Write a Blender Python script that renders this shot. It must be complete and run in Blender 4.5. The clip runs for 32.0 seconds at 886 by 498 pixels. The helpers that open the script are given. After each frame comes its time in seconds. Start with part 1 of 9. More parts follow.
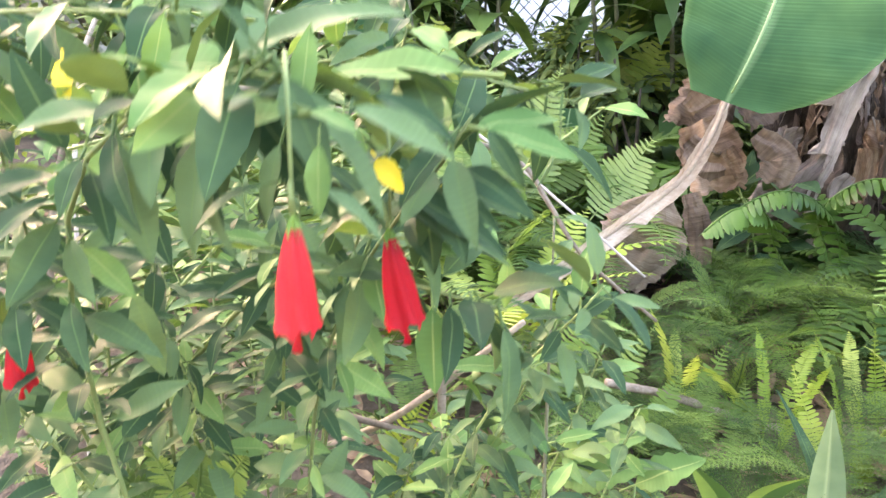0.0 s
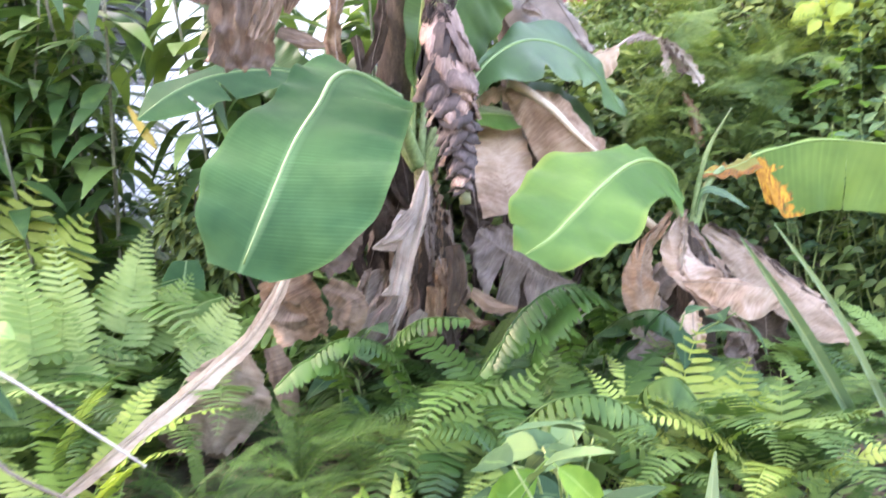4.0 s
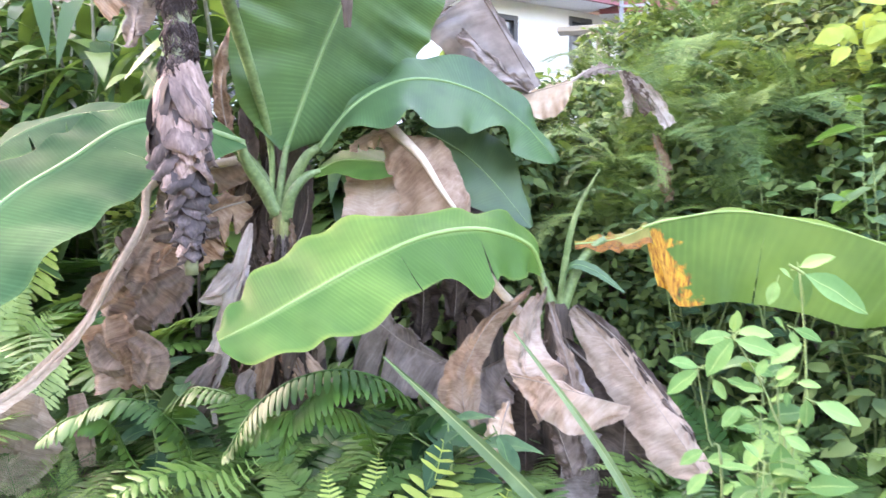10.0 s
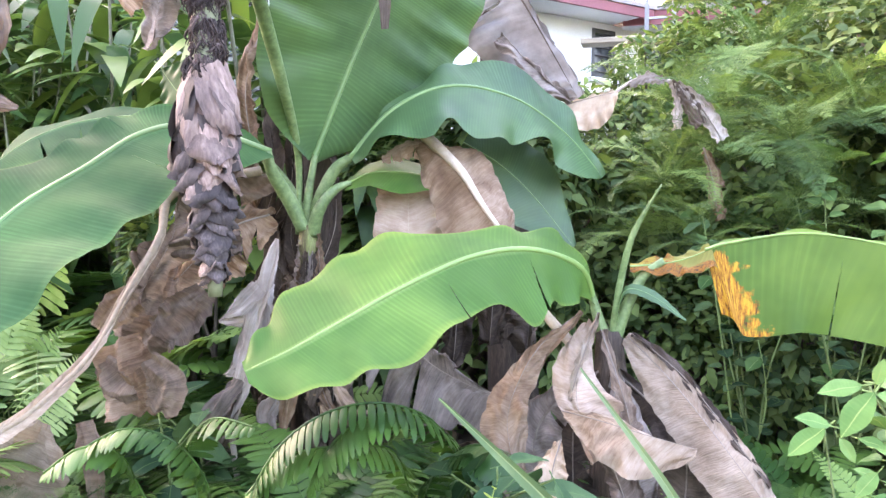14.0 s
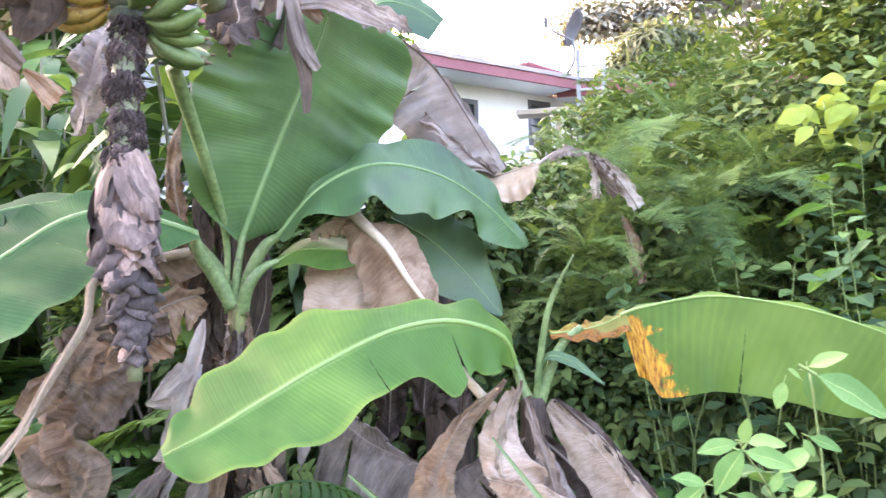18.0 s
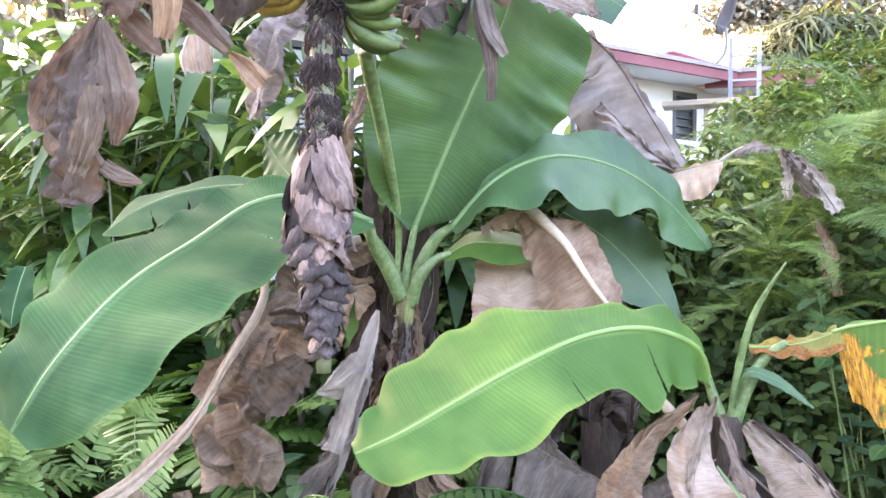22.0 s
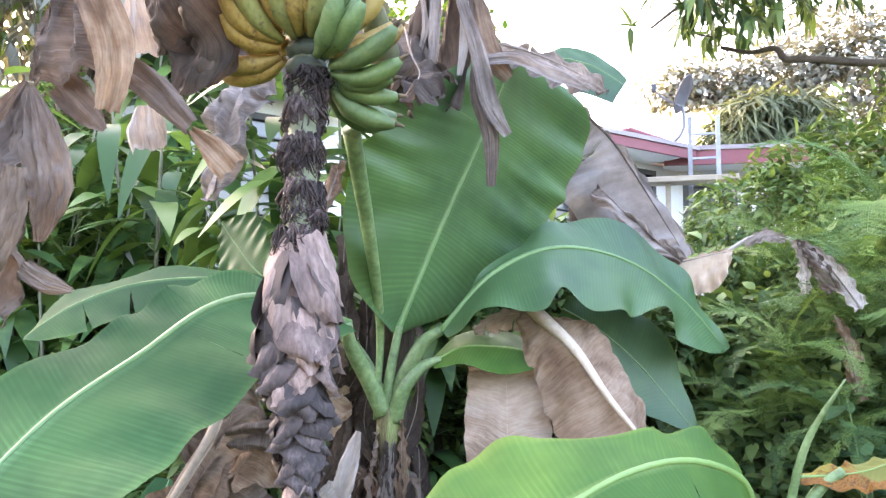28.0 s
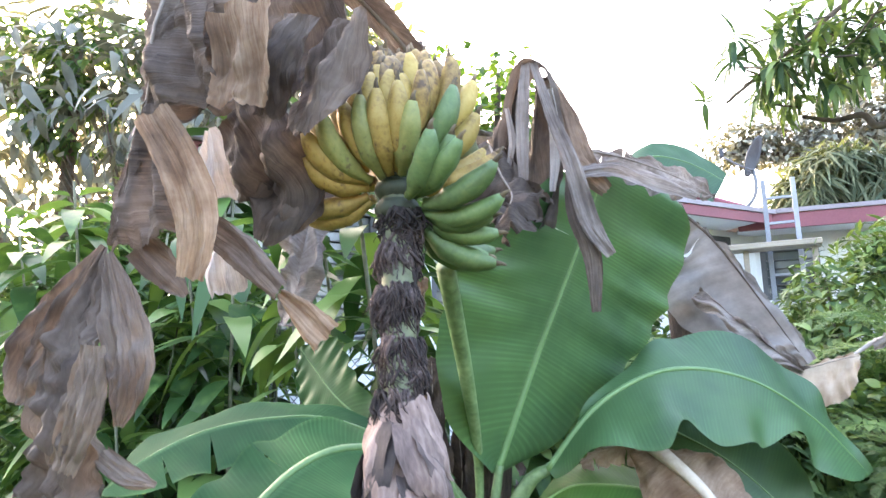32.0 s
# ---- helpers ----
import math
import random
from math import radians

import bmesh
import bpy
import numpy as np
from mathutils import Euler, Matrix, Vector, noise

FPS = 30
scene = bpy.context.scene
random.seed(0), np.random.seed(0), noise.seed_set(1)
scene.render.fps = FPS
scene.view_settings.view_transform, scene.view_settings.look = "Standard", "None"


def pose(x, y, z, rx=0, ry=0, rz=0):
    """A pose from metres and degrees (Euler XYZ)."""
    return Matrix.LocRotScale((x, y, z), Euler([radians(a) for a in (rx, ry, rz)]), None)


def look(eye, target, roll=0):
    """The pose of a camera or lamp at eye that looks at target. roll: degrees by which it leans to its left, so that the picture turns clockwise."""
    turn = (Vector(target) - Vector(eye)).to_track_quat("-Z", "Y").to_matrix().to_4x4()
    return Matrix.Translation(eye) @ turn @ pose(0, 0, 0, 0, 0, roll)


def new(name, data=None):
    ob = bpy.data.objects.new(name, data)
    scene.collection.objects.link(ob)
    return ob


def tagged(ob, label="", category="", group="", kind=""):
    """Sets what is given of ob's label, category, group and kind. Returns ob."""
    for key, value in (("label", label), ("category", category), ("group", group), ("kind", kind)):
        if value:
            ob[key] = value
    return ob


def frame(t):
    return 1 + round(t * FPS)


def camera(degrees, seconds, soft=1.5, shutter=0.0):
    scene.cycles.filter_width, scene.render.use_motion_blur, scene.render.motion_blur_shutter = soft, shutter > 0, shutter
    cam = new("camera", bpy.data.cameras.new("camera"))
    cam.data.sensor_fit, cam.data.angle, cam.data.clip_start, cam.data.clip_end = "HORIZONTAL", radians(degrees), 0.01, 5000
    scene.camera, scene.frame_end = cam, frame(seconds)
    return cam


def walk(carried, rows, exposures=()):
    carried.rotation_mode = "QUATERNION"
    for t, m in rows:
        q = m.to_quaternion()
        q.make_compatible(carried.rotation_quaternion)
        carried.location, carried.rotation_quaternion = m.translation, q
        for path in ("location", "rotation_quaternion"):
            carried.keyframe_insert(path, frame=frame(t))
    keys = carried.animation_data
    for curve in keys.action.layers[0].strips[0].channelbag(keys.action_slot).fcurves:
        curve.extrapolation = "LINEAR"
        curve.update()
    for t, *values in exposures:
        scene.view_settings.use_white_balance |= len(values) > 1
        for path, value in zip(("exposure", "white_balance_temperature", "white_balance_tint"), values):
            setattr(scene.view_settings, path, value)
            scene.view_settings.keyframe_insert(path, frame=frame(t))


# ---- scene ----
cam = camera(60.0, 32.0, soft=1.4, shutter=0.5)

PATH = [
    (0, (0.219, 0.188, 1.350), (-0.419, 2.033, 0.913), -0.3),
    (0.5, (0.260, 0.189, 1.409), (-0.382, 2.024, 0.936), -1.4),
    (1, (0.290, 0.176, 1.384), (-0.332, 2.023, 0.934), -3.1),
    (1.5, (0.288, 0.165, 1.368), (-0.211, 2.052, 0.929), -2.8),
    (2, (0.369, 0.149, 1.425), (0.017, 2.059, 0.949), -2.9),
    (2.5, (0.498, 0.211, 1.394), (0.237, 2.151, 0.984), -4.5),
    (3, (0.607, 0.232, 1.434), (0.454, 2.192, 1.062), -4.3),
    (3.5, (0.699, 0.256, 1.473), (0.644, 2.236, 1.196), -3.9),
    (4, (0.767, 0.285, 1.476), (0.788, 2.278, 1.317), -3.4),
    (4.5, (0.749, 0.360, 1.505), (0.888, 2.354, 1.440), -3.2),
    (6.5, (1.182, 0.280, 1.492), (1.245, 2.275, 1.364), -2.5),
    (7, (1.271, 0.379, 1.446), (1.289, 2.376, 1.353), -2.0),
    (7.5, (1.494, 0.295, 1.490), (1.449, 2.291, 1.367), -1.7),
    (8, (1.641, 0.271, 1.492), (1.523, 2.263, 1.363), -1.5),
    (8.5, (1.656, 0.409, 1.468), (1.479, 2.397, 1.335), -1.4),
    (9, (1.586, 0.545, 1.502), (1.331, 2.523, 1.361), -0.9),
    (9.5, (1.790, 0.631, 1.550), (1.418, 2.590, 1.404), -0.7),
    (10, (2.139, 0.785, 1.644), (1.593, 2.704, 1.500), -0.4),
    (10.5, (2.115, 0.843, 1.660), (1.522, 2.748, 1.518), -0.1),
    (11, (1.944, 1.000, 1.659), (1.379, 2.915, 1.552), 0.1),
    (11.5, (1.939, 1.010, 1.660), (1.365, 2.924, 1.561), -0.3),
    (12, (2.042, 0.969, 1.632), (1.484, 2.887, 1.533), -0.6),
    (12.5, (2.030, 0.941, 1.668), (1.483, 2.862, 1.563), -0.6),
    (13, (2.031, 0.953, 1.664), (1.479, 2.872, 1.546), -0.3),
    (13.5, (2.011, 0.956, 1.654), (1.442, 2.869, 1.535), 0.3),
    (15.5, (1.919, 0.985, 1.654), (1.393, 2.914, 1.599), -0.4),
    (16, (2.002, 0.995, 1.649), (1.565, 2.946, 1.619), -1.3),
    (16.5, (2.157, 1.001, 1.657), (1.798, 2.968, 1.648), -2.0),
    (17, (2.219, 0.980, 1.657), (1.894, 2.953, 1.680), -2.3),
    (17.5, (2.165, 0.934, 1.678), (1.783, 2.896, 1.730), -2.2),
    (18, (2.091, 0.920, 1.675), (1.639, 2.867, 1.737), -1.6),
    (18.5, (2.058, 0.914, 1.694), (1.521, 2.840, 1.750), -0.7),
    (19, (2.001, 0.902, 1.663), (1.385, 2.804, 1.698), -0.1),
    (19.5, (1.941, 0.910, 1.660), (1.262, 2.791, 1.656), 1.0),
    (20, (1.883, 0.930, 1.667), (1.149, 2.791, 1.643), 1.4),
    (20.5, (1.854, 0.944, 1.664), (1.096, 2.795, 1.642), 1.6),
    (21, (1.795, 0.973, 1.673), (1.041, 2.825, 1.662), 1.7),
    (21.5, (1.774, 0.993, 1.674), (1.036, 2.852, 1.685), 1.6),
    (22, (1.849, 0.978, 1.701), (1.114, 2.837, 1.737), 1.1),
    (22.5, (1.867, 0.929, 1.705), (1.148, 2.794, 1.770), 0.8),
    (23, (1.815, 0.964, 1.701), (1.128, 2.839, 1.812), 0.3),
    (23.5, (1.789, 0.969, 1.734), (1.133, 2.854, 1.866), 0.1),
    (24, (1.779, 0.999, 1.740), (1.145, 2.890, 1.889), -0.1),
    (24.5, (1.815, 1.020, 1.723), (1.194, 2.915, 1.884), 0.2),
    (25, (1.837, 1.055, 1.725), (1.217, 2.948, 1.902), 0.5),
    (25.5, (1.711, 1.133, 1.813), (1.113, 3.029, 2.024), 0.5),
    (26, (1.634, 1.192, 1.829), (1.049, 3.091, 2.054), 0.6),
    (26.5, (1.570, 1.239, 1.837), (1.002, 3.143, 2.062), 0.8),
    (28.5, (1.641, 1.258, 1.806), (1.006, 3.140, 2.026), 0.8),
    (29, (1.681, 1.221, 1.809), (1.003, 3.088, 2.044), 0.4),
    (29.5, (1.678, 1.229, 1.804), (0.954, 3.075, 2.065), 0.0),
    (30, (1.603, 1.256, 1.843), (0.855, 3.086, 2.144), -0.2),
    (30.5, (1.606, 1.264, 1.849), (0.839, 3.081, 2.185), -0.3),
    (31, (1.606, 1.264, 1.861), (0.840, 3.075, 2.228), -0.3),
    (31.5, (1.546, 1.308, 1.926), (0.797, 3.122, 2.310), -0.7),
    (32, (1.456, 1.366, 2.006), (0.718, 3.183, 2.396), -1.2),
]
walk(cam, [(t, look(eye, target, roll)) for t, eye, target, roll in PATH], exposures=[(0, 4.66, 7850, 28), (3, 4.86, 7600, 32), (4.5, 4.84, 7350, 33), (9, 4.86, 7180, 32), (13, 4.82, 7150, 30), (20, 4.72, 7120, 31), (23, 4.7, 7060, 29), (26, 4.58, 6960, 25), (30, 4.54, 6830, 22), (32, 4.38, 6680, 18)])

# ---- world, sun and exposure ----
world = bpy.data.worlds.new("hazy_evening_sky")
scene.world = world
world.use_nodes = True
wn = world.node_tree.nodes
sky = wn.new("ShaderNodeTexSky")
sky.sky_type = "NISHITA"
sky.sun_disc = False
SUN_ELEVATION, SUN_AZIMUTH = radians(17), radians(-52)
sky.sun_elevation, sky.sun_rotation = SUN_ELEVATION, SUN_AZIMUTH
sky.air_density, sky.dust_density, sky.ozone_density = 1.0, 7.0, 1.0
wn["Background"].inputs[1].default_value = 0.15
world.node_tree.links.new(sky.outputs[0], wn["Background"].inputs[0])

sun_data = bpy.data.lights.new("sun", "SUN")
sun_data.energy, sun_data.angle, sun_data.color = 0.32, radians(24), (1.0, 0.86, 0.66)
sun = new("sun", sun_data)
toward = Vector((math.sin(SUN_AZIMUTH) * math.cos(SUN_ELEVATION), math.cos(SUN_AZIMUTH) * math.cos(SUN_ELEVATION), math.sin(SUN_ELEVATION)))
sun.rotation_euler = toward.to_track_quat("Z", "Y").to_euler()

# ---- materials ----
UP = Vector((0, 0, 1))


def node_material(name):
    mat = bpy.data.materials.new(name)
    mat.use_nodes = True
    return mat, mat.node_tree.nodes, mat.node_tree.links, mat.node_tree.nodes["Principled BSDF"]


def ramp_of(nodes, stops):
    ramp = nodes.new("ShaderNodeValToRGB")
    el = ramp.color_ramp.elements
    while len(el) < len(stops):
        el.new(0.5)
    for e, (at, col) in zip(el, stops):
        e.position, e.color = at, (*col, 1)
    return ramp


def noise_node(nodes, links, scale, detail=4, rough=0.6, coords=None):
    tex = nodes.new("ShaderNodeTexNoise")
    tex.inputs["Scale"].default_value, tex.inputs["Detail"].default_value, tex.inputs["Roughness"].default_value = scale, detail, rough
    if coords is not None:
        links.new(coords, tex.inputs["Vector"])
    return tex


def rough_material(name, stops, scale=8, fine=60, rough=0.85, bump=0.4, stretch=(1, 1, 1), spread=0.35, depth=0.01):
    """A dull surface: a colour ramp over coarse and fine noise in object space, with relief and a shift of tone from piece to piece."""
    mat, nodes, links, bsdf = node_material(name)
    coords = nodes.new("ShaderNodeTexCoord")
    mapping = nodes.new("ShaderNodeMapping")
    mapping.inputs["Scale"].default_value = stretch
    links.new(coords.outputs["Object"], mapping.inputs[0])
    a = noise_node(nodes, links, scale, 5, 0.6, mapping.outputs[0])
    b = noise_node(nodes, links, fine, 3, 0.6, mapping.outputs[0])
    mix = nodes.new("ShaderNodeMix")
    mix.inputs[0].default_value = 0.4
    links.new(a.outputs[0], mix.inputs[2]), links.new(b.outputs[0], mix.inputs[3])
    ramp = ramp_of(nodes, stops)
    links.new(mix.outputs[0], ramp.inputs[0])
    info = nodes.new("ShaderNodeObjectInfo")
    hsv = nodes.new("ShaderNodeHueSaturation")
    span = nodes.new("ShaderNodeMapRange")
    span.inputs[3].default_value, span.inputs[4].default_value = 1 - spread, 1 + spread
    links.new(info.outputs["Random"], span.inputs[0]), links.new(span.outputs[0], hsv.inputs["Value"])
    links.new(ramp.outputs[0], hsv.inputs["Color"]), links.new(hsv.outputs[0], bsdf.inputs["Base Color"])
    bsdf.inputs["Roughness"].default_value = rough
    relief = nodes.new("ShaderNodeBump")
    relief.inputs["Strength"].default_value, relief.inputs["Distance"].default_value = bump, depth
    links.new(mix.outputs[0], relief.inputs["Height"]), links.new(relief.outputs[0], bsdf.inputs["Normal"])
    return mat


def leaf_material(name, dark, light, gloss=0.45, veins=0, vein_tone=0.0, through_tone=0.3, island=True, spots=None, spread=0.5, shine=0.3, rim=None, mid=None, mid_wide=0.04):
    """A thin leaf: two greens over noise, some tone of its own for each leaf, ribs across the blade by its UV map, light through it."""
    mat, nodes, links, bsdf = node_material(name)
    uv = nodes.new("ShaderNodeUVMap")
    coords = nodes.new("ShaderNodeTexCoord")
    big = noise_node(nodes, links, 2.6 if veins and veins < 40 else 7, 4, 0.55, coords.outputs["Object"])
    ramp = ramp_of(nodes, [(0.36, dark), (0.64, light)])
    pick = nodes.new("ShaderNodeMath")
    pick.operation = "MULTIPLY_ADD"
    if island:
        geo = nodes.new("ShaderNodeNewGeometry")
        own = geo.outputs["Random Per Island"]
    else:
        own = nodes.new("ShaderNodeObjectInfo").outputs["Random"]
    links.new(own, pick.inputs[0])
    pick.inputs[1].default_value = spread
    add = nodes.new("ShaderNodeMath")
    add.operation = "SUBTRACT"
    links.new(big.outputs[0], add.inputs[0])
    add.inputs[1].default_value = spread / 2
    links.new(add.outputs[0], pick.inputs[2])
    links.new(pick.outputs[0], ramp.inputs[0])
    colour = ramp.outputs[0]
    if rim:
        across = nodes.new("ShaderNodeSeparateXYZ")
        links.new(uv.outputs[0], across.inputs[0])
        away = nodes.new("ShaderNodeMath")
        away.operation = "SUBTRACT"
        away.inputs[1].default_value = 0.5
        links.new(across.outputs[0], away.inputs[0])
        size_of = nodes.new("ShaderNodeMath")
        size_of.operation = "ABSOLUTE"
        links.new(away.outputs[0], size_of.inputs[0])
        blur = nodes.new("ShaderNodeMath")
        blur.operation = "MULTIPLY_ADD"
        blur.inputs[1].default_value = 0.16
        links.new(big.outputs[0], blur.inputs[0]), links.new(size_of.outputs[0], blur.inputs[2])
        edge_lay = ramp_of(nodes, [(0.535, (0, 0, 0)), (0.63, (1, 1, 1))])
        links.new(blur.outputs[0], edge_lay.inputs[0])
        rim_mix = nodes.new("ShaderNodeMix")
        rim_mix.data_type = "RGBA"
        links.new(edge_lay.outputs[0], rim_mix.inputs[0]), links.new(colour, rim_mix.inputs[6])
        rim_mix.inputs[7].default_value = (*rim, 1)
        colour = rim_mix.outputs[2]
    if mid:
        split_m = nodes.new("ShaderNodeSeparateXYZ")
        links.new(uv.outputs[0], split_m.inputs[0])
        off_m, abs_m = nodes.new("ShaderNodeMath"), nodes.new("ShaderNodeMath")
        off_m.operation, abs_m.operation = "SUBTRACT", "ABSOLUTE"
        off_m.inputs[1].default_value = 0.5
        links.new(split_m.outputs[0], off_m.inputs[0]), links.new(off_m.outputs[0], abs_m.inputs[0])
        lay_m = ramp_of(nodes, [(0.008, (0.8, 0.8, 0.8)), (mid_wide, (0, 0, 0))])
        links.new(abs_m.outputs[0], lay_m.inputs[0])
        mix_m = nodes.new("ShaderNodeMix")
        mix_m.data_type = "RGBA"
        links.new(lay_m.outputs[0], mix_m.inputs[0]), links.new(colour, mix_m.inputs[6])
        mix_m.inputs[7].default_value = (*mid, 1)
        colour = mix_m.outputs[2]
    if veins:
        wave = nodes.new("ShaderNodeTexWave")
        wave.bands_direction = "Y"
        wave.inputs["Scale"].default_value, wave.inputs["Distortion"].default_value, wave.inputs["Detail"].default_value = veins, 0.5, 2.0
        wave.inputs["Detail Scale"].default_value = 0.6
        long_way = nodes.new("ShaderNodeMapping")
        long_way.inputs["Scale"].default_value = (0.9, veins * 4.5, 1)
        links.new(uv.outputs[0], long_way.inputs[0])
        uneven = noise_node(nodes, links, 1.6, 3, 0.62, long_way.outputs[0])
        ribs = nodes.new("ShaderNodeMix")
        ribs.inputs[0].default_value = 0.78
        links.new(wave.outputs[1], ribs.inputs[2]), links.new(uneven.outputs[0], ribs.inputs[3])
        links.new(uv.outputs[0], wave.inputs[0])
        mix = nodes.new("ShaderNodeMix")
        mix.data_type, mix.blend_type = "RGBA", "MULTIPLY"
        shade = ramp_of(nodes, [(0.0, (1 - vein_tone,) * 3), (0.55, (1 - 0.7 * vein_tone,) * 3), (1.0, (1, 1, 1))])
        wear = noise_node(nodes, links, 3.5, 4, 0.6, coords.outputs["Object"])
        weigh = nodes.new("ShaderNodeMath")
        weigh.operation = "MULTIPLY"
        links.new(ribs.outputs[0], weigh.inputs[0]), links.new(wear.outputs[0], weigh.inputs[1])
        gain = nodes.new("ShaderNodeMath")
        gain.operation = "MULTIPLY"
        gain.inputs[1].default_value = 2.1
        links.new(weigh.outputs[0], gain.inputs[0]), links.new(gain.outputs[0], shade.inputs[0])
        mix.inputs[0].default_value = 1
        links.new(colour, mix.inputs[6]), links.new(shade.outputs[0], mix.inputs[7])
        colour = mix.outputs[2]
        bump = nodes.new("ShaderNodeBump")
        bump.inputs["Strength"].default_value, bump.inputs["Distance"].default_value = 0.08, 0.004
        links.new(ribs.outputs[0], bump.inputs["Height"]), links.new(bump.outputs[0], bsdf.inputs["Normal"])
    if spots:
        rot = noise_node(nodes, links, 14, 4, 0.65, coords.outputs["Object"])
        split = nodes.new("ShaderNodeSeparateXYZ")
        links.new(uv.outputs[0], split.inputs[0])
        near = nodes.new("ShaderNodeMapRange")
        near.inputs[1].default_value, near.inputs[2].default_value, near.inputs[3].default_value, near.inputs[4].default_value = 0.14, 0.34, 0.38, -0.28
        links.new(split.outputs[1], near.inputs[0])
        outer = nodes.new("ShaderNodeMapRange")
        outer.inputs[1].default_value, outer.inputs[2].default_value, outer.inputs[3].default_value, outer.inputs[4].default_value = 0.5, 0.85, -0.32, 0.1
        links.new(split.outputs[0], outer.inputs[0])
        sum_a, sum_b = nodes.new("ShaderNodeMath"), nodes.new("ShaderNodeMath")
        links.new(rot.outputs[0], sum_a.inputs[0]), links.new(near.outputs[0], sum_a.inputs[1])
        links.new(sum_a.outputs[0], sum_b.inputs[0]), links.new(outer.outputs[0], sum_b.inputs[1])
        lay = ramp_of(nodes, [(0.54, (0, 0, 0)), (0.62, (1, 1, 1))])
        links.new(sum_b.outputs[0], lay.inputs[0])
        streaky = nodes.new("ShaderNodeMapping")
        streaky.inputs["Scale"].default_value = (5, 40, 1)
        links.new(uv.outputs[0], streaky.inputs[0])
        speck = noise_node(nodes, links, 1.8, 5, 0.72, streaky.outputs[0])
        tone = ramp_of(nodes, [(0.38, (0.07, 0.035, 0.012)), (0.47, (0.3, 0.12, 0.015)), (0.58, spots)])
        links.new(speck.outputs[0], tone.inputs[0])
        mix = nodes.new("ShaderNodeMix")
        mix.data_type = "RGBA"
        links.new(lay.outputs[0], mix.inputs[0]), links.new(colour, mix.inputs[6]), links.new(tone.outputs[0], mix.inputs[7])
        colour = mix.outputs[2]
    links.new(colour, bsdf.inputs["Base Color"])
    bsdf.inputs["Roughness"].default_value = gloss
    bsdf.inputs["Specular IOR Level"].default_value = shine
    thin = nodes.new("ShaderNodeBsdfTranslucent")
    glow = nodes.new("ShaderNodeMix")
    glow.data_type, glow.blend_type = "RGBA", "MULTIPLY"
    glow.inputs[0].default_value = 1
    glow.inputs[7].default_value = (1.4, 1.3, 0.7, 1)
    links.new(colour, glow.inputs[6]), links.new(glow.outputs[2], thin.inputs[0])
    both = nodes.new("ShaderNodeMixShader")
    both.inputs[0].default_value = through_tone
    links.new(bsdf.outputs[0], both.inputs[1]), links.new(thin.outputs[0], both.inputs[2])
    links.new(both.outputs[0], nodes["Material Output"].inputs[0])
    return mat


def dead_material(name, dark, mid, pale, veins=30):
    """Dry leaf: brown to grey in streaks along the old ribs, blotches, wrinkles, a little light through it."""
    mat, nodes, links, bsdf = node_material(name)
    uv = nodes.new("ShaderNodeUVMap")
    mapping = nodes.new("ShaderNodeMapping")
    mapping.inputs["Scale"].default_value = (2.6, veins, 1)
    links.new(uv.outputs[0], mapping.inputs[0])
    coords = nodes.new("ShaderNodeTexCoord")
    streak = noise_node(nodes, links, 2.2, 4, 0.6, mapping.outputs[0])
    blotch = noise_node(nodes, links, 6, 5, 0.65, coords.outputs["Object"])
    fine_map = nodes.new("ShaderNodeMapping")
    fine_map.inputs["Scale"].default_value = (1.5, veins * 4, 1)
    links.new(uv.outputs[0], fine_map.inputs[0])
    fine = noise_node(nodes, links, 2.0, 2, 0.5, fine_map.outputs[0])
    lines_mix = nodes.new("ShaderNodeMix")
    lines_mix.inputs[0].default_value = 0.38
    links.new(streak.outputs[0], lines_mix.inputs[2]), links.new(fine.outputs[0], lines_mix.inputs[3])
    mix = nodes.new("ShaderNodeMix")
    mix.inputs[0].default_value = 0.58
    links.new(lines_mix.outputs[0], mix.inputs[2]), links.new(blotch.outputs[0], mix.inputs[3])
    ramp = ramp_of(nodes, [(0.33, dark), (0.48, mid), (0.65, pale)])
    links.new(mix.outputs[0], ramp.inputs[0])
    links.new(ramp.outputs[0], bsdf.inputs["Base Color"])
    bsdf.inputs["Roughness"].default_value = 0.75
    bsdf.inputs["Specular IOR Level"].default_value = 0.25
    bump = nodes.new("ShaderNodeBump")
    bump.inputs["Strength"].default_value, bump.inputs["Distance"].default_value = 0.9, 0.009
    links.new(lines_mix.outputs[0], bump.inputs["Height"]), links.new(bump.outputs[0], bsdf.inputs["Normal"])
    thin = nodes.new("ShaderNodeBsdfTranslucent")
    links.new(ramp.outputs[0], thin.inputs[0])
    both = nodes.new("ShaderNodeMixShader")
    both.inputs[0].default_value = 0.18
    links.new(bsdf.outputs[0], both.inputs[1]), links.new(thin.outputs[0], both.inputs[2])
    links.new(both.outputs[0], nodes["Material Output"].inputs[0])
    return mat


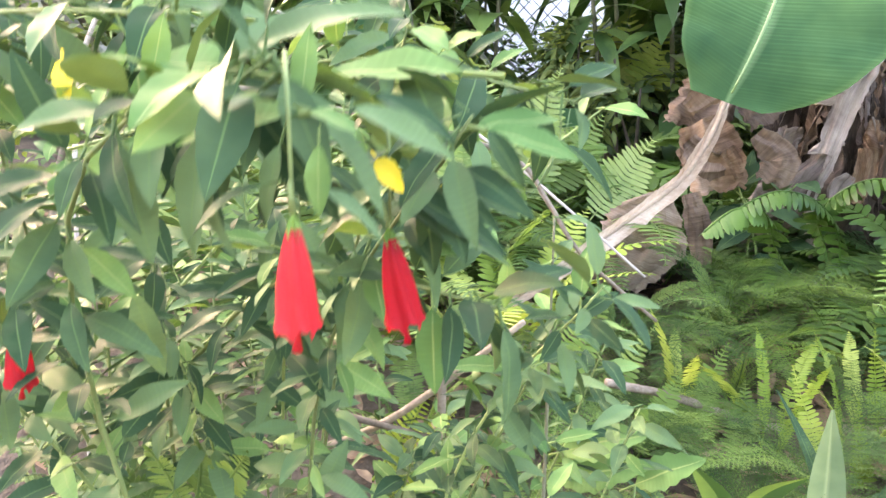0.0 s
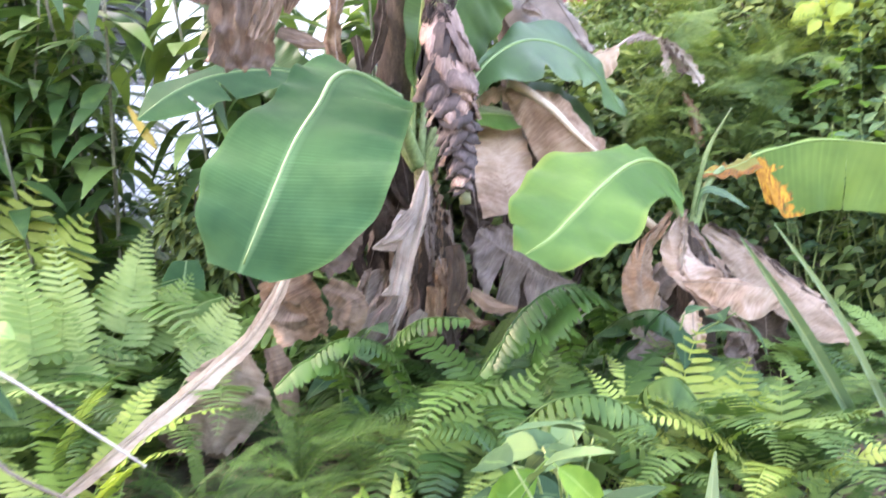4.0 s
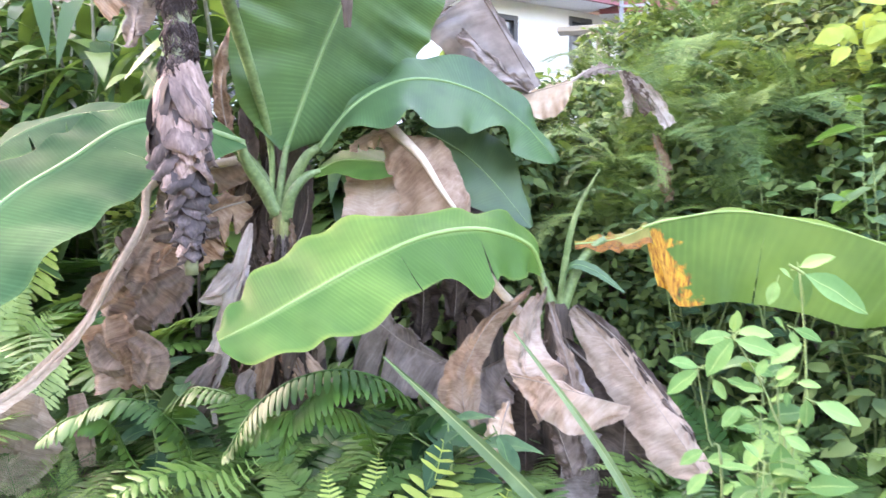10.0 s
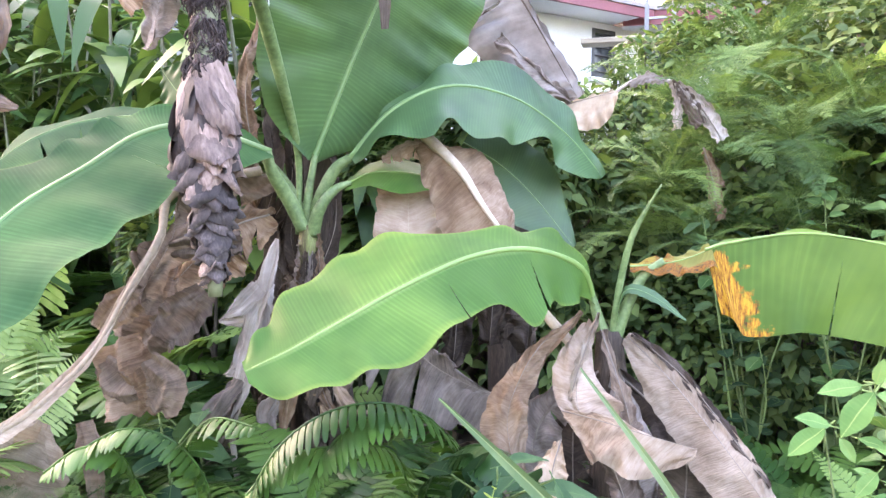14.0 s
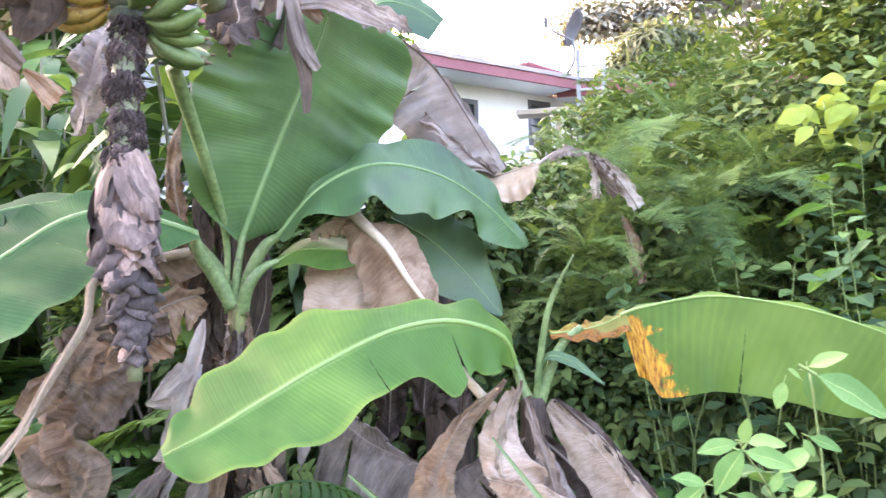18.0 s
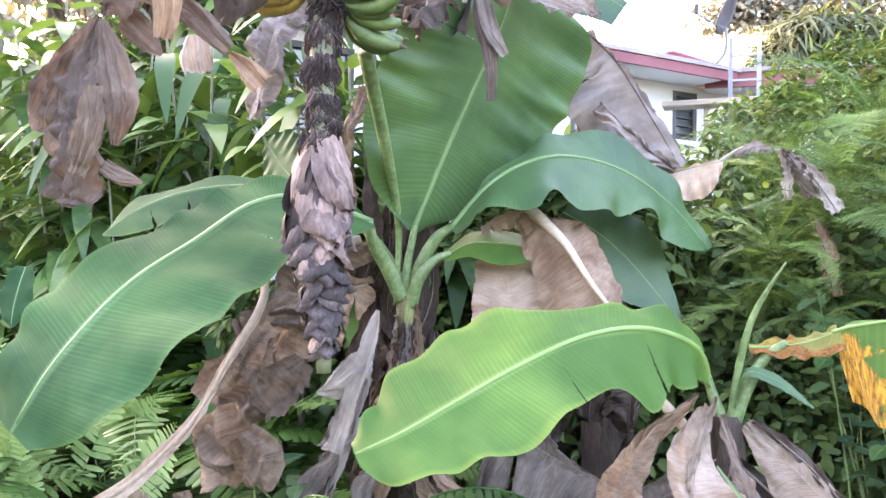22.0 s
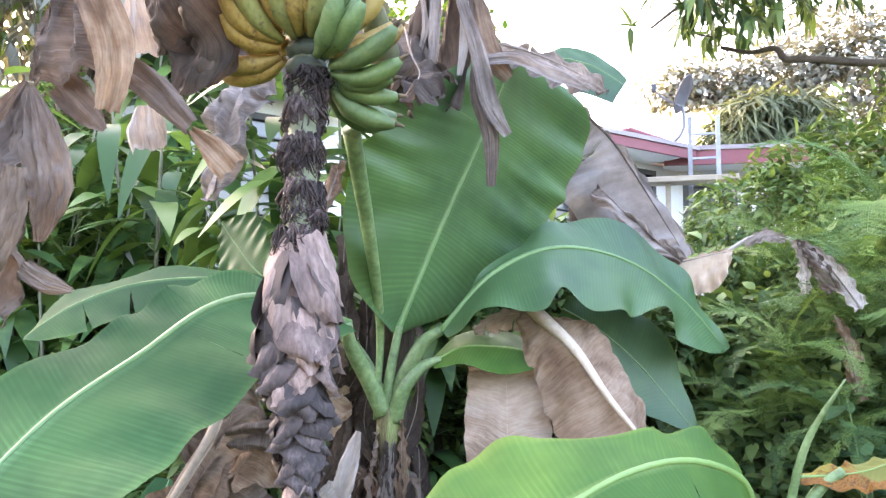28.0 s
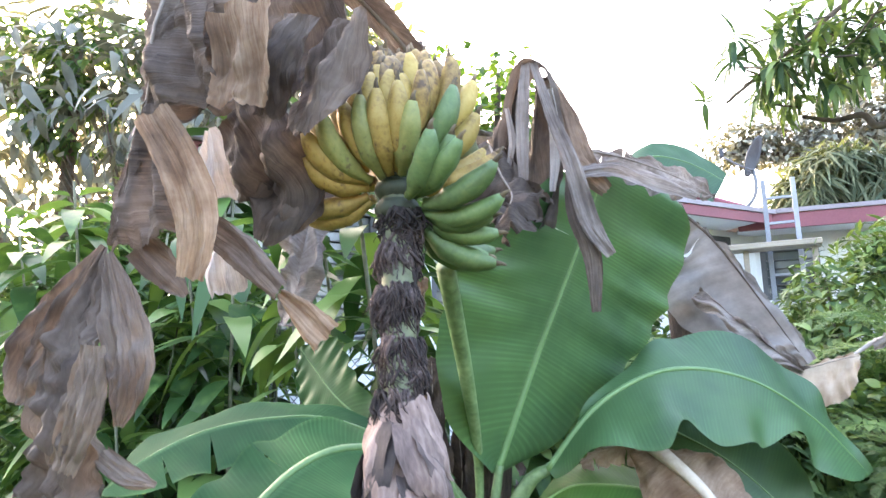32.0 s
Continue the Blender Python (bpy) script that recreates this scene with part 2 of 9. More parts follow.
LEAF_DEEP = leaf_material("banana_leaf_deep", (0.028, 0.085, 0.037), (0.074, 0.17, 0.06), 0.45, 27, 0.5, 0.06, island=False, spread=0.2, shine=0.42, rim=(0.095, 0.18, 0.055), mid=(0.11, 0.2, 0.09), mid_wide=0.03)
LEAF_LEFT = leaf_material("banana_leaf_blue_green", (0.024, 0.08, 0.034), (0.058, 0.145, 0.052), 0.7, 27, 0.42, 0.1, island=False, spread=0.2, shine=0.05, rim=(0.1, 0.2, 0.07), mid=(0.13, 0.24, 0.11), mid_wide=0.045)
LEAF_LIME = leaf_material("banana_leaf_lime", (0.055, 0.145, 0.026), (0.12, 0.24, 0.045), 0.62, 27, 0.34, 0.16, island=False, spread=0.2, shine=0.24, rim=(0.22, 0.32, 0.06), mid=(0.2, 0.31, 0.1), mid_wide=0.045)
LEAF_SPOT = leaf_material("banana_leaf_spotted", (0.06, 0.14, 0.022), (0.12, 0.22, 0.036), 0.5, 12, 0.3, 0.18, island=False, spots=(0.52, 0.29, 0.03), spread=0.2, shine=0.2)
LEAF_ROT = leaf_material("banana_leaf_yellow", (0.2, 0.2, 0.04), (0.55, 0.33, 0.04), 0.55, 20, 0.3, 0.25, island=False, spots=(0.1, 0.05, 0.015), spread=0.2)
RIB = rough_material("midrib_green", [(0.3, (0.09, 0.18, 0.062)), (0.7, (0.155, 0.265, 0.095))], 6, 40, 0.45, 0.1, spread=0.1)
RIB_LIME = rough_material("midrib_lime", [(0.3, (0.13, 0.245, 0.06)), (0.7, (0.2, 0.315, 0.09))], 6, 40, 0.45, 0.1, spread=0.1)
RIB_GREY = rough_material("midrib_grey", [(0.3, (0.13, 0.105, 0.085)), (0.7, (0.29, 0.245, 0.205))], 9, 60, 0.8, 0.4, spread=0.1)
RIB_TAN = rough_material("midrib_tan", [(0.3, (0.2, 0.15, 0.105)), (0.7, (0.4, 0.32, 0.24))], 9, 60, 0.8, 0.4, spread=0.1)
RIB_DRY = rough_material("midrib_dry", [(0.3, (0.33, 0.26, 0.19)), (0.7, (0.56, 0.48, 0.38))], 9, 60, 0.75, 0.4, spread=0.1)
PETIOLE = rough_material("petiole_green", [(0.32, (0.045, 0.07, 0.025)), (0.5, (0.11, 0.175, 0.065)), (0.68, (0.21, 0.29, 0.125))], 11, 60, 0.5, 0.15, spread=0.15)
DEAD_GREY = dead_material("dry_leaf_grey", (0.065, 0.052, 0.046), (0.19, 0.157, 0.138), (0.36, 0.31, 0.28))
DEAD_PINK = dead_material("dry_leaf_pale", (0.16, 0.1, 0.065), (0.36, 0.265, 0.2), (0.52, 0.42, 0.345))
DEAD_BROWN = dead_material("dry_leaf_brown", (0.06, 0.036, 0.023), (0.175, 0.11, 0.068), (0.36, 0.27, 0.19))
# near-black tone for dark old sheaths and for leaves with shade painted in
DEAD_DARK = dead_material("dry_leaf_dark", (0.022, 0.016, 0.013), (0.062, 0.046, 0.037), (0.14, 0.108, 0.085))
DEAD_TAUPE = dead_material("dry_leaf_taupe", (0.036, 0.026, 0.021), (0.1, 0.074, 0.059), (0.2, 0.157, 0.128))
DEAD_UMBER = dead_material("dry_leaf_umber", (0.055, 0.039, 0.029), (0.16, 0.115, 0.085), (0.3, 0.226, 0.172))
DEAD_TAN = dead_material("dry_leaf_sand", (0.14, 0.1, 0.07), (0.26, 0.2, 0.15), (0.38, 0.31, 0.245))
DEAD_RUST_PALE = dead_material("dry_leaf_rusty", (0.09, 0.05, 0.03), (0.22, 0.145, 0.095), (0.36, 0.27, 0.2))
DEAD_PEACH = dead_material("dry_leaf_peach", (0.25, 0.16, 0.1), (0.46, 0.33, 0.23), (0.6, 0.47, 0.36))
DEAD_FOLD = dead_material("dry_leaf_sheet", (0.12, 0.108, 0.1), (0.205, 0.187, 0.177), (0.3, 0.28, 0.268), 6)
DEAD_ASH = dead_material("dry_leaf_ash", (0.15, 0.13, 0.115), (0.36, 0.315, 0.285), (0.54, 0.49, 0.45))
DEAD_STRAW = dead_material("dry_leaf_straw", (0.21, 0.15, 0.105), (0.38, 0.295, 0.22), (0.52, 0.44, 0.355), 8)
DEAD_STRAW_BROWN = dead_material("dry_leaf_tan", (0.09, 0.064, 0.048), (0.22, 0.168, 0.132), (0.38, 0.305, 0.25))
RIB_ASH = rough_material("midrib_ash", [(0.3, (0.26, 0.235, 0.215)), (0.7, (0.5, 0.46, 0.42))], 9, 60, 0.8, 0.4, spread=0.1)
STEM_TOP = rough_material("stem_top", [(0.36, (0.03, 0.02, 0.013)), (0.46, (0.1, 0.085, 0.035)), (0.6, (0.17, 0.21, 0.06)), (0.72, (0.25, 0.3, 0.1))], 5, 45, 0.6, 0.4, (5, 5, 0.8), 0.1)
MANGO_LEAF = leaf_material("mango_leaf", (0.03, 0.07, 0.025), (0.12, 0.19, 0.06), 0.45, through_tone=0.3, spread=0.8)
LIME_LEAF = leaf_material("lime_leaf", (0.22, 0.32, 0.05), (0.32, 0.42, 0.08), 0.5, 70, 0.12, 0.35, island=False)
BRIGHT_LEAF = leaf_material("bright_broad_leaf", (0.09, 0.21, 0.03), (0.2, 0.36, 0.065), 0.5, 60, 0.16, 0.3, island=False, shine=0.1, mid=(0.24, 0.4, 0.12))
OVAL_LEAF = leaf_material("oval_leaf", (0.05, 0.125, 0.036), (0.125, 0.225, 0.068), 0.5, 60, 0.14, 0.26, island=False, shine=0.2, mid=(0.2, 0.3, 0.12))
FEATHER_DARK = leaf_material("feather_dark", (0.06, 0.13, 0.04), (0.16, 0.26, 0.075), 0.6, through_tone=0.3, island=False)
TREE_GLOW = leaf_material("backlit_leaf", (0.06, 0.09, 0.04), (0.16, 0.19, 0.09), 0.5, through_tone=0.45, spread=0.8)
CROWN = rough_material("fruit_crown", [(0.3, (0.02, 0.03, 0.018)), (0.7, (0.06, 0.075, 0.04))], 14, 60, 0.7, 0.3)
# evening haze is put into the greyed leaf colours of these two
TREE_FAR_HAZE = leaf_material("far_hazy_leaf", (0.05, 0.075, 0.04), (0.14, 0.17, 0.1), 0.6, through_tone=0.3, spread=0.8)
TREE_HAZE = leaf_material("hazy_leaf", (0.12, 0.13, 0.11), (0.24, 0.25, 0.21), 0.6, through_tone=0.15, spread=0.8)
TRUNK = rough_material("old_sheath", [(0.3, (0.022, 0.016, 0.012)), (0.5, (0.06, 0.043, 0.033)), (0.72, (0.16, 0.12, 0.09))], 6, 40, 0.85, 0.7, (6, 6, 0.7), 0.2)
FRIZZ = rough_material("dry_flower", [(0.3, (0.014, 0.009, 0.008)), (0.55, (0.05, 0.034, 0.03)), (0.75, (0.24, 0.19, 0.175))], 20, 90, 0.9, 0.5, spread=0.6)
# lit and shaded tones of the same dry bract
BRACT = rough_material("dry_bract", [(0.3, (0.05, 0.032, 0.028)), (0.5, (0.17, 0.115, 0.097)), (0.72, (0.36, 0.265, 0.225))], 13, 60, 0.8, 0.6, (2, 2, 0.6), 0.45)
BRACT_SHADED = rough_material("dry_bract_shaded", [(0.3, (0.02, 0.015, 0.016)), (0.52, (0.06, 0.046, 0.044)), (0.75, (0.17, 0.132, 0.126))], 10, 60, 0.85, 0.6, (2, 2, 0.6), 0.4)
STALK = rough_material("fruit_stalk", [(0.3, (0.045, 0.05, 0.024)), (0.7, (0.11, 0.12, 0.058))], 10, 60, 0.6, 0.3)
FRUIT_GREEN = rough_material("banana_green", [(0.36, (0.035, 0.045, 0.02)), (0.42, (0.068, 0.12, 0.038)), (0.58, (0.1, 0.165, 0.052)), (0.72, (0.16, 0.2, 0.07))], 22, 110, 0.55, 0.2, (1, 1, 0.6), 0.2)
FRUIT_TURN = rough_material("banana_turning", [(0.37, (0.09, 0.07, 0.03)), (0.43, (0.16, 0.175, 0.05)), (0.68, (0.25, 0.245, 0.075))], 22, 110, 0.58, 0.2, spread=0.15)
FRUIT_YELLOW = rough_material("banana_yellow", [(0.36, (0.1, 0.055, 0.02)), (0.42, (0.25, 0.165, 0.04)), (0.5, (0.34, 0.235, 0.055)), (0.7, (0.4, 0.3, 0.09))], 22, 110, 0.6, 0.2, spread=0.2)
FRUIT_RIPE = rough_material("banana_overripe", [(0.4, (0.08, 0.045, 0.02)), (0.48, (0.22, 0.135, 0.04)), (0.62, (0.38, 0.26, 0.075)), (0.8, (0.43, 0.32, 0.12))], 14, 70, 0.6, 0.2, spread=0.25)
FRUIT_TIP = rough_material("banana_tip", [(0.3, (0.06, 0.042, 0.025)), (0.7, (0.2, 0.15, 0.09))], 30, 90, 0.9, 0.3)
FERN = leaf_material("fern_green", (0.045, 0.105, 0.028), (0.15, 0.25, 0.07), 0.5, through_tone=0.28, island=False, shine=0.2)
DEAD_YELLOW = dead_material("yellowed_leaf", (0.3, 0.17, 0.04), (0.5, 0.36, 0.08), (0.56, 0.45, 0.14))
FERN_LIGHT = leaf_material("fern_light", (0.13, 0.23, 0.065), (0.23, 0.33, 0.115), 0.5, through_tone=0.2, island=False, shine=0.2)
FERN_SOFT = leaf_material("fern_soft_green", (0.15, 0.26, 0.09), (0.28, 0.4, 0.17), 0.5, through_tone=0.28, island=False, shine=0.2)
FERN_PALE = leaf_material("fern_pale", (0.18, 0.29, 0.05), (0.33, 0.42, 0.11), 0.55, through_tone=0.3, island=False, shine=0.2)
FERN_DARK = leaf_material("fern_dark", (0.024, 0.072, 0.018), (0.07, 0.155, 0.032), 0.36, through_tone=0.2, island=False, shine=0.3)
FEATHER = leaf_material("feather_green", (0.032, 0.084, 0.02), (0.12, 0.22, 0.048), 0.6, through_tone=0.3, island=False, spread=0.7)
SHRUB = leaf_material("shrub_leaf", (0.03, 0.074, 0.036), (0.098, 0.18, 0.08), 0.55, 60, 0.2, 0.12, island=False, spread=0.8, shine=0.06, mid=(0.11, 0.2, 0.075))
SHRUB_PALE = leaf_material("shrub_leaf_pale", (0.085, 0.19, 0.06), (0.18, 0.32, 0.11), 0.6, 60, 0.2, 0.16, island=False, shine=0.06, mid=(0.24, 0.34, 0.13))
YELLOW_LEAF = leaf_material("shrub_leaf_yellow", (0.5, 0.42, 0.03), (0.6, 0.52, 0.05), 0.5, through_tone=0.35, island=False)
BUSH = leaf_material("bush_leaf", (0.058, 0.115, 0.042), (0.16, 0.245, 0.078), 0.55, through_tone=0.28, spread=0.9)
BUSH_LIME = leaf_material("bush_leaf_lime", (0.048, 0.092, 0.028), (0.148, 0.208, 0.06), 0.55, through_tone=0.28, spread=0.8)
STRAP = leaf_material("strap_leaf", (0.042, 0.1, 0.032), (0.13, 0.225, 0.062), 0.36, through_tone=0.3, spread=0.8)
TREE_LEAF = leaf_material("tree_leaf", (0.02, 0.06, 0.012), (0.09, 0.17, 0.03), 0.5, through_tone=0.35, spread=0.8)
PALE_STRAP = leaf_material("pale_strap", (0.1, 0.18, 0.1), (0.2, 0.3, 0.17), 0.45, 40, 0.15, 0.2, island=False, shine=0.2, mid=(0.3, 0.4, 0.24), mid_wide=0.09)
PETAL = leaf_material("red_petal", (0.55, 0.016, 0.03), (0.82, 0.07, 0.08), 0.55, 90, 0.3, 0.4, island=False, spread=0.3, shine=0.2)
CALYX = leaf_material("calyx", (0.1, 0.22, 0.04), (0.2, 0.36, 0.08), 0.5, through_tone=0.3, island=False)
TWIG = rough_material("twig", [(0.3, (0.11, 0.085, 0.06)), (0.7, (0.3, 0.25, 0.19))], 20, 80, 0.85, 0.4)
GREEN_TWIG = rough_material("green_twig", [(0.3, (0.10, 0.16, 0.05)), (0.7, (0.2, 0.28, 0.1))], 20, 80, 0.7, 0.2)
CANE = rough_material("cane_stem", [(0.3, (0.07, 0.08, 0.045)), (0.7, (0.17, 0.17, 0.11))], 15, 60, 0.8, 0.3)
BARK = rough_material("bark", [(0.3, (0.04, 0.03, 0.022)), (0.7, (0.16, 0.125, 0.095))], 8, 50, 0.9, 0.7)
SOIL = rough_material("soil_litter", [(0.3, (0.025, 0.02, 0.014)), (0.5, (0.065, 0.05, 0.035)), (0.7, (0.14, 0.11, 0.078))], 4, 35, 0.95, 1.0, spread=0.0, depth=0.04)
LITTER = rough_material("dry_litter", [(0.3, (0.10, 0.06, 0.035)), (0.7, (0.32, 0.23, 0.15))], 14, 60, 0.9, 0.4)
WALL_WHITE = rough_material("white_render", [(0.3, (0.66, 0.67, 0.66)), (0.7, (0.8, 0.8, 0.78))], 2, 40, 0.9, 0.15, spread=0.03)
FASCIA = rough_material("red_fascia", [(0.3, (0.19, 0.05, 0.062)), (0.7, (0.26, 0.08, 0.092))], 3, 40, 0.6, 0.1, spread=0.05)
ROOF = rough_material("roof_sheet", [(0.3, (0.2, 0.17, 0.18)), (0.7, (0.33, 0.28, 0.29))], 3, 40, 0.5, 0.15, spread=0.05)
FRAME_DARK = rough_material("dark_frame", [(0.3, (0.035, 0.037, 0.04)), (0.7, (0.07, 0.072, 0.075))], 5, 40, 0.5, 0.05)
METAL = rough_material("aluminium", [(0.3, (0.16, 0.17, 0.185)), (0.7, (0.26, 0.27, 0.29))], 10, 60, 0.45, 0.05)
DISH = rough_material("dish_grey", [(0.3, (0.05, 0.055, 0.065)), (0.7, (0.09, 0.095, 0.105))], 10, 60, 0.7, 0.05)
PLANK = rough_material("weathered_plank", [(0.3, (0.22, 0.18, 0.13)), (0.7, (0.42, 0.36, 0.28))], 6, 50, 0.85, 0.4, (0.6, 6, 6))
GLASS, _n, _l, _b = node_material("window_glass")
_b.inputs["Base Color"].default_value, _b.inputs["Roughness"].default_value = (0.05, 0.06, 0.065, 1), 0.08
_b.inputs["Specular IOR Level"].default_value = 0.8

# ---- builders ----


def mesh_of(name, verts, faces, mats, uvs=None, smooth=True, face_mats=None):
    me = bpy.data.meshes.new(name)
    me.from_pydata([tuple(v) for v in verts], [], faces)
    for m in mats if isinstance(mats, (list, tuple)) else [mats]:
        me.materials.append(m)
    if uvs is not None:
        layer = me.uv_layers.new(name="UVMap")
        idx = np.empty(len(me.loops), dtype=np.int32)
        me.loops.foreach_get("vertex_index", idx)
        layer.data.foreach_set("uv", np.asarray(uvs, dtype=np.float32)[idx].ravel())
    if face_mats is not None:
        me.polygons.foreach_set("material_index", face_mats)
    if smooth:
        me.polygons.foreach_set("use_smooth", [True] * len(me.polygons))
    me.update()
    return me


def thing(name, at, label, category, group="", kind=""):
    ob = new(name)
    ob.location = at
    ob.empty_display_size = 0.1
    return tagged(ob, label, category, group, kind)


def part(name, me, parent, label="", m=None):
    """One mesh as a part under a thing (or a part); its vertices are in world space unless a pose m is given."""
    ob = new(name, me)
    ob.parent = parent
    base = Matrix.Translation(parent.location) if parent.parent is None else Matrix.Translation(parent.parent.location)
    if parent.parent is not None:
        base = base @ parent.matrix_basis
    ob.matrix_basis = base.inverted() @ (m if m is not None else Matrix())
    return tagged(ob, label) if label else ob


def spline(points, n):
    """n points of a smooth curve through the given values (numbers or vectors)."""
    pts = np.array([list(p) if hasattr(p, "__len__") else [p] for p in points], float)
    k = len(pts)
    out = []
    for i in range(n):
        u = i / (n - 1) * (k - 1)
        j = min(int(u), k - 2)
        f = u - j
        a, b, c, d = pts[max(j - 1, 0)], pts[j], pts[j + 1], pts[min(j + 2, k - 1)]
        out.append(0.5 * (2 * b + (c - a) * f + (2 * a - 5 * b + 4 * c - d) * f * f + (3 * b - a - 3 * c + d) * f ** 3))
    return np.array(out)


def tube_data(path, radii, sides=8, wobble=0.0, seed=0, cap=True):
    """Verts and faces of a round tube along a path."""
    path = np.asarray(path, float)
    n = len(path)
    verts, faces = [], []
    ref = None
    rng = random.Random(seed)
    for i in range(n):
        t = Vector(path[min(i + 1, n - 1)] - path[max(i - 1, 0)]).normalized()
        if ref is None:
            ref = t.orthogonal().normalized()
        ref = (ref - t * ref.dot(t)).normalized()
        other = t.cross(ref)
        r = radii[i] if hasattr(radii, "__len__") else radii
        for k in range(sides):
            a = 2 * math.pi * k / sides
            rr = r * (1 + wobble * (rng.random() - 0.5))
            verts.append(Vector(path[i]) + (ref * math.cos(a) + other * math.sin(a)) * rr)
    for i in range(n - 1):
        for k in range(sides):
            k2 = (k + 1) % sides
            faces.append((i * sides + k, i * sides + k2, (i + 1) * sides + k2, (i + 1) * sides + k))
    if cap:
        faces.append(tuple(reversed(range(sides))))
        faces.append(tuple(range((n - 1) * sides, n * sides)))
    return verts, faces


def tube(name, points, radii, mat, parent, label="", n=14, sides=8, wobble=0.0, seed=0):
    path = spline(points, n)
    rad = spline(radii, n)[:, 0] if hasattr(radii, "__len__") else radii
    v, f = tube_data(path, rad, sides, wobble, seed)
    return part(name, mesh_of(name, v, f, mat), parent, label)


def blade_mesh(name, mids, wl, wr, left, right, mat, n=44, m=8, ruffle=0.012, waves=9, crumple=0.0, jag=0.0, tears=(), sag=0.0, seed=0, strips=0):
    """A leaf blade lofted along its midrib: half widths along it, the way each half spreads at its base and at its tip,
    a ruffled rim, crumples for dry leaves, and tears (side, place along, gap)."""
    rng = random.Random(seed)
    path = spline(mids, n)
    lw, rw = spline(wl, n)[:, 0], spline(wr, n)[:, 0]
    verts, uvs, faces = [], [], []
    shift = Vector((rng.random() * 50, rng.random() * 50, rng.random() * 50))
    length = float(np.linalg.norm(np.diff(path, axis=0), axis=1).sum())
    for side, widths, ways in ((-1, lw, left), (1, rw, right)):
        rows = []
        cuts = {int(round(u * (n - 1))): g for s, u, g in tears if s == side}
        looks = [(1.0, 0.0, 0.0)]
        if strips:
            for u in sorted(rng.uniform(0.08, 0.93) for _ in range(strips)):
                cuts.setdefault(int(round(u * (n - 1))), 0.12)
        for _ in cuts:
            looks.append((rng.uniform(0.62, 1.12), rng.uniform(-0.15, 0.5), rng.uniform(-0.35, 0.35)) if strips else (1.0, 0.0, 0.0))
        strip = 0
        for i in range(n):
            f = i / (n - 1)
            t = Vector(path[min(i + 1, n - 1)] - path[max(i - 1, 0)]).normalized()
            w = Vector(ways[0]).lerp(Vector(ways[1]), f)
            w = (w - t * w.dot(t) * 0.8).normalized()
            nrm = t.cross(w).normalized() * side
            wide = max(widths[i], 0.002)
            made = []
            for copy in ((-1, 1) if i in cuts else (0,)):
                row = []
                strip += copy > 0
                cut_width, drop, tilt = looks[strip]
                for k in range(m + 1):
                    c = k / m
                    edge = 1 + 0.6 * jag * c * (0.9 * noise.noise(Vector((f * 7, side * 3.1, seed))) + 0.6 * noise.noise(Vector((f * 26, side * 3.1, seed))) + 0.35 * noise.noise(Vector((f * 70, side * 3.1, seed))))
                    loose = max(0.0, c - 0.15)
                    p = Vector(path[i]) + w * (wide * c * edge * (1 + (cut_width - 1) * min(1, loose * 1.5)))
                    p += (nrm * tilt - UP * drop) * (loose * loose * 1.2 * wide)
                    p += nrm * (ruffle * c * c * math.sin(f * waves * 6.28 + side + 2 * noise.noise(Vector((f * 5, seed, side)))))
                    p += UP * (-sag * c * c * wide)
                    if not crumple:
                        p += nrm * (wide * min(1, c * 1.6) * (0.045 * noise.noise(Vector((f * length * 9 + 1.5 * c, side * 2.7, seed + 0.5))) + 0.016 * noise.noise(Vector((f * length * 26 + 3 * c, side * 2.7, seed + 4.5)))))
                    if crumple:
                        q = Vector((f * length * 9, c * wide * 9 * side, seed * 1.7)) + shift
                        pleat = abs(noise.noise(Vector((f * length * 16 + c * 1.2, side * 7.7 + c * 1.5, seed * 2.3)))) - 0.22
                        p += nrm * (crumple * 2.2 * pleat * min(1, c * 2))
                        p += noise.noise_vector(q * 0.55) * (crumple * 1.3 * min(1, c * 2.5)) + noise.noise_vector(q * 1.7) * (crumple * 0.45 * min(1, c * 3))
                    if copy and c > 0.18:
                        gap = cuts[i] * (c - 0.18)
                        p += t * (copy * gap * wide) - UP * (max(copy, 0) * gap * wide * 0.7) + nrm * (copy * gap * wide * 0.4)
                    row.append(len(verts))
                    verts.append(p)
                    uvs.append((side * c * 0.5 + 0.5, f * length + 0.05 * c))
                made.append(row)
            rows.append(made)
        for i in range(n - 1):
            a, b = rows[i][-1], rows[i + 1][0]
            for k in range(m):
                quad = (a[k], a[k + 1], b[k + 1], b[k])
                faces.append(quad if side > 0 else quad[::-1])
    return mesh_of(name, verts, faces, mat, uvs)


def banana_leaf(parent, mids, wl, wr, left, right, mat, rib, rib_width=0.011, label="", name="leaf", rib_to=0.97, **more):
    ob = part(name, blade_mesh(name, mids, wl, wr, left, right, mat, **more), parent, label)
    path = spline(mids, 30)[: int(30 * rib_to)]
    n = len(path)
    v, f = tube_data(path, [0.52 * rib_width * (1 - 0.8 * i / (n - 1)) for i in range(n)], 7)
    part("midrib", mesh_of("midrib", v, f, rib), ob, "pale raised midrib")
    return ob


def box_data(a, b):
    (x0, y0, z0), (x1, y1, z1) = a, b
    v = [(x0, y0, z0), (x1, y0, z0), (x1, y1, z0), (x0, y1, z0), (x0, y0, z1), (x1, y0, z1), (x1, y1, z1), (x0, y1, z1)]
    f = [(0, 3, 2, 1), (4, 5, 6, 7), (0, 1, 5, 4), (1, 2, 6, 5), (2, 3, 7, 6), (3, 0, 4, 7)]
    return v, f


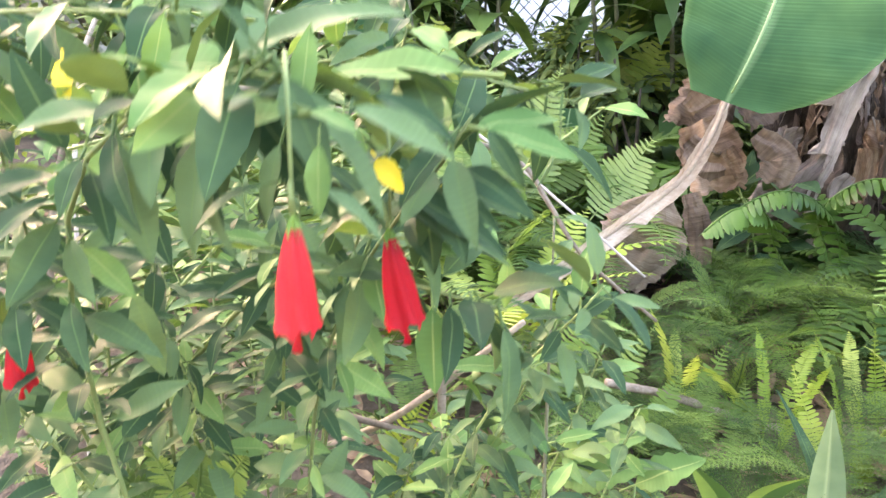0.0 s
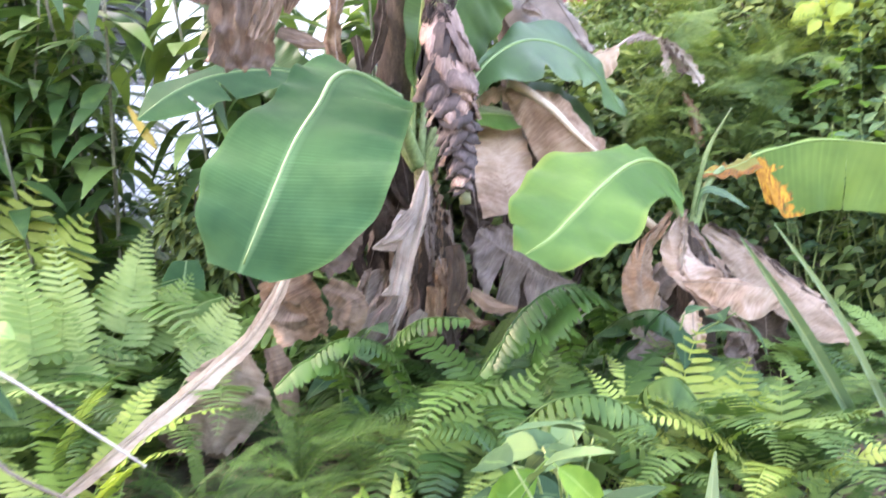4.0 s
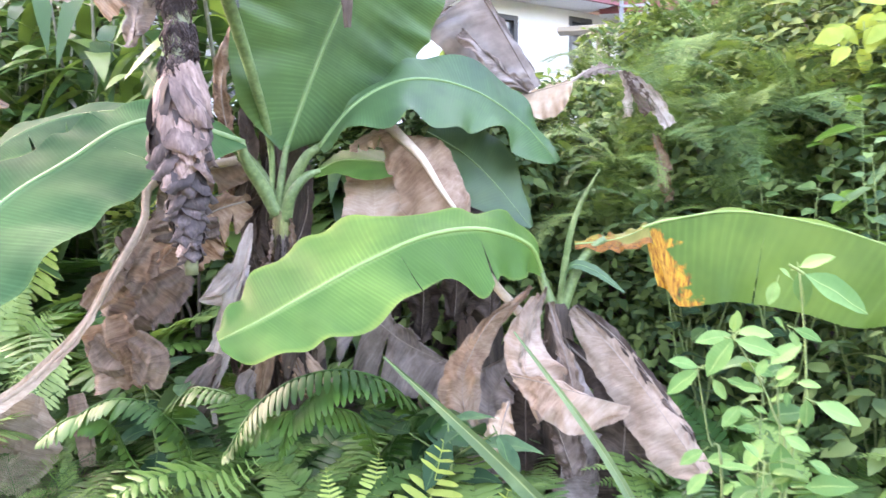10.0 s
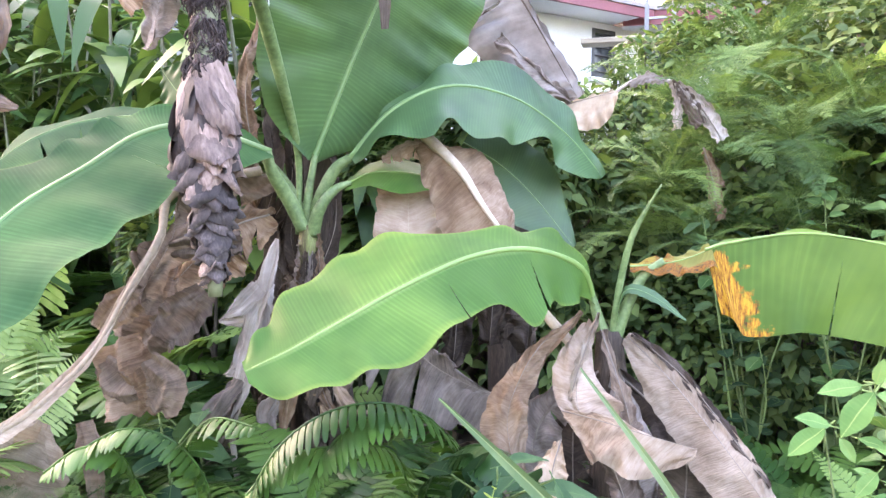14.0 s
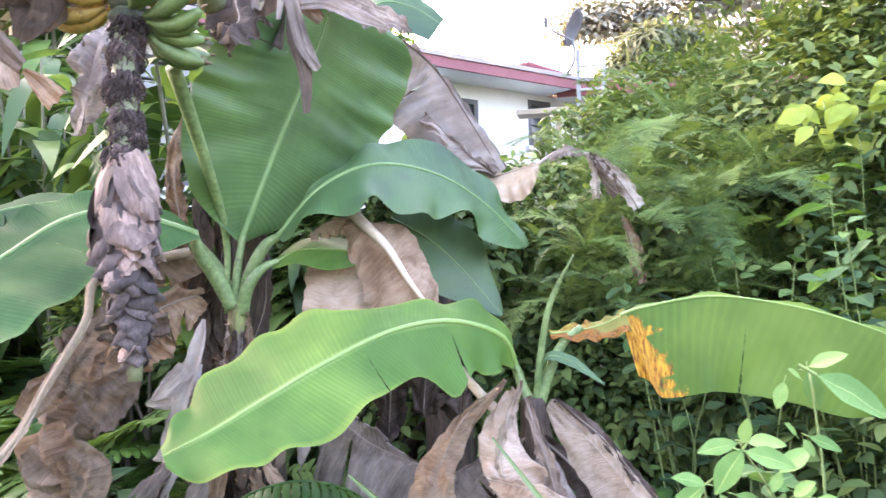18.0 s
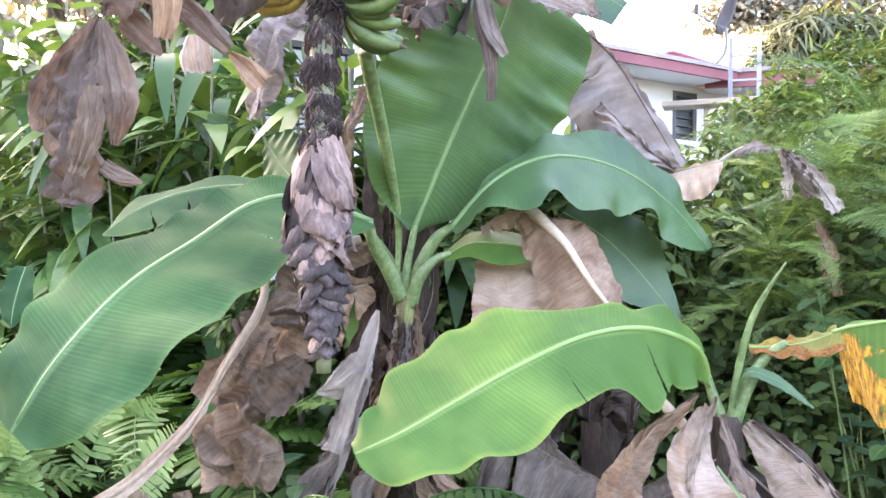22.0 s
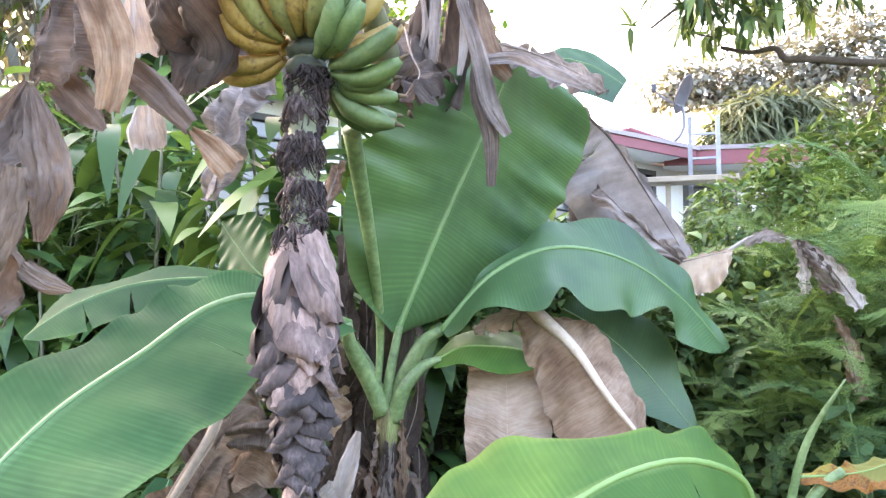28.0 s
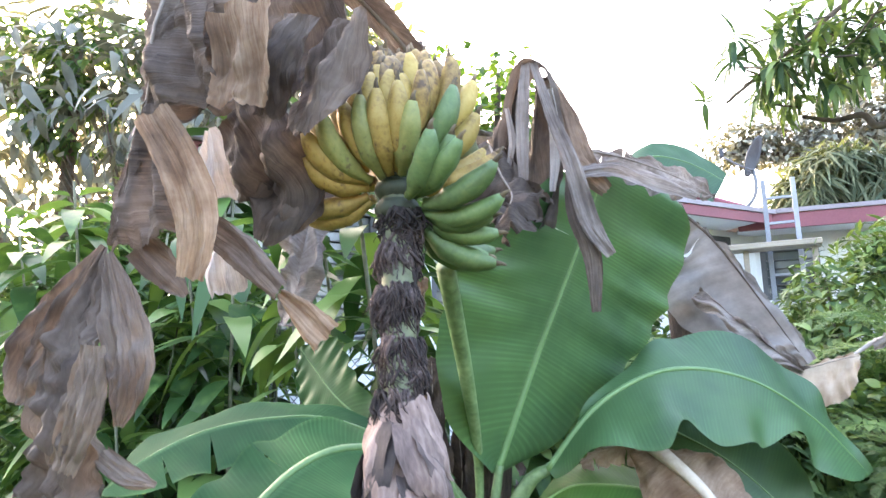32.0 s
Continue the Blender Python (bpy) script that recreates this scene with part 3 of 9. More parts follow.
def box(name, a, b, mat, parent, label="", m=None, bevel=0.0):
    bm = bmesh.new()
    v, f = box_data(a, b)
    vs = [bm.verts.new(p) for p in v]
    for q in f:
        bm.faces.new([vs[i] for i in q])
    if bevel:
        bmesh.ops.bevel(bm, geom=bm.edges[:], offset=bevel, segments=1, affect="EDGES")
    me = bpy.data.meshes.new(name)
    bm.to_mesh(me), bm.free()
    me.materials.append(mat)
    return part(name, me, parent, label, m)


def small_leaf(verts, faces, uvs, at, way, nrm, length, width, droop=0.25, fold=0.25, rows=4, shape=0.42):
    """Adds one simple pointed leaf, folded along its middle and drooping, to running lists."""
    t = way.normalized()
    nn = (nrm - t * nrm.dot(t))
    nn = nn.normalized() if nn.length > 1e-4 else t.orthogonal().normalized()
    s = t.cross(nn)
    base = len(verts)
    for i in range(rows + 1):
        f = i / rows
        w = width * 0.5 * (math.sin(math.pi * f ** (0.55 + shape * 0.5)) ** 0.8 if 0 < f < 1 else 0.02)
        c = at + t * (length * f) - nn * (droop * length * f * f)
        verts.extend((c - s * w + nn * (fold * w), c, c + s * w + nn * (fold * w)))
        uvs.extend(((0, f * length), (0.5, f * length), (1, f * length)))
    for i in range(rows):
        a = base + 3 * i
        faces.extend(((a, a + 1, a + 4, a + 3), (a + 1, a + 2, a + 5, a + 4)))


def ground_height(x, y):
    rise = min(max((y - 1.0) / 1.5, 0), 1)
    far = min(max((y - 4.5) / 5.0, 0), 1)
    fade = min(1.0, 40 / (abs(x) + abs(y) + 1))
    return (0.46 * rise * rise * (3 - 2 * rise) + 0.9 * far + 0.06 * noise.noise(Vector((x * 0.8, y * 0.8, 0)))) * fade


def ground_point(x, y):
    return Vector((x, y, ground_height(x, y)))

# ---- ground ----


def build_ground():
    near = [-12 + 0.35 * i for i in range(70)]
    xs = [-900, -300, -100, -50, -25, -16] + near + [14, 20, 40, 90, 300, 900]
    ys = [-900, -300, -100, -40, -20, -12, -8] + [-5 + 0.35 * i for i in range(70)] + [21, 26, 40, 80, 200, 900]
    verts = [(x, y, ground_height(x, y)) for y in ys for x in xs]
    w = len(xs)
    faces = [(j * w + i, j * w + i + 1, (j + 1) * w + i + 1, (j + 1) * w + i) for j in range(len(ys) - 1) for i in range(w - 1)]
    ob = new("ground", mesh_of("ground", verts, faces, SOIL))
    tagged(ob, "dark garden soil strewn with dry leaves", "ground", kind="structure")


build_ground()


def build_litter():
    rng = random.Random(3)
    v, f, uv = [], [], []
    for _ in range(2600):
        x, y = rng.gauss(0.3, 1.9), rng.gauss(2.2, 1.5)
        p = ground_point(x, y) + UP * rng.uniform(0.005, 0.04)
        a = rng.uniform(0, 6.28)
        small_leaf(v, f, uv, p, Vector((math.cos(a), math.sin(a), rng.uniform(-0.15, 0.25))), Vector((rng.uniform(-0.4, 0.4), rng.uniform(-0.4, 0.4), 1)), rng.uniform(0.05, 0.16), rng.uniform(0.02, 0.06), rng.uniform(-0.3, 0.3), 0.4, 3)
    ob = new("leaf_litter", mesh_of("leaf_litter", v, f, LITTER, uv))
    tagged(ob, "brown dry leaves scattered on the soil", "leaf litter", kind="stuff")


build_litter()

# ---- house behind the garden ----
EAVE = 3.92


def build_house():
    house = thing("house", (1.5, 10.6, 0.9), "low white house with red fascia behind the garden", "house")
    # the long wall runs to the near left from the inner corner; the wing goes to the right of it
    corner = Vector((1.22, 10.88, 0))
    along = Vector((-0.655, -0.755, 0)).normalized()
    out = Vector((along.y, -along.x, 0)) * 1.0
    if out.y > 0:
        out = -out
    turn = Matrix.Translation(corner) @ Matrix((( -along.x, -out.x, 0, 0), (-along.y, -out.y, 0, 0), (0, 0, 1, 0), (0, 0, 0, 1)))
    # in the wall's own axes: x runs from far left (negative) to the corner (0), y goes into the house

    def wall_with_openings(name, x0, x1, z0, z1, holes, m, label=""):
        xs = sorted({x0, x1, *[h[0] for h in holes], *[h[1] for h in holes]})
        zs = sorted({z0, z1, *[h[2] for h in holes], *[h[3] for h in holes]})
        nx, nz = len(xs), len(zs)
        solid = {(i, j): not any(h[0] <= xs[i] and xs[i + 1] <= h[1] and h[2] <= zs[j] and zs[j + 1] <= h[3] for h in holes) for i in range(nx - 1) for j in range(nz - 1)}
        v = [(x, y, z) for y in (0.0, 0.18) for z in zs for x in xs]
        at = lambda i, j, k: k * nx * nz + j * nx + i
        f = []
        for (i, j), full in solid.items():
            if not full:
                continue
            f.append((at(i, j, 0), at(i + 1, j, 0), at(i + 1, j + 1, 0), at(i, j + 1, 0)))
            f.append((at(i, j, 1), at(i, j + 1, 1), at(i + 1, j + 1, 1), at(i + 1, j, 1)))
            for (di, dj), (p, q) in (((-1, 0), ((0, 0), (0, 1))), ((1, 0), ((1, 1), (1, 0))), ((0, -1), ((1, 0), (0, 0))), ((0, 1), ((0, 1), (1, 1)))):
                if not solid.get((i + di, j + dj), False):
                    f.append((at(i + p[0], j + p[1], 0), at(i + q[0], j + q[1], 0), at(i + q[0], j + q[1], 1), at(i + p[0], j + p[1], 1)))
        return part(name, mesh_of(name, v, f, WALL_WHITE, smooth=False), house, label, m)

    holes = [(-1.87, -1.15, 2.94, 3.75), (-0.34, 0.06, 3.25, 3.85), (-5.5, -4.45, 2.55, 3.75), (-3.9, -3.2, 2.75, 3.75)]
    wall_with_openings("wall", -6.1, 0.45, 0.6, EAVE, holes, turn, "white rendered wall")
    side_turn = Matrix.Translation((1.22, 11.2, 0)) @ pose(0, 0, 0, 0, 0, 5)
    wall_with_openings("wall", 0.0, 9.0, 0.6, EAVE - 0.02, [(0.35, 1.0, 3.1, 3.75)], side_turn, "pale wall of the wing")
    for (x0, x1, z0, z1), m in [(h, turn) for h in holes] + [((0.35, 1.0, 3.1, 3.75), side_turn)]:
        win = box("window", (x0, 0.05, z0), (x1, 0.06, z1), GLASS, house, "dark louvred window", m)
        for a, b in (((x0, 0.0, z0), (x0 + 0.06, 0.12, z1)), ((x1 - 0.06, 0.0, z0), (x1, 0.12, z1)), ((x0 + 0.06, 0.0, z1 - 0.06), (x1 - 0.06, 0.12, z1)), ((x0 + 0.06, 0.0, z0), (x1 - 0.06, 0.12, z0 + 0.05))):
            box("window_frame", a, b, FRAME_DARK, win, m=m)
        count = int((z1 - z0 - 0.12) / 0.1)
        for i in range(count):
            z = z0 + 0.08 + i * 0.1
            box("louvre", (x0 + 0.07, 0.0, z), (x1 - 0.07, 0.035, z + 0.012), FRAME_DARK, win, m=m @ pose(0, 0.01, 0, 0, 0, 0))
        box("window_sill", (x0 - 0.06, -0.07, z0 - 0.06), (x1 + 0.06, 0.0, z0 - 0.003), WALL_WHITE, win, m=m)
    # eaves
    box("fascia", (-6.5, -0.5, EAVE), (0.2, -0.46, EAVE + 0.11), FASCIA, house, "red painted fascia board", turn)
    box("soffit", (-6.5, -0.455, EAVE + 0.005), (0.0, 0.2, EAVE + 0.03), WALL_WHITE, house, m=turn)
    box("fascia", (0.1, -0.5, EAVE - 0.05), (9.2, -0.46, EAVE + 0.12), FASCIA, house, "red painted fascia board", side_turn)
    box("soffit", (0.1, -0.455, EAVE - 0.03), (9.0, 0.2, EAVE - 0.005), WALL_WHITE, house, m=side_turn)
    # low pitched roofs
    v = [(-6.6, -0.52, EAVE + 0.115), (0.25, -0.52, EAVE + 0.115), (0.25, 3.2, EAVE + 0.75), (-6.6, 3.2, EAVE + 0.75)]
    v += [(x, y, z + 0.05) for x, y, z in v]
    f = [(0, 3, 2, 1), (4, 5, 6, 7), (0, 1, 5, 4), (1, 2, 6, 5), (2, 3, 7, 6), (3, 0, 4, 7)]
    part("roof", mesh_of("roof", v, f, ROOF, smooth=False), house, "low sheet metal roof", turn)
    v = [(-0.6, -0.52, EAVE + 0.125), (9.3, -0.52, EAVE + 0.125), (9.3, 4.0, EAVE + 0.62), (-0.6, 4.0, EAVE + 0.62)]
    v += [(x, y, z + 0.05) for x, y, z in v]
    part("roof", mesh_of("roof", v, f, ROOF, smooth=False), house, "low sheet metal roof", side_turn)
    # small raised gable over the corner
    v = [(-1.3, 0.5, EAVE + 0.2), (0.9, 0.5, EAVE + 0.2), (-0.3, 0.5, EAVE + 0.62), (-1.3, 3.0, EAVE + 0.2), (0.9, 3.0, EAVE + 0.2), (-0.3, 3.0, EAVE + 0.62)]
    f = [(0, 1, 2), (3, 5, 4), (0, 2, 5, 3), (1, 4, 5, 2), (0, 3, 4, 1)]
    part("gable", mesh_of("gable", v, f, ROOF, smooth=False), house, "grey raised gable", side_turn)
    for a, b in (((-1.36, 0.45, EAVE + 0.17), (-0.3, 0.45, EAVE + 0.66)), ((0.96, 0.45, EAVE + 0.17), (-0.3, 0.45, EAVE + 0.66))):
        tv, tf = tube_data([a, b], 0.045, 6)
        part("gable_trim", mesh_of("gable_trim", tv, tf, FASCIA, smooth=False), house, "red trim", side_turn)
    box("plinth", (-6.0, 0.003, 0.0), (-0.02, 0.3, 0.598), WALL_WHITE, house, m=turn)


build_house()


def build_dish():
    d = thing("satellite_dish", (1.62, 10.9, 4.12), "grey satellite dish on a bent mast at the roof edge", "satellite dish")
    tube("mast", [(1.24, 10.75, 4.06), (1.42, 10.75, 4.12), (1.56, 10.75, 4.25), (1.6, 10.75, 4.42), (1.58, 10.75, 4.6)], 0.022, METAL, d, "bent metal mast", 14, 8)
    n, rings = 20, 5
    v, f = [], []
    for j in range(rings + 1):
        r = j / rings
        for i in range(n):
            a = 6.283 * i / n
            v.append((0.2 * r * math.cos(a), 0.25 * r * math.sin(a), 0.06 * r * r))
    for j in range(rings):
        for i in range(n):
            f.append((j * n + i, j * n + (i + 1) % n, (j + 1) * n + (i + 1) % n, (j + 1) * n + i))
    k = len(v)
    v += [(x, y, z - 0.012) for x, y, z in v]
    f += [tuple(i + k for i in reversed(q)) for q in f]
    f += [(rings * n + i, rings * n + (i + 1) % n, k + rings * n + (i + 1) % n, k + rings * n + i) for i in range(n)]
    part("reflector", mesh_of("reflector", v, f, DISH), d, "dark grey oval reflector", Matrix.Translation((1.55, 10.72, 4.76)) @ Matrix.Rotation(radians(24), 4, "Y") @ Matrix.Rotation(radians(76), 4, "Z") @ Matrix.Rotation(radians(90), 4, "X"))
    tube("feed_arm", [(1.57, 10.72, 4.58), (1.4, 10.7, 4.68), (1.26, 10.68, 4.78)], 0.012, METAL, d, n=6, sides=6)
    box("feed", (1.23, 10.65, 4.77), (1.28, 10.71, 4.88), DISH, d, bevel=0.008)


build_dish()


def build_ladder():
    lad = thing("ladder", (1.8, 10.25, 3.6), "aluminium ladder leaning against the eaves", "ladder")
    for x in (1.66, 1.96):
        box("rail", (x - 0.025, -0.015, 0), (x + 0.025, 0.015, 2.75), METAL, lad, m=Matrix.Translation((0, 9.95, 1.6)) @ pose(0, 0, 0, -7, 0, 0), bevel=0.004)
    for i in range(9):
        box("rung", (1.686, -0.012, 0.2 + i * 0.29), (1.934, 0.012, 0.225 + i * 0.29), METAL, lad, m=Matrix.Translation((0, 9.95, 1.6)) @ pose(0, 0, 0, -7, 0, 0))


build_ladder()


def build_trestle():
    tr = thing("work_trestle", (1.6, 9.9, 1.3), "wooden plank on posts before the house wall", "trestle")
    box("plank", (0.95, 9.85, 3.5), (2.15, 10.1, 3.56), PLANK, tr, bevel=0.006)
    for x in (1.42, 2.08):
        box("post", (x - 0.028, 9.94, 1.2), (x + 0.028, 10.0, 3.497), PLANK, tr, bevel=0.006)


build_trestle()

# ---- banana plants ----


def sheath_stem(parent, points, radii, seed, mat=TRUNK):
    """A pseudostem: a lumpy tapered core and long dry sheath strips that peel off it."""
    tube("pseudostem", points, radii, mat, parent, "pseudostem wrapped in dark old sheaths", 24, 14, 0.12, seed)


def dry_sheet(parent, mids, wl, wr, left, right, mat, seed, crumple=0.05, jag=0.5, label="", rib=0.008, tears=(), rib_mat=None, name="dead_leaf", sag=0.25, n=64, m=9, ruffle=0.012, strips=2):
    return banana_leaf(parent, mids, wl, wr, left, right, mat, rib_mat or (RIB_DRY if mat is DEAD_PINK or rib > 0.025 else RIB_GREY), rib, label, name, crumple=crumple, jag=jag, seed=seed, tears=tears, sag=sag, n=n, m=m, ruffle=ruffle, waves=6, strips=strips)


def torn_panel(parent, pts, widths, left, mat, seed, label, name, along=True, folds=1.6, depth=0.5, crinkle=0.25, n=44, m=22, jag=0.07):
    """A strip of dry blade without a midrib: lengthwise folds, nearly straight sides and a torn hem."""
    path, wide = spline(pts, n), spline(widths, n)[:, 0]
    length = float(np.linalg.norm(np.diff(path, axis=0), axis=1).sum())
    v, f, uv = [], [], []
    for i in range(n):
        g = i / (n - 1)
        t = Vector(path[min(i + 1, n - 1)] - path[max(i - 1, 0)]).normalized()
        side = -Vector(left)
        side = (side - t * side.dot(t)).normalized()
        nrm = t.cross(side)
        w = max(wide[i], 0.003)
        for k in range(m + 1):
            c = 2 * k / m - 1
            turn = (c * folds * 0.5 + 0.5 * noise.noise(Vector((g * 1.6, seed * 1.3, 0.4))) + seed * 0.37) % 1.0
            crease = abs(turn - 0.5) * 2 - 0.5
            wave = noise.noise(Vector((g * length * 7, c * 1.1, seed * 2.1)))
            fine = abs(noise.noise(Vector((g * length * 18, c * 3.6, seed * 0.7)))) + 0.4 * noise.noise(Vector((g * length * 40, c * 7.0, seed * 0.7)))
            edge = 1 + jag * abs(c) * (noise.noise(Vector((g * length * 30, c, seed))) + 0.7 * noise.noise(Vector((g * length * 80, c, seed))))
            p = Vector(path[i]) + side * (w * c * edge) + nrm * (w * (depth * crease * (0.6 + 0.8 * abs(noise.noise(Vector((g * 3, seed, 1.7))))) + 0.5 * wave + crinkle * fine))
            p += t * (g ** 4 * w * (0.3 * noise.noise(Vector((c * 2.2, seed, 3))) + 0.12 * noise.noise(Vector((c * 9, seed, 5)))))
            v.append(p)
            uv.append((g * length * 1.2, c * w * 1.3) if along else (c * w * 1.2, g * length * 1.3))
    for i in range(n - 1):
        for k in range(m):
            a = i * (m + 1) + k
            f.append((a, a + 1, a + m + 2, a + m + 1))
    return part(name, mesh_of(name, v, f, mat, uv), parent, label)


def build_daughter():
    plant = thing("banana_plant", (0.72, 3.55, 0.35), "green banana plant with broad leaves and dead skirts", "banana plant", "banana clump")
    sheath_stem(plant, [(0.70, 3.6, 0.25), (0.73, 3.58, 0.8), (0.75, 3.52, 1.2), (0.75, 3.5, 1.38)], [0.13, 0.12, 0.095, 0.06], 4)
    for i in range(11):
        rng = random.Random(160 + i)
        a = rng.uniform(-2.9, 0.1)
        x, y, z = 0.74 + 0.11 * math.cos(a), 3.52 + 0.11 * math.sin(a), rng.uniform(0.95, 1.42)
        long = rng.uniform(0.3, 0.6)
        lx, ly = x + 0.05 * math.cos(a) + rng.uniform(-0.05, 0.05), y + 0.05 * math.sin(a)
        dry_sheet(plant, [(x, y, z), (x + 0.02 * math.cos(a), y + 0.03 * math.sin(a), z - long * 0.35), (lx, ly, z - long * 0.75), (lx + rng.uniform(-0.05, 0.05), ly, z - long)], [0.015, rng.uniform(0.02, 0.045), rng.uniform(0.02, 0.05), 0.006], [0.015, rng.uniform(0.02, 0.045), rng.uniform(0.02, 0.05), 0.006],
                  ((-math.sin(a), math.cos(a), 0), (-math.sin(a), math.cos(a), 0.2)), ((math.sin(a), -math.cos(a), 0), (math.sin(a), -math.cos(a), 0.2)), (DEAD_DARK, DEAD_DARK, DEAD_UMBER, DEAD_DARK)[i % 4], 400 + i, 0.03, 0.9, "torn strip of dry sheath", 0.004, name="sheath_strip", n=24, m=4, strips=1)
    # broad upright leaf
    banana_leaf(plant, [(0.755, 3.45, 1.81), (0.865, 3.49, 2.11), (0.945, 3.52, 2.31), (1.015, 3.54, 2.48), (1.09, 3.55, 2.68)],
                [0.03, 0.29, 0.385, 0.405, 0.405, 0.385, 0.33, 0.19, 0.02], [0.03, 0.21, 0.325, 0.405, 0.445, 0.465, 0.47, 0.455, 0.3], ((-0.45, -0.88, -0.1), (-0.45, -0.88, -0.18)), ((0.5, 0.86, 0.02), (0.56, 0.8, 0.22)),
                LEAF_DEEP, RIB, 0.024, "broad deep green upright leaf", ruffle=0.012, waves=6, n=72, m=12, tears=((-1, 0.72, 0.02),))
    # leaf that arches to the back right
    banana_leaf(plant, [(0.9, 3.45, 1.82), (1.04, 3.5, 1.99), (1.22, 3.6, 2.08), (1.42, 3.75, 2.05), (1.59, 3.9, 1.93), (1.72, 4.0, 1.77)],
                [0.01, 0.02, 0.05, 0.105, 0.145, 0.15, 0.13, 0.06, 0.01], [0.03, 0.1, 0.18, 0.26, 0.195, 0.27, 0.255, 0.21, 0.12, 0.165, 0.13, 0.01], ((0, 0.72, 0.68), (0.25, 0.75, 0.6)), ((0.15, -0.64, -0.74), (-0.3, -0.8, -0.4)),
                LEAF_DEEP, RIB, 0.02, "deep green leaf arching down with a wavy rim", ruffle=0.016, waves=5, n=72, m=10)
    # great leaf to the left
    banana_leaf(plant, [(0.67, 3.3, 1.835), (0.53, 3.08, 1.9), (0.464, 2.91, 1.867), (0.431, 2.71, 1.755), (0.385, 2.5, 1.63), (0.325, 2.34, 1.45), (0.254, 2.285, 1.284)],
                [0.04, 0.1, 0.13, 0.14, 0.145, 0.175, 0.215, 0.19, 0.1], [0.05, 0.2, 0.27, 0.295, 0.29, 0.3, 0.31, 0.25, 0.09], ((-0.45, 0.7, 0.5), (-0.9, 0.22, 0.4)), ((0.5, -0.6, -0.6), (0.96, -0.14, -0.22)),
                LEAF_LEFT, RIB, 0.024, "large blue-green leaf hanging forward", ruffle=0.014, waves=7, n=80, m=12, tears=((-1, 0.36, 0.03), (1, 0.42, 0.006)))
    # second leaf behind it
    banana_leaf(plant, [(0.49, 3.5, 1.87), (0.27, 3.4, 1.96), (0.13, 3.3, 1.97), (-0.03, 3.2, 1.94), (-0.15, 3.1, 1.87), (-0.26, 3.05, 1.78)],
                [0.03, 0.12, 0.14, 0.14, 0.13, 0.02], [0.05, 0.14, 0.16, 0.18, 0.14, 0.02], ((-0.5, 0.79, 0.35), (-0.75, 0.6, 0.24)), ((0.5, -0.7, -0.5), (0.5, -0.55, -0.65)),
                LEAF_LEFT, RIB, 0.01, "narrow leaf with a torn rim", ruffle=0.008, waves=3, n=50, tears=((1, 0.6, 0.06), (1, 0.75, 0.05)), seed=3)
    banana_leaf(plant, [(0.42, 3.58, 1.85), (0.17, 3.62, 2.01), (0.05, 3.65, 2.12), (-0.02, 3.66, 2.2)],
                [0.02, 0.14, 0.13, 0.01], [0.02, 0.12, 0.16, 0.01], ((-0.8, 0.35, -0.4), (-0.8, 0.35, -0.4)), ((0.8, -0.35, 0.4), (0.8, -0.35, 0.4)),
                LEAF_DEEP, RIB, 0.009, "small upright leaf", ruffle=0.01)
    # short leaf with a brown tip
    banana_leaf(plant, [(0.86, 3.48, 1.72), (0.94, 3.52, 1.77), (1.03, 3.55, 1.775), (1.12, 3.58, 1.765), (1.2, 3.6, 1.74)],
                [0.02, 0.1, 0.115, 0.1, 0.03], [0.03, 0.1, 0.125, 0.11, 0.03], ((-0.2, 0.87, 0.42), (-0.28, 0.87, 0.4)), ((0.3, -0.8, -0.5), (0, -0.75, -0.62)),
                LEAF_LIME, RIB_LIME, 0.008, "short bright leaf with a brown tip", ruffle=0.004, waves=2)
    # low dark leaf behind
    banana_leaf(plant, [(1.2, 3.85, 1.9), (1.33, 3.9, 1.82), (1.46, 3.92, 1.7), (1.62, 3.95, 1.5)],
                [0.05, 0.14, 0.14, 0.01], [0.05, 0.15, 0.15, 0.01], ((0.4, 0.5, 0.76), (0.4, 0.5, 0.76)), ((-0.4, -0.45, -0.8), (-0.4, -0.45, -0.8)),
                LEAF_DEEP, RIB, 0.008, "dark leaf in the shade", ruffle=0.01, waves=3)
    # leaf stalks that fan from the heart of the plant
    for pts, r in (([(0.735, 3.45, 1.57), (0.742, 3.44, 1.68), (0.765, 3.45, 1.83)], [0.022, 0.016, 0.012]),
                   ([(0.745, 3.46, 1.57), (0.79, 3.45, 1.69), (0.85, 3.45, 1.79), (0.92, 3.46, 1.83)], [0.027, 0.025, 0.02, 0.012]),
                   ([(0.755, 3.45, 1.55), (0.79, 3.43, 1.64), (0.84, 3.45, 1.71), (0.89, 3.48, 1.735)], [0.026, 0.022, 0.017, 0.009]),
                   ([(0.725, 3.44, 1.57), (0.69, 3.4, 1.67), (0.665, 3.32, 1.77), (0.665, 3.29, 1.84)], [0.028, 0.027, 0.022, 0.014]),
                   ([(0.715, 3.48, 1.56), (0.64, 3.5, 1.7), (0.56, 3.5, 1.8), (0.47, 3.5, 1.88)], [0.028, 0.025, 0.018, 0.01])):
        tube("leaf_stalk", pts, r, PETIOLE, plant, n=16, sides=10)
    tube("stem_top", [(0.75, 3.5, 1.2), (0.748, 3.475, 1.38), (0.74, 3.46, 1.5), (0.737, 3.455, 1.585)], [0.05, 0.046, 0.042, 0.036], STEM_TOP, plant, "green stem top with brown sheaths", 16, 12, 0.08, 2)
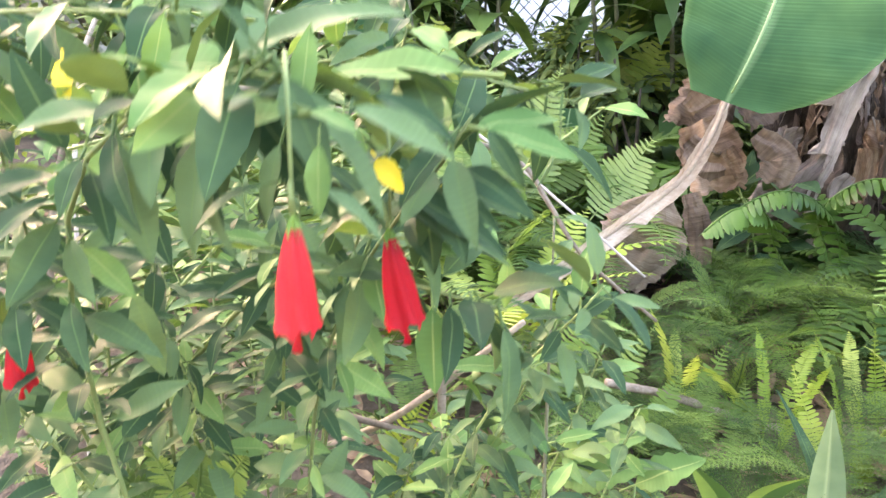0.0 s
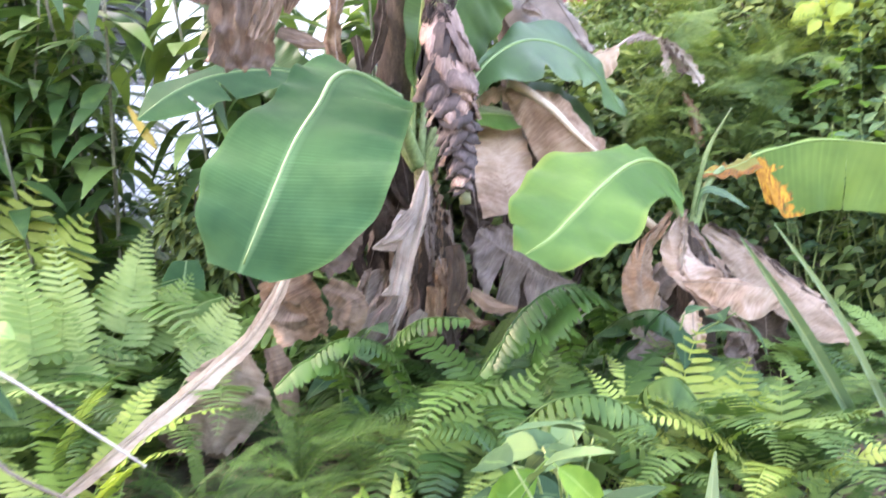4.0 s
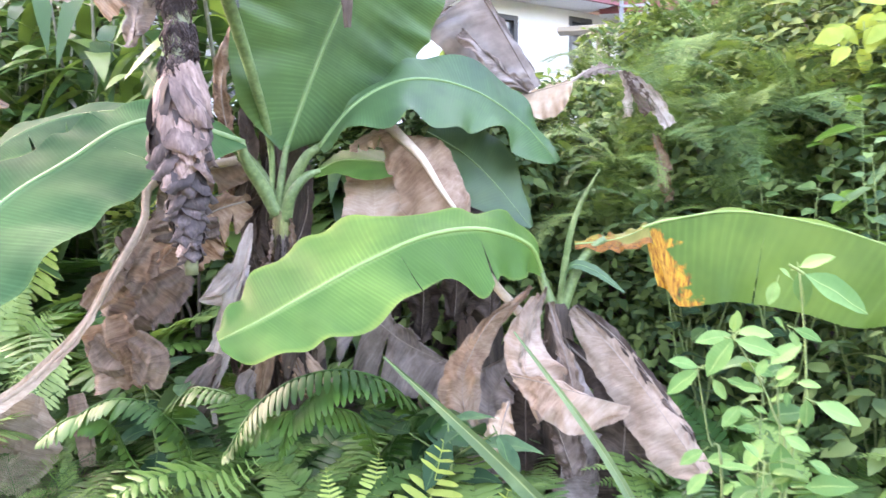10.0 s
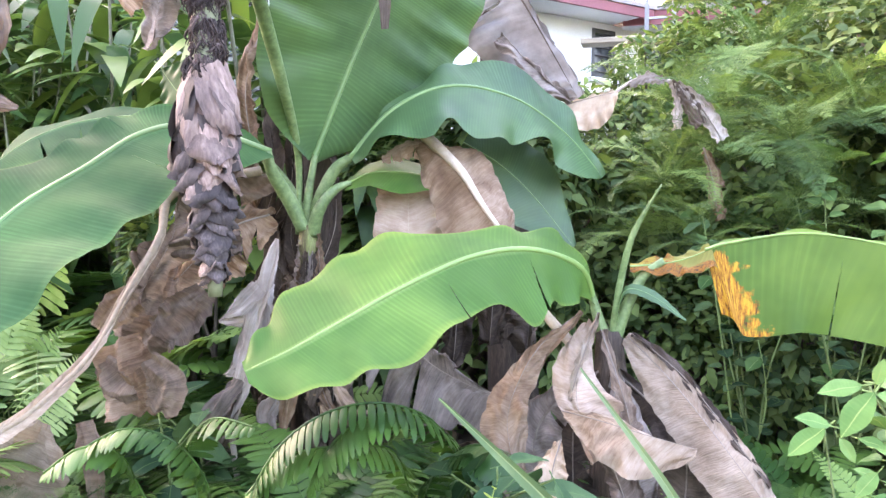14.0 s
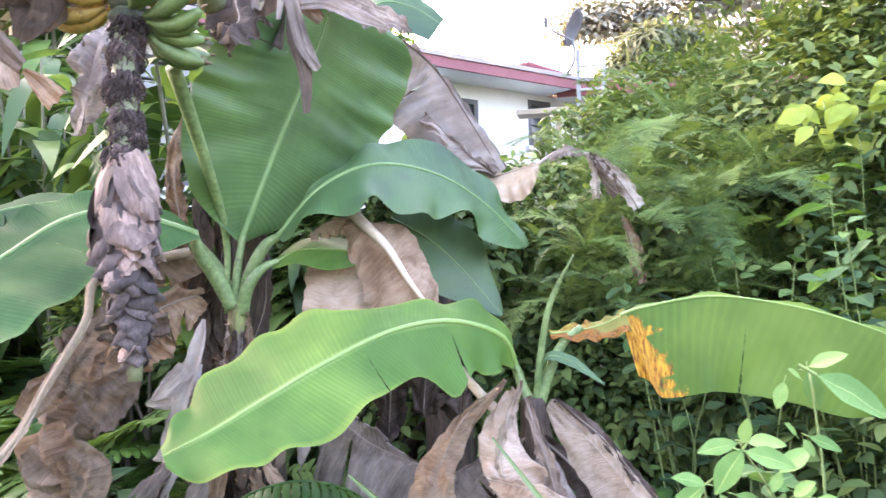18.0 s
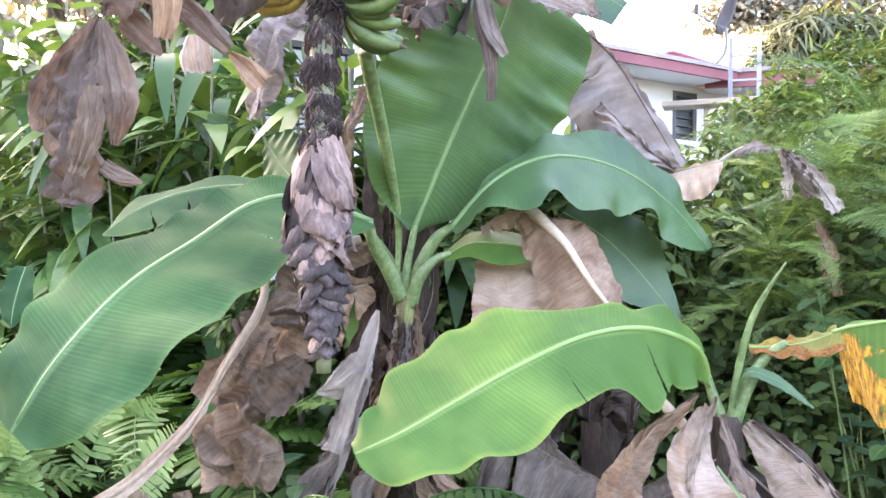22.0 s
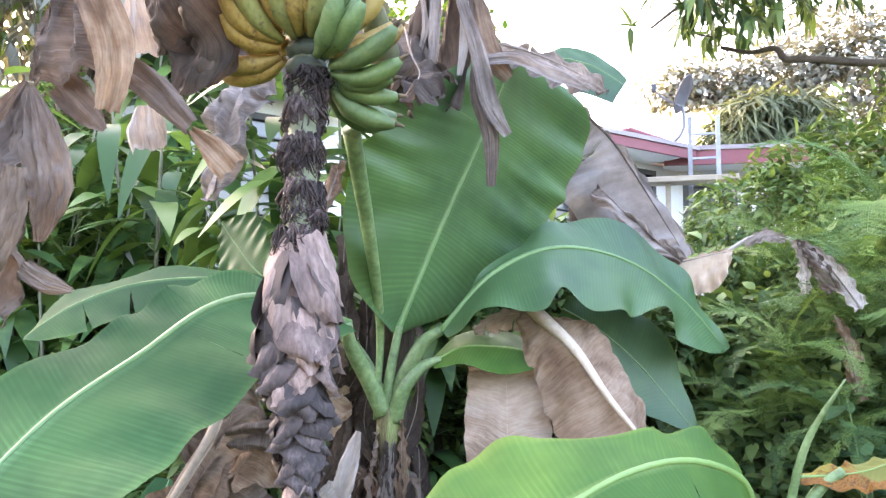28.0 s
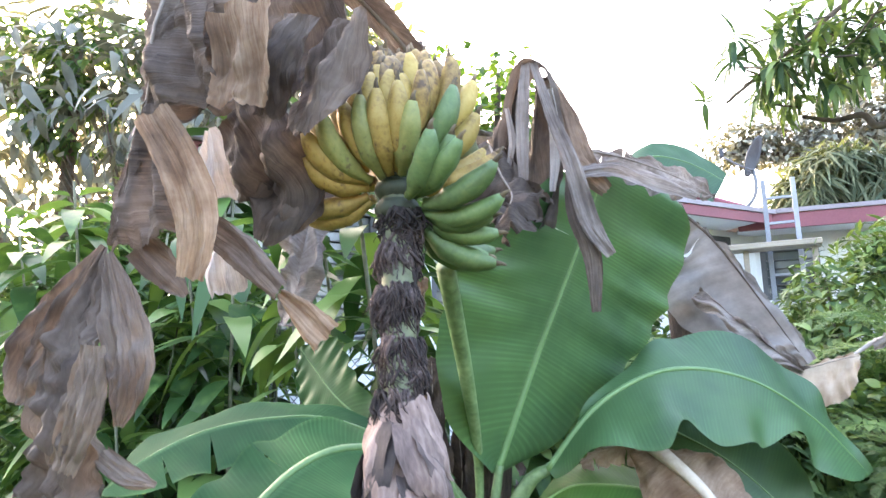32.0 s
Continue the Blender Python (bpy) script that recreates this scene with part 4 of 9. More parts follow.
    for k in range(9):
        rng = random.Random(500 + k)
        a = rng.uniform(-2.9, 0.0)
        x, y, z = 0.742 + 0.045 * math.cos(a), 3.465 + 0.045 * math.sin(a), rng.uniform(1.38, 1.56)
        dry_sheet(plant, [(x, y, z), (x + 0.012 * math.cos(a), y + 0.012 * math.sin(a), z - 0.12), (x + 0.02 * math.cos(a), y + 0.02 * math.sin(a), z - 0.3)], [0.006, 0.018, 0.006], [0.006, 0.016, 0.006], ((-math.sin(a), math.cos(a), 0),) * 2, ((math.sin(a), -math.cos(a), 0),) * 2, (DEAD_BROWN, DEAD_DARK, DEAD_GREY)[k % 3], 520 + k, 0.012, 0.6, "brown sheath edge", 0.003, name="sheath_strip", n=20, m=4, strips=0)
    # rolled young leaf that leans to the fruit
    tube("rolled_leaf", [(0.70, 3.44, 1.55), (0.715, 3.42, 1.82), (0.77, 3.2, 2.05), (0.83, 2.92, 2.3)], [0.009, 0.013, 0.019, 0.023], PETIOLE, plant, "rolled young leaf", 18, 10)
    # dead skirts
    dry_sheet(plant, [(1.13, 3.6, 1.9), (1.203, 3.54, 1.849), (1.29, 3.5, 1.772), (1.384, 3.44, 1.651), (1.483, 3.38, 1.542)], [0.02, 0.1, 0.15, 0.15, 0.08], [0.02, 0.1, 0.12, 0.085, 0.02],
              ((-0.5, -0.1, -0.8), (-0.6, 0.1, -0.75)), ((0.7, 0.45, 0.25), (0.75, 0.4, 0.2)), DEAD_RUST_PALE, 11, 0.02, 0.1, "brown dead leaf folded along its pale midrib", 0.05, strips=0, rib_mat=RIB_DRY, ruffle=0.008)
    dry_sheet(plant, [(0.95, 3.62, 1.83), (1.05, 3.6, 1.87), (1.16, 3.6, 1.88)], [0.01, 0.03, 0.04], [0.03, 0.05, 0.06], ((0, 0.6, 0.8), (0, 0.6, 0.8)), ((0.1, -0.6, -0.8), (0.1, -0.6, -0.8)), DEAD_PINK, 12, 0.01, 0.2, "pale dead leaf base", 0.006, n=20)
    dry_sheet(plant, [(1.05, 3.62, 1.75), (1.07, 3.58, 1.65), (1.08, 3.55, 1.52), (1.1, 3.5, 1.35)], [0.11, 0.12, 0.13, 0.12], [0.11, 0.12, 0.13, 0.1],
              ((-0.95, -0.1, 0.1), (-0.95, -0.1, -0.1)), ((0.95, 0.1, -0.1), (0.95, 0.1, -0.1)), DEAD_PINK, 13, 0.012, 0.06, "pale dry sheet hanging down", 0.003, sag=0.0, strips=0)
    for k, (pts, wide, mat, way) in enumerate((
            ([(0.749, 3.200, 1.545), (0.715, 3.180, 1.406), (0.658, 3.180, 1.261), (0.610, 3.180, 1.079)], [0.012, 0.04, 0.045, 0.035], DEAD_ASH, (0.8, -0.2, 0.3)),
            ([(0.700, 3.170, 1.389), (0.632, 3.160, 1.319), (0.573, 3.160, 1.283)], [0.03, 0.03, 0.004], DEAD_ASH, (0.2, 0, 0.95)),
            ([(0.677, 3.240, 1.398), (0.666, 3.220, 1.317), (0.657, 3.220, 1.177)], [0.035, 0.06, 0.012], DEAD_ASH, (0.95, -0.1, 0)),
            ([(0.663, 3.230, 1.317), (0.602, 3.200, 1.282), (0.529, 3.200, 1.262)], [0.04, 0.035, 0.004], DEAD_ASH, (0.2, 0, 0.95)),
            ([(0.644, 3.240, 1.181), (0.601, 3.220, 1.069), (0.528, 3.200, 0.979), (0.428, 3.200, 0.845)], [0.015, 0.035, 0.045, 0.02], DEAD_GREY, (0.7, 0, 0.6))), 0):
        torn_panel(plant, pts, wide, way, mat, 560 + k, "torn grey dead leaf hanging down the stem", "dead_flap", jag=0.2)
    for k, (pts, wide, mat, way) in enumerate((
            ([(0.665, 3.230, 1.193), (0.625, 3.210, 1.050), (0.577, 3.200, 0.906), (0.593, 3.200, 0.739), (0.627, 3.200, 0.596)], [0.016, 0.022, 0.018, 0.014, 0.004], DEAD_ASH, (0.95, -0.2, 0)),
            ([(0.660, 3.220, 1.132), (0.592, 3.200, 1.097), (0.553, 3.200, 1.081)], [0.03, 0.02, 0.004], DEAD_ASH, (0.2, 0, 0.95)),
            ([(0.707, 3.260, 1.000), (0.672, 3.250, 0.939), (0.696, 3.250, 0.865)], [0.02, 0.04, 0.02], DEAD_GREY, (0.9, -0.1, 0.2)),
            ([(0.581, 3.220, 0.986), (0.547, 3.200, 0.906), (0.500, 3.200, 0.800)], [0.03, 0.03, 0.01], DEAD_TAUPE, (0.7, 0, 0.6)),
            ([(0.902, 3.300, 1.058), (0.976, 3.250, 1.004), (1.069, 3.200, 0.998)], [0.025, 0.03, 0.006], DEAD_STRAW_BROWN, (0.3, -0.2, 0.8))), 5):
        torn_panel(plant, pts, wide, way, mat, 560 + k, "torn grey dead leaf hanging down the stem", "dead_flap", jag=0.2)
    for k, (pts, wide, mat, way) in enumerate((
            ([(0.758, 3.280, 1.092), (0.750, 3.260, 1.001), (0.732, 3.260, 0.895)], [0.03, 0.035, 0.02], DEAD_BROWN, (0.9, -0.2, 0)),
            ([(0.837, 3.320, 1.246), (0.850, 3.300, 1.121), (0.813, 3.300, 0.973)], [0.03, 0.04, 0.02], DEAD_DARK, (0.9, -0.2, 0))), 10):
        torn_panel(plant, pts, wide, way, mat, 560 + k, "torn grey dead leaf hanging down the stem", "dead_flap", jag=0.2)
    dry_sheet(plant, [(0.50, 3.45, 1.15), (0.45, 3.4, 0.98), (0.4, 3.38, 0.8), (0.38, 3.36, 0.66)], [0.05, 0.07, 0.07, 0.02], [0.05, 0.08, 0.08, 0.02],
              ((-0.9, -0.2, -0.2), (-0.9, 0, -0.4)), ((0.9, -0.2, -0.2), (0.9, -0.2, -0.3)), DEAD_GREY, 15, 0.03, 0.6, "grey dead leaf hanging down the stem")
    dry_sheet(plant, [(0.78, 3.4, 1.2), (0.83, 3.35, 1.05), (0.9, 3.3, 0.96), (0.98, 3.27, 0.92)], [0.03, 0.05, 0.05, 0.01], [0.03, 0.05, 0.04, 0.01],
              ((-0.5, -0.3, -0.7), (-0.4, -0.4, -0.8)), ((0.6, 0.2, 0.7), (0.6, 0.2, 0.7)), DEAD_BROWN, 16, 0.03, 0.5, "curled brown dead leaf")
    dry_sheet(plant, [(0.95, 3.55, 1.28), (1.08, 3.5, 1.18), (1.22, 3.5, 1.08), (1.42, 3.5, 1.0)], [0.06, 0.08, 0.05, 0.02], [0.1, 0.15, 0.13, 0.08],
              ((0, 0.3, 0.9), (0.1, 0.3, 0.9)), ((-0.1, -0.3, -0.9), (0, -0.3, -0.9)), DEAD_GREY, 17, 0.03, 0.7, "grey torn dead leaf low down")
    # dead leaf with a long flat pale midrib that reaches to the front left, its brown blade hanging from it
    line = [(0.55, 3.45, 1.78), (0.307, 3.280, 1.701), (0.320, 3.180, 1.546), (0.283, 3.050, 1.357), (0.237, 2.95, 1.188), (0.152, 2.8, 1.035), (0.053, 2.7, 0.951), (-0.04, 2.62, 0.878), (-0.2, 2.52, 0.76), (-0.42, 2.42, 0.6)]
    old = banana_leaf(plant, line, [0.013, 0.016, 0.018, 0.02, 0.024, 0.03, 0.034, 0.034, 0.028, 0.012], [0.013, 0.016, 0.018, 0.02, 0.025, 0.032, 0.036, 0.036, 0.03, 0.012], ((-0.55, -0.35, 0.35), (-0.35, -0.2, 0.75)), ((0.5, -0.5, -0.5), (0.3, -0.75, -0.6)),
                      DEAD_STRAW, RIB_TAN, 0.034, "long pale dead leaf rib folded flat", "dead_leaf", crumple=0.006, jag=0.35, seed=18, n=90, m=4, ruffle=0.002, waves=6, sag=0.3)
    for k, (pts, wide, mat, way) in enumerate((
            ([(0.083, 2.900, 0.961), (0.028, 2.870, 0.814), (-0.042, 2.860, 0.623)], [0.027, 0.150, 0.057], DEAD_TAN, (0.95, 0.1, 0)),
            ([(-0.204, 2.760, 0.779), (-0.143, 2.760, 0.722), (-0.098, 2.760, 0.658)], [0.022, 0.030, 0.017], DEAD_TAUPE, (0.7, 0.1, -0.6)),
            ([(0.138, 3.100, 1.116), (0.207, 3.100, 1.048), (0.284, 3.100, 1.037)], [0.045, 0.063, 0.037], DEAD_UMBER, (0.1, 0, -0.95)),
            ([(0.281, 3.080, 1.099), (0.315, 3.080, 1.055), (0.326, 3.080, 0.996)], [0.025, 0.031, 0.012], DEAD_BROWN, (0.9, 0.1, 0)),
            ([(0.244, 3.340, 1.476), (0.220, 3.300, 1.304), (0.146, 3.250, 1.145)], [0.05, 0.105, 0.11], DEAD_UMBER, (0.9, 0.1, -0.2))), 0):
        torn_panel(plant, pts, wide, way, mat, 180 + k, "brown dead blade torn from its rib", "dead_blade", jag=0.2, along=False)
    for k, (pts, wide, mat, way) in enumerate((
            ([(0.479, 3.200, 1.364), (0.401, 3.180, 1.277), (0.321, 3.150, 1.211)], [0.039, 0.080, 0.067], DEAD_TAUPE, (0.5, 0.1, -0.8)),
            ([(0.173, 3.120, 1.190), (0.232, 3.100, 1.081), (0.266, 3.080, 0.944)], [0.075, 0.11, 0.09], DEAD_RUST_PALE, (0.95, 0.1, 0.1)),
            ([(0.372, 3.040, 1.158), (0.453, 3.020, 1.075), (0.424, 3.020, 0.991)], [0.032, 0.063, 0.051], DEAD_UMBER, (0.9, 0.2, 0)),
            ([(0.329, 3.220, 1.502), (0.458, 3.250, 1.514), (0.572, 3.280, 1.527)], [0.03, 0.045, 0.04], DEAD_TAUPE, (0.1, 0.05, -0.95)),
            ([(0.301, 3.120, 1.357), (0.220, 3.100, 1.313), (0.139, 3.080, 1.235)], [0.035, 0.06, 0.03], DEAD_UMBER, (-0.25, 0.05, -0.9))), 5):
        torn_panel(plant, pts, wide, way, mat, 180 + k, "brown dead blade torn from its rib", "dead_blade", jag=0.2, along=False)
    for k, (pts, wide, mat, way) in enumerate((
            ([(0.169, 2.980, 0.950), (0.202, 2.970, 0.835), (0.226, 2.960, 0.701)], [0.03, 0.045, 0.03], DEAD_UMBER, (0.9, 0.1, 0.1)),), 10):
        torn_panel(plant, pts, wide, way, mat, 180 + k, "brown dead blade torn from its rib", "dead_blade", jag=0.2, along=False)
    dry_sheet(plant, [(x + 0.012, y + 0.045, z - 0.01) for x, y, z in line[:4]], [0.02, 0.03, 0.04, 0.03], [0.05, 0.1, 0.1, 0.05], ((-0.7, 0.2, 0.4), (-0.75, 0.2, 0.3)), ((0.75, 0.25, -0.45), (0.6, 0.25, -0.75)), DEAD_UMBER, 196, 0.045, 0.5, "crumpled brown dead blade along its rib", 0.004, name="dead_blade", n=56, m=10, ruffle=0.006, strips=2, sag=0.2)
    dry_sheet(plant, [(0.6, 3.42, 1.62), (0.5, 3.35, 1.58), (0.42, 3.3, 1.5), (0.34, 3.25, 1.4)], [0.03, 0.08, 0.1, 0.04], [0.05, 0.14, 0.16, 0.08],
              ((-0.2, 0.3, 0.9), (-0.4, 0.2, 0.8)), ((0.3, -0.3, -0.9), (0.4, -0.2, -0.9)), DEAD_BROWN, 19, 0.03, 0.5, "brown dead blade")
    return plant


build_daughter()


def build_mother():
    plant = thing("banana_plant", (0.55, 3.8, 0.35), "fruiting banana plant with dead brown leaves", "banana plant", "banana clump")
    sheath_stem(plant, [(0.52, 3.8, 0.2), (0.55, 3.8, 0.9), (0.6, 3.76, 1.7), (0.68, 3.66, 2.2), (0.74, 3.5, 2.48), (0.78, 3.25, 2.62)], [0.14, 0.12, 0.09, 0.075, 0.065, 0.05], 7)
    for i in range(20):
        rng = random.Random(60 + i)
        x, z = 0.46 + 0.34 * rng.random(), 1.0 + 1.5 * rng.random()
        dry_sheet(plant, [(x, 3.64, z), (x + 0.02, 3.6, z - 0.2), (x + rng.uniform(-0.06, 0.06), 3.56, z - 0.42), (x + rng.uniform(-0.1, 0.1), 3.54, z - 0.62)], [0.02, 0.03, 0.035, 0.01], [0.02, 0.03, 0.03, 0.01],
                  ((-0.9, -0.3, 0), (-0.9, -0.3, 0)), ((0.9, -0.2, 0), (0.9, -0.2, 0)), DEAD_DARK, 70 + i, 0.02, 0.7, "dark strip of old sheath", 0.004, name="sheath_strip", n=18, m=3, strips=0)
    # stalk of the fruit: from the crown over and straight down
    axis = [(0.78, 3.25, 2.6), (0.79, 3.08, 2.7), (0.787, 2.92, 2.73), (0.785, 2.81, 2.64), (0.785, 2.77, 2.45), (0.81, 2.72, 2.2), (0.835, 2.68, 1.96), (0.855, 2.67, 1.7), (0.87, 2.66, 1.42)]
    stalk = tube("fruit_stalk", axis, [0.045, 0.036, 0.034, 0.034, 0.034, 0.034, 0.032, 0.03, 0.018], STALK, plant, "long green fruit stalk", 60, 12)

    def on_axis(z):
        a = Vector((0.785, 2.77, 2.45))
        for p, q in zip(axis[3:], axis[4:]):
            if p[2] >= z >= q[2]:
                f = (p[2] - z) / (p[2] - q[2])
                return Vector(p).lerp(Vector(q), f)
        return Vector(axis[-1]) if z < 2 else Vector(axis[3])

    # tufts of dry flowers in rings along the stalk
    def tuft_mesh(seed, length):
        rng = random.Random(seed)
        v, f = [], []
        for _ in range(60):
            a = rng.uniform(-0.9, 0.9)
            z = rng.uniform(-0.006, 0.016)
            p0 = Vector((0.03 * math.cos(a), 0.03 * math.sin(a), z))
            out = Vector((math.cos(a + rng.uniform(-0.6, 0.6)), math.sin(a + rng.uniform(-0.6, 0.6)), rng.uniform(-0.1, 0.7)))
            p1 = p0 + out * rng.uniform(0.002, 0.012)
            side = Vector((-math.sin(a), math.cos(a), 0)) * rng.uniform(-0.014, 0.014)
            p2 = p1 + Vector((out.x * rng.uniform(-0.3, 0.4), out.y * rng.uniform(-0.3, 0.4), -rng.uniform(0.4, 1))).normalized() * rng.uniform(0.3, 0.85) * length + side
            thick = rng.choice((0.7, 0.9, 1.0, 1.9))
            p3 = p2 + Vector((-out.x * 0.5, -out.y * 0.5, -0.6)) * (0.3 * length) + side
            tv, tf = tube_data(spline([p0, p1, p2, p3], 7), [q * thick for q in (0.0014, 0.0022, 0.0022, 0.002, 0.0018, 0.0015, 0.001)], 4, cap=False)
            f += [tuple(i + len(v) for i in q) for q in tf]
            v += tv
        return mesh_of("dry_flower_tuft", v, f, FRIZZ)

    tube("dry_flower_core", [on_axis(2.36), on_axis(2.25), on_axis(2.1), on_axis(1.93)], [0.028, 0.029, 0.03, 0.036], FRIZZ, plant, "dark dry flower remains", 26, 12, 0.2, 3)
    tufts = [tuft_mesh(s, 0.046) for s in range(5)]
    rng = random.Random(5)
    # clusters with waists between them
    groups = [(2.372, 2.352, 2.336), (2.292, 2.274, 2.258), (2.212, 2.194, 2.176, 2.158), (2.11, 2.092, 2.074, 2.056, 2.036), (2.012, 1.992, 1.972)]
    for j, group in enumerate(groups):
        lean = Vector((0.007 * math.cos(j * 2.3), 0.007 * math.sin(j * 2.3), 0))
        for q, z in enumerate(group):
            wide = (1.06 if q == 0 else 0.88 if q < len(group) - 1 else 0.74) * rng.uniform(0.92, 1.06)
            for k in range(5):
                c = on_axis(z + rng.uniform(-0.006, 0.006)) + lean
                part("dry_flower_tuft", tufts[rng.randrange(5)], plant, m=Matrix.Translation(c) @ Matrix.Rotation(k * 1.2566 + rng.uniform(-0.5, 0.5) + j * 0.7 + q, 4, "Z") @ Matrix.Diagonal((wide * rng.uniform(0.9, 1.12), wide * rng.uniform(0.9, 1.12), rng.uniform(0.6, 1.2), 1)))

    # dry bracts that overlap like shingles down to the tip
    def bract_mesh(seed, mat):
        rng = random.Random(seed)
        v, uv, f = [], [], []
        rows, cols = 9, 8
        for i in range(rows + 1):
            g = i / rows
            w = 0.043 * (0.75 + 0.5 * math.sin(math.pi * min(1, g + 0.12))) * (1 if g < 0.75 else 1 - 0.75 * (g - 0.75) / 0.25)
            for k in range(cols + 1):
                c = k / cols * 2 - 1
                x = 0.036 + 0.03 * g - 0.024 * c * c * (1 - 0.35 * g) + 0.007 * math.sin(c * 4 + g * 3 + seed) * g + 0.009 * noise.noise(Vector((c * 3, g * 5, seed))) * g
                v.append(Vector((x + rng.uniform(-0.002, 0.002), w * c, -0.108 * g + 0.012 * noise.noise(Vector((c * 2, g * 2, seed + 9))))))
                uv.append((k / cols, g))
        for i in range(rows):
            for k in range(cols):
                a = i * (cols + 1) + k
                f.append((a, a + 1, a + cols + 2, a + cols + 1))
        return mesh_of("bract", v, f, mat, uv)

    bracts = [bract_mesh(s, BRACT) for s in range(4)] + [bract_mesh(10 + s, BRACT_SHADED) for s in range(4)]
    for j in range(76):
        g = j / 75
        z = 2.015 - 0.53 * g ** 0.9
        size = (1.12 if g < 0.4 else 1.12 - 0.56 * (g - 0.4) / 0.6) * rng.uniform(0.9, 1.08)
        flare = rng.uniform(-6, 13)
        c = on_axis(z)
        long_one = 1.2 if g < 0.3 else 0.8 - 0.2 * g
        m = Matrix.Translation(c) @ Matrix.Rotation(j * 2.4 + rng.uniform(-0.5, 0.5), 4, "Z") @ Matrix.Rotation(radians(-flare), 4, "Y") @ Matrix.Rotation(rng.uniform(-0.3, 0.3), 4, "X") @ Matrix.Diagonal((size * 1.12, size, size * long_one, 1))
        # shading put into colour: front bracts get the pale tone, sides and tip the dark
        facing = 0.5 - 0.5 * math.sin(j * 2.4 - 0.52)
        shaded_one = rng.random() > (0.85 * facing ** 4 if g < 0.5 else 0.12 * facing)
        part("bract", bracts[rng.randrange(4) + (4 if shaded_one else 0)], plant, m=m)

    # bananas
    def finger_mesh(seed, length, thick, mat, bend):
        rng = random.Random(seed)
        n, sides = 13, 10
        path, ang = [Vector((0.042, 0, 0))], radians(-14)
        step = length / (n - 1)
        for i in range(1, n):
            ang += radians(bend) / (n - 1)
            path.append(path[-1] + Vector((math.cos(ang), 0, math.sin(ang))) * step)
        rad = [thick * (0.42 if i < 2 else 0.42 + 0.58 * min(1, (i - 1) / 3)) * (1 if i < n - 5 else (0.98, 0.92, 0.8, 0.6, 0.36)[i - (n - 5)]) * (1 + 0.03 * math.sin(i * 1.7 + seed)) for i in range(n)]
        v, f = tube_data(path, rad, sides)
        v = [path[i // sides].lerp(p, 0.84) if i % 2 and i < n * sides else p for i, p in enumerate(v)]
        mats = [0] * len(f)
        tip, tf = tube_data([path[-1] - (path[-1] - path[-2]) * 0.2, path[-1] + (path[-1] - path[-2]) * 0.9, path[-1] + (path[-1] - path[-2]) * 1.3 + Vector((0.004, 0.003, 0))], [thick * 0.3, thick * 0.16, thick * 0.09], 6)
        f += [tuple(i + len(v) for i in q) for q in tf]
        mats += [1] * len(tf)
        v += tip
        return mesh_of("banana", v, f, [mat, FRUIT_TIP], face_mats=mats)

    kinds = {}
    for key, mat in (("g", FRUIT_GREEN), ("t", FRUIT_TURN), ("y", FRUIT_YELLOW), ("r", FRUIT_RIPE)):
        kinds[key] = [finger_mesh(s, 0.152 + 0.01 * s, 0.0245, mat, 46 + 9 * s) for s in range(3)]
    # clusters: height, fingers, from and to angle round the stalk (0 faces the front, positive to the right), tones, size, rise at the sides, rise added in front
    clusters = [(2.44, 11, -118, 22, "yyyyytytyyt", 1.06, -12, 58), (2.395, 12, 34, 134, "gggggggggggg", 1.06, -26, 68), (2.48, 14, -140, 150, "yryyryyyrgyryr", 1.06, 12, 52), (2.515, 15, -150, 165, "rryrryrryrryrrr", 1.1, 42, 30), (2.545, 15, -150, 160, "rrrrrrrrrrrrrrr", 1.06, 60, 18), (2.565, 11, -130, 150, "rrrrrrrrrrr", 1.0, 72, 6)]
    for z, count, a0, a1, tones, size, rise, front in clusters:
        c = on_axis(z)
        for k in range(count):
            az = radians(a0 + (a1 - a0) * k / (count - 1) + rng.uniform(-4, 4))
            a = az - radians(74)
            lift = rise + front * max(-0.15, math.cos(az)) + rng.uniform(-4, 4)
            plump = size * rng.uniform(0.9, 1.06)
            m = Matrix.Translation(c + Vector((math.cos(a), math.sin(a), 0)) * 0.02 + UP * rng.uniform(-0.012, 0.012)) @ Matrix.Rotation(a, 4, "Z") @ Matrix.Rotation(radians(-lift), 4, "Y") @ Matrix.Rotation(rng.uniform(-0.4, 0.4), 4, "X") @ Matrix.Diagonal((size * rng.uniform(0.88, 1.04), plump, plump, 1))
            part("banana", kinds[tones[k]][rng.randrange(3)], plant, {"g": "green banana", "t": "banana turning yellow", "y": "yellow banana", "r": "overripe brown-speckled banana"}[tones[k]], m)
        tube("fruit_crown", [c - UP * 0.02, c, c + UP * 0.02], [0.036, 0.05, 0.04], CROWN, plant, "dark fruit crown", n=5, sides=10)

